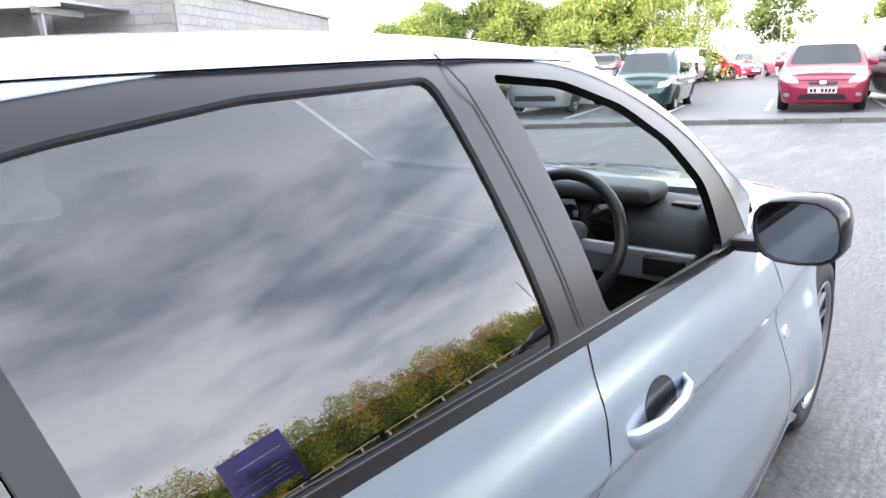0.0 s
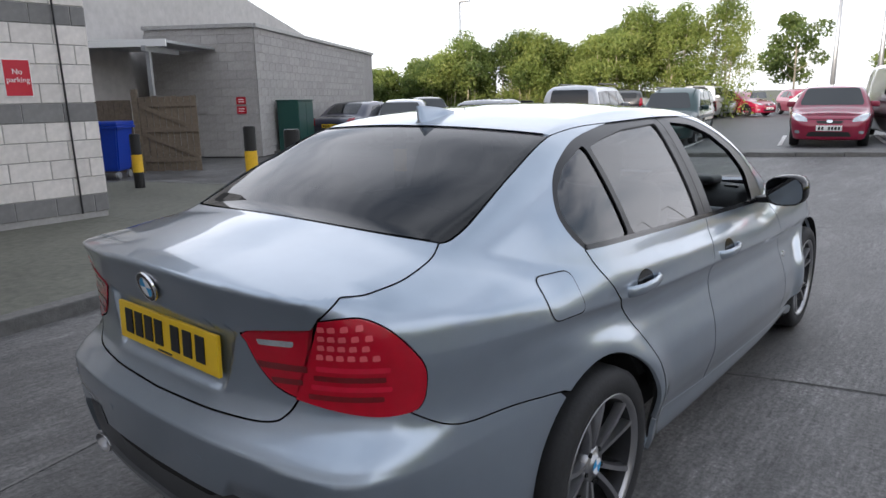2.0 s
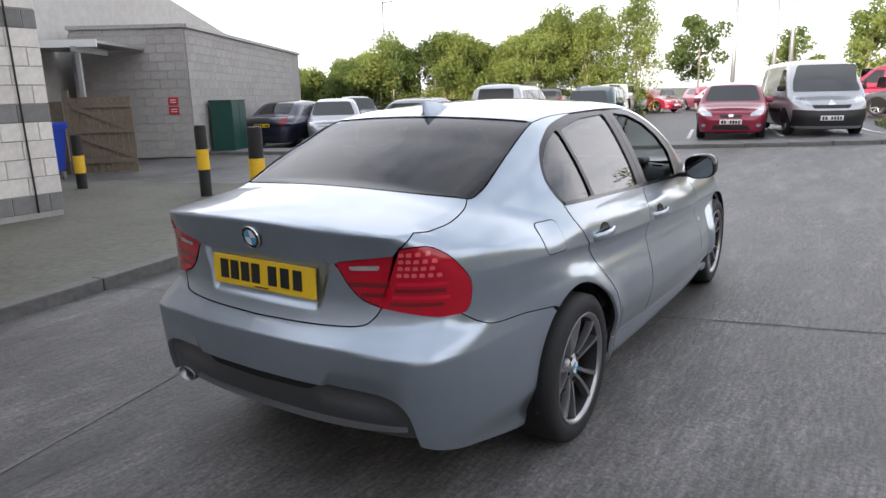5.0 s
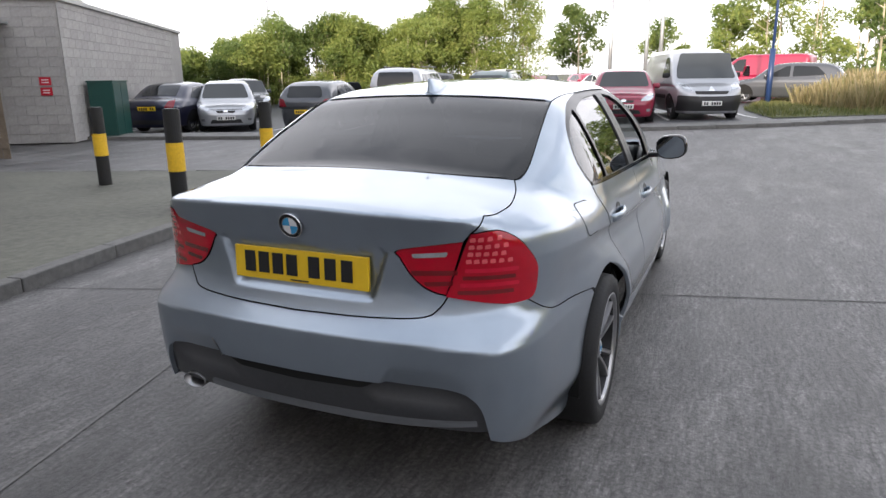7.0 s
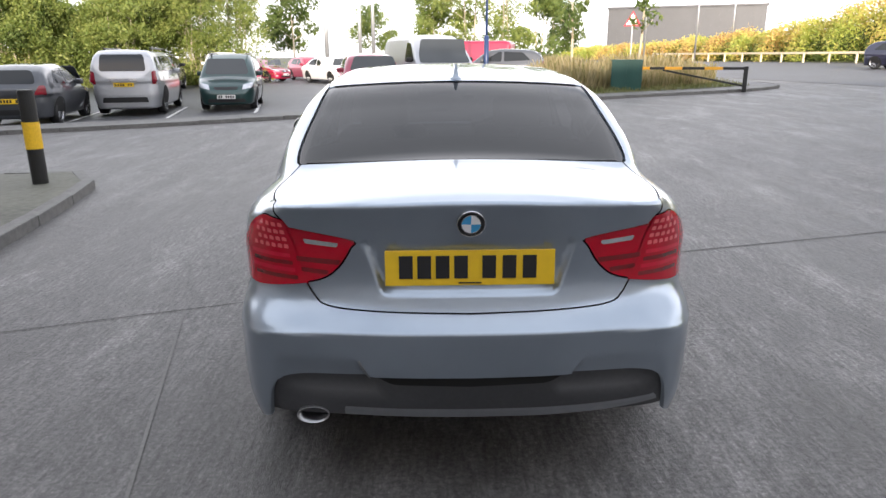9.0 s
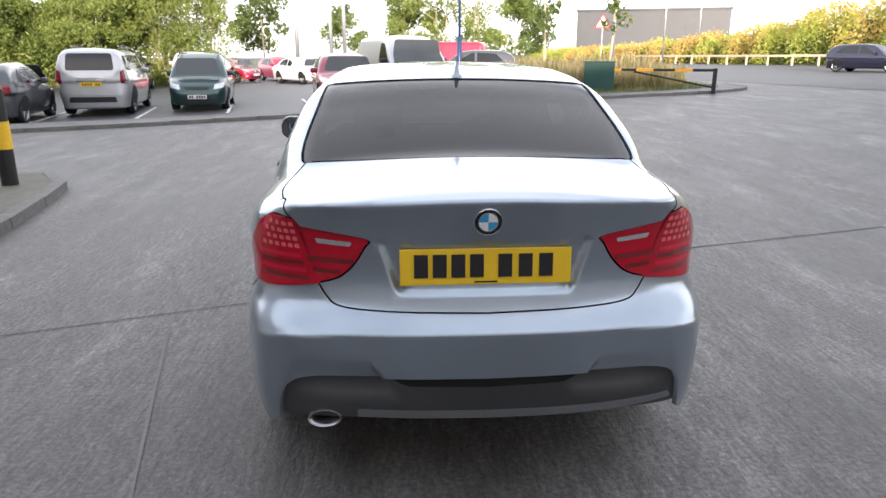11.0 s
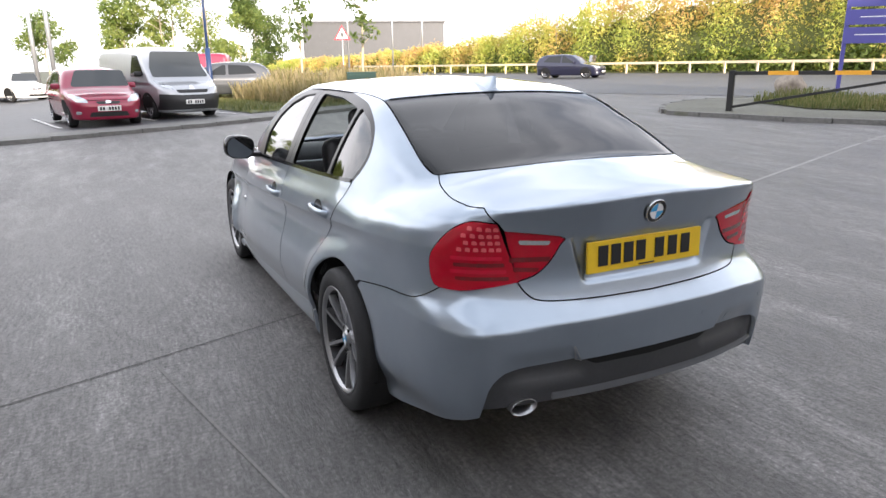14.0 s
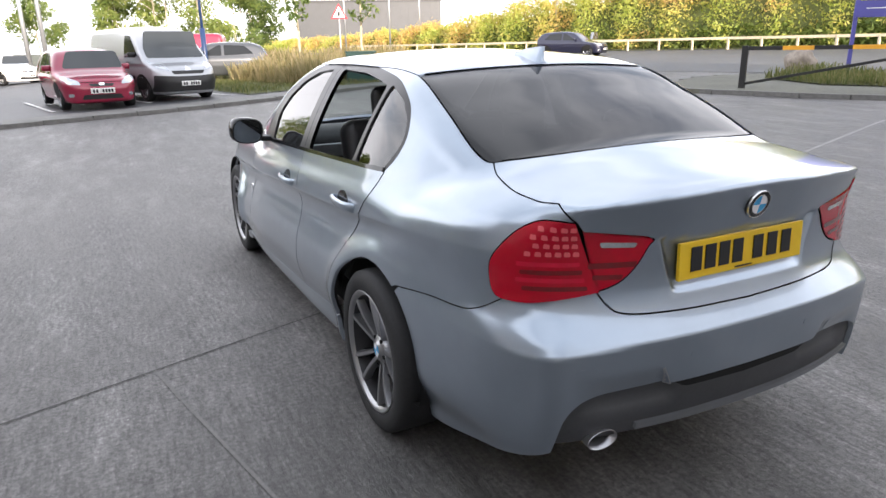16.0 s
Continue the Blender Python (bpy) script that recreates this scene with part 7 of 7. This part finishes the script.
column(2.35, 24.8, 8.4, 0.06, M["pole_blue"], "tall pole with a blue painted base", shroud=2.1)
for x, y, h in ((-7.6, 48.0, 8.2), (-5.3, 50.0, 8.6), (-4.3, 50.5, 10.5)):
    column(x, y, h, 0.17, M["steel"], "tall pale grey mast behind the car park")
for x, y, h in ((17.5, 52.0, 9.0), (24.0, 58.0, 9.0), (29.0, 62.0, 9.0), (-24.5, 30.0, 7.0), (33.0, 44.0, 9.0)):
    column(x, y, h, 0.085, M["steel"], "slim grey street lamp by the road", head=True)

# warning triangle on its post
t = thing("road_sign", "red-bordered warning triangle on a grey post", "road sign", on_ground(12.0, 37.0, heading(-0.35, -0.94) + 180))
bm = bmesh.new()
add_rod(bm, (0, 0.03, 0), (0, 0.03, 2.9), 0.035)
part("post", bm, M["steel"], t)
for sc, mm, dy in ((1.0, "sign_red", 0.0), (0.74, "sign_white", -0.006)):
    R = 0.58 * sc
    pts = [(R * math.sin(a), dy - 0.01, 2.95 + R * math.cos(a)) for a in (0, 2 * math.pi / 3, 4 * math.pi / 3)]
    pts += [(p[0], dy + 0.01, p[2]) for p in pts]
    mesh("panel", pts, [(0, 1, 2), (5, 4, 3), (0, 3, 4, 1), (1, 4, 5, 2), (2, 5, 3, 0)], M[mm], t, "", None, False)
mesh("panel_mark", [(-0.07, -0.03, 2.82), (0.07, -0.03, 2.82), (0.07, -0.03, 3.08), (-0.07, -0.03, 3.08)], [(0, 1, 2, 3)], M["ink"], t, "", None, False)

# blue board on two posts
t = thing("sign_board", "large blue and violet board on two posts", "sign", on_ground(20.4, 10.6, heading(0.74, 0.67)))
for x in (0.0, 2.2):
    box("post", (x, 0, 2.2), (0.12, 0.12, 4.4), M["sign_blue"], t, "", 0.01)
for z0, z1 in ((1.60, 2.10), (2.18, 2.65), (2.73, 4.4)):
    box("panel", (1.1, -0.08, (z0 + z1) / 2), (2.35, 0.05, z1 - z0), M["sign_blue"], t, "", 0.006)
for z, w in ((2.42, 1.3), (1.87, 1.5), (3.5, 1.6)):
    box("lettering_bar", (1.0, -0.109, z), (w, 0.004, 0.025), M["sign_white"], t)

# boulder
bm = bmesh.new()
bmesh.ops.create_icosphere(bm, subdivisions=4, radius=0.5)
for v in bm.verts:
    k = 1 + 0.22 * noise.noise(v.co * 2.2) + 0.1 * noise.noise(v.co * 6)
    v.co = Vector((v.co.x * 1.35, v.co.y * 0.9, v.co.z * 0.85)) * k
o = part("boulder", bm, M["rock"], None, "", True)
o.matrix_basis = on_ground(18.6, 11.0, 20, 0.28)
tagged(o, "pale weathered boulder on the island", "boulder")

# low timber rail along the far verge
RAIL = [(23.5, 68), (28.5, 48), (32.2, 37.5), (35.4, 28.5), (37.4, 20.0), (39.6, 6.0), (41.5, -8.0)]
rail = thing("fence", "low pale timber rail fence along the road", "fence")
rp = dense(RAIL, 2.4, False)
for a, b in zip(rp, rp[1:]):
    za, zb = ground_z(*a), ground_z(*b)
    bm = bmesh.new()
    add_box(bm, 0, 0, 0.35, 0.12, 0.12, 0.8)
    o = part("post", bm, M["pale_wood"], rail)
    o.matrix_basis = pose(a[0], a[1], za)
    bm = bmesh.new()
    m = Matrix.Translation(((a[0] + b[0]) / 2, (a[1] + b[1]) / 2, (za + zb) / 2 + 0.72)) @ (Vector((b[0] - a[0], b[1] - a[1], zb - za))).to_track_quat("X", "Z").to_matrix().to_4x4()
    add_box(bm, 0, 0, 0, math.dist(a, b) + 0.02, 0.07, 0.16, m)
    part("rail", bm, M["pale_wood"], rail)

# far warehouse
t = thing("warehouse", "long plain grey metal warehouse far beyond the road", "building", pose(38.0, 104.0, 1.3, 0, 0, -20))
box("body", (1.6, 0, 3.4), (21.8, 12, 7.0), M["cladding"], t)
for k in range(20):
    box("rib", (-9.0 + k * 1.1, -6.015, 3.4), (0.05, 0.03, 6.8), M["cladding"], t)
box("roof", (1.6, 0, 7.0), (22.2, 12.4, 0.25), M["cladding"], t)

# ---- loading corner: gate, bins, canopy ----
GATE = pose(-12.9, 4.05, -0.12, 0, 0, 46)
t = thing("timber_gate", "weathered vertical-board timber gate, standing ajar", "gate", GATE)
for k in range(9):
    box("board", (0.06 + k * 0.135, 0, 0.86), (0.125, 0.025, 1.6 + 0.02 * ((k * 7) % 3)), M["wood"], t, "", 0.003)
for z in (0.3, 0.95, 1.5):
    box("rail", (0.6, -0.03, z), (1.2, 0.035, 0.1), M["wood"], t, "", 0.003)
for z in (0.62, 1.22):
    bm = bmesh.new()
    add_box(bm, 0.6, -0.032, z, 1.25, 0.03, 0.09, Matrix.Translation((0.6, 0, z)) @ Matrix.Rotation(0.42, 4, "Y") @ Matrix.Translation((-0.6, 0, -z)))
    part("brace", bm, M["wood"], t)
box("gate_post", (-0.08, 0, 0.9), (0.12, 0.12, 1.85), M["wood"], t, "", 0.005)
t = thing("timber_fence", "weathered timber fence behind the bins", "fence", pose(-15.4, 2.6, -0.12, 0, 0, 30))
for k in range(20):
    box("board", (0.06 + k * 0.135, 0, 0.8), (0.125, 0.025, 1.6), M["wood"], t, "", 0.003)


def wheelie(x, y, rz, label):
    t = thing("waste_bin", label, "waste bin", pose(x, y, -0.1, 0, 0, rz), "blue bins")
    bm = bmesh.new()
    vs = add_box(bm, 0, 0, 0.62, 0.92, 0.72, 0.9)
    for v in vs:
        if v.co.z < 0.3:
            v.co.x *= 0.82
            v.co.y *= 0.78
    bmesh.ops.bevel(bm, geom=list(bm.edges), offset=0.03, segments=2, affect="EDGES")
    part("body", bm, M["bin_blue"], t)
    box("lid", (0, 0, 1.12), (0.98, 0.78, 0.09), M["bin_blue"], t, "", 0.03)
    box("rim", (0, 0, 1.05), (1.0, 0.8, 0.05), M["bin_blue"], t, "", 0.01)
    box("label", (0.05, -0.37, 0.86), (0.16, 0.012, 0.2), M["black"], t)
    for sx in (-1, 1):
        for sy in (-1, 1):
            v, fc = lathe([(0.0, -0.025), (0.08, -0.025), (0.08, 0.025), (0.0, 0.025)], 16)
            o = mesh("castor", v, fc, M["steel"], t, "", None, False)
            o.matrix_basis = pose(sx * 0.34, sy * 0.24, 0.08)


wheelie(-12.55, 3.05, 40, "large blue wheeled waste bin by the fence")
wheelie(-13.5, 2.2, 40, "large blue wheeled waste bin beside another")
# lean-to canopy
t = thing("canopy", "steel-framed lean-to canopy over the loading corner", "canopy", pose(-15.2, 4.9, 0, 0, 0, 35))
box("roof_sheet", (0, 0, 2.75), (3.6, 2.6, 0.06), M["steel"], t)
box("fascia", (0, -1.32, 2.72), (3.6, 0.05, 0.16), M["sign_white"], t)
for x in (-1.2, 1.3):
    box("beam", (x, -0.6, 2.6), (0.1, 1.6, 0.12), M["steel"], t)
    box("leg", (x, -1.2, 1.3), (0.09, 0.09, 2.6), M["steel"], t)

# red notice on the store's end wall and the no-parking board
t = thing("notice", "small red notice on the grey block wall", "sign", pose(S0.x + SW.x * 0.45 + 0.533 * 0.05, S0.y + SW.y * 0.45 - 0.846 * 0.05, 1.3, 0, 0, ang_w + 180))
for z in (-0.12, 0.12):
    box("panel", (0, 0, z), (0.26, 0.012, 0.19), M["sign_red"], t, "", 0.002)
    for k in (-0.03, 0.03):
        box("lettering_bar", (0, -0.008, z + k), (0.16, 0.004, 0.02), M["sign_white"], t)
t = thing("notice", "red no parking notice with white border on pale blocks", "sign", pose(-7.07, -0.20, 1.74, 0, 0, 90) @ Matrix.Diagonal((0.66, 1, 0.70, 1)))
box("border", (0, -0.004, 0), (0.44, 0.01, 0.60), M["sign_white"], t, "", 0.002)
box("panel", (0, -0.010, 0), (0.41, 0.008, 0.57), M["sign_red"], t, "", 0.002)
for txt, z in (("No", 0.06), ("parking", -0.07)):
    cu = bpy.data.curves.new("lettering", "FONT")
    cu.body, cu.size, cu.align_x, cu.extrude = txt, 0.125, "CENTER", 0.001
    cu.materials.append(M["sign_white"])
    o = new("lettering", cu)
    o.parent = t
    o.matrix_basis = pose(0, -0.016, z, 90, 0, 0)
# cable down the pale wall
bm = bmesh.new()
add_rod(bm, (-7.055, 0.30, 0.1), (-7.055, 0.24, 5.4), 0.012, 0.012, 6)
part("cable", bm, M["black"], near_wall)
bpy.data.objects["cable"].parent = None
tagged(bpy.data.objects["cable"], "thin black cable down the pale block wall", "cable")

# ---- the tall store behind, which keeps the sun off the yard ----
back = thing("wall_back", "tall grey retail store wall behind the yard", "building wall", pose(0, -11.0, 0), kind="structure")
box("body", (-12, -4, 4.3), (68, 8, 8.8), M["block_pale"], back)
box("coping", (-12, -4, 8.8), (68.4, 8.4, 0.25), M["coping"], back)
box("shutter", (2.0, 0.02, 1.9), (4.5, 0.06, 3.8), M["steel"], back)

# ---- blocks of the walls, as pieces ----
def pale_pick(r, z):
    return M["block_dark"] if r % 5 == 0 else M["block_pale"]


block_wall(near_wall, 3.4, 8.5, 0.1, 4.2, pale_pick)
block_wall(near_return, 0.0, 0.9, 0.1, 4.2, pale_pick)
block_wall(store2, 0.0, 3.0, 0.0, STORE_H, lambda r, z: M["block_grey"])
block_wall(store, 0.0, 11.5, 0.0, STORE_H, lambda r, z: M["block_grey"])
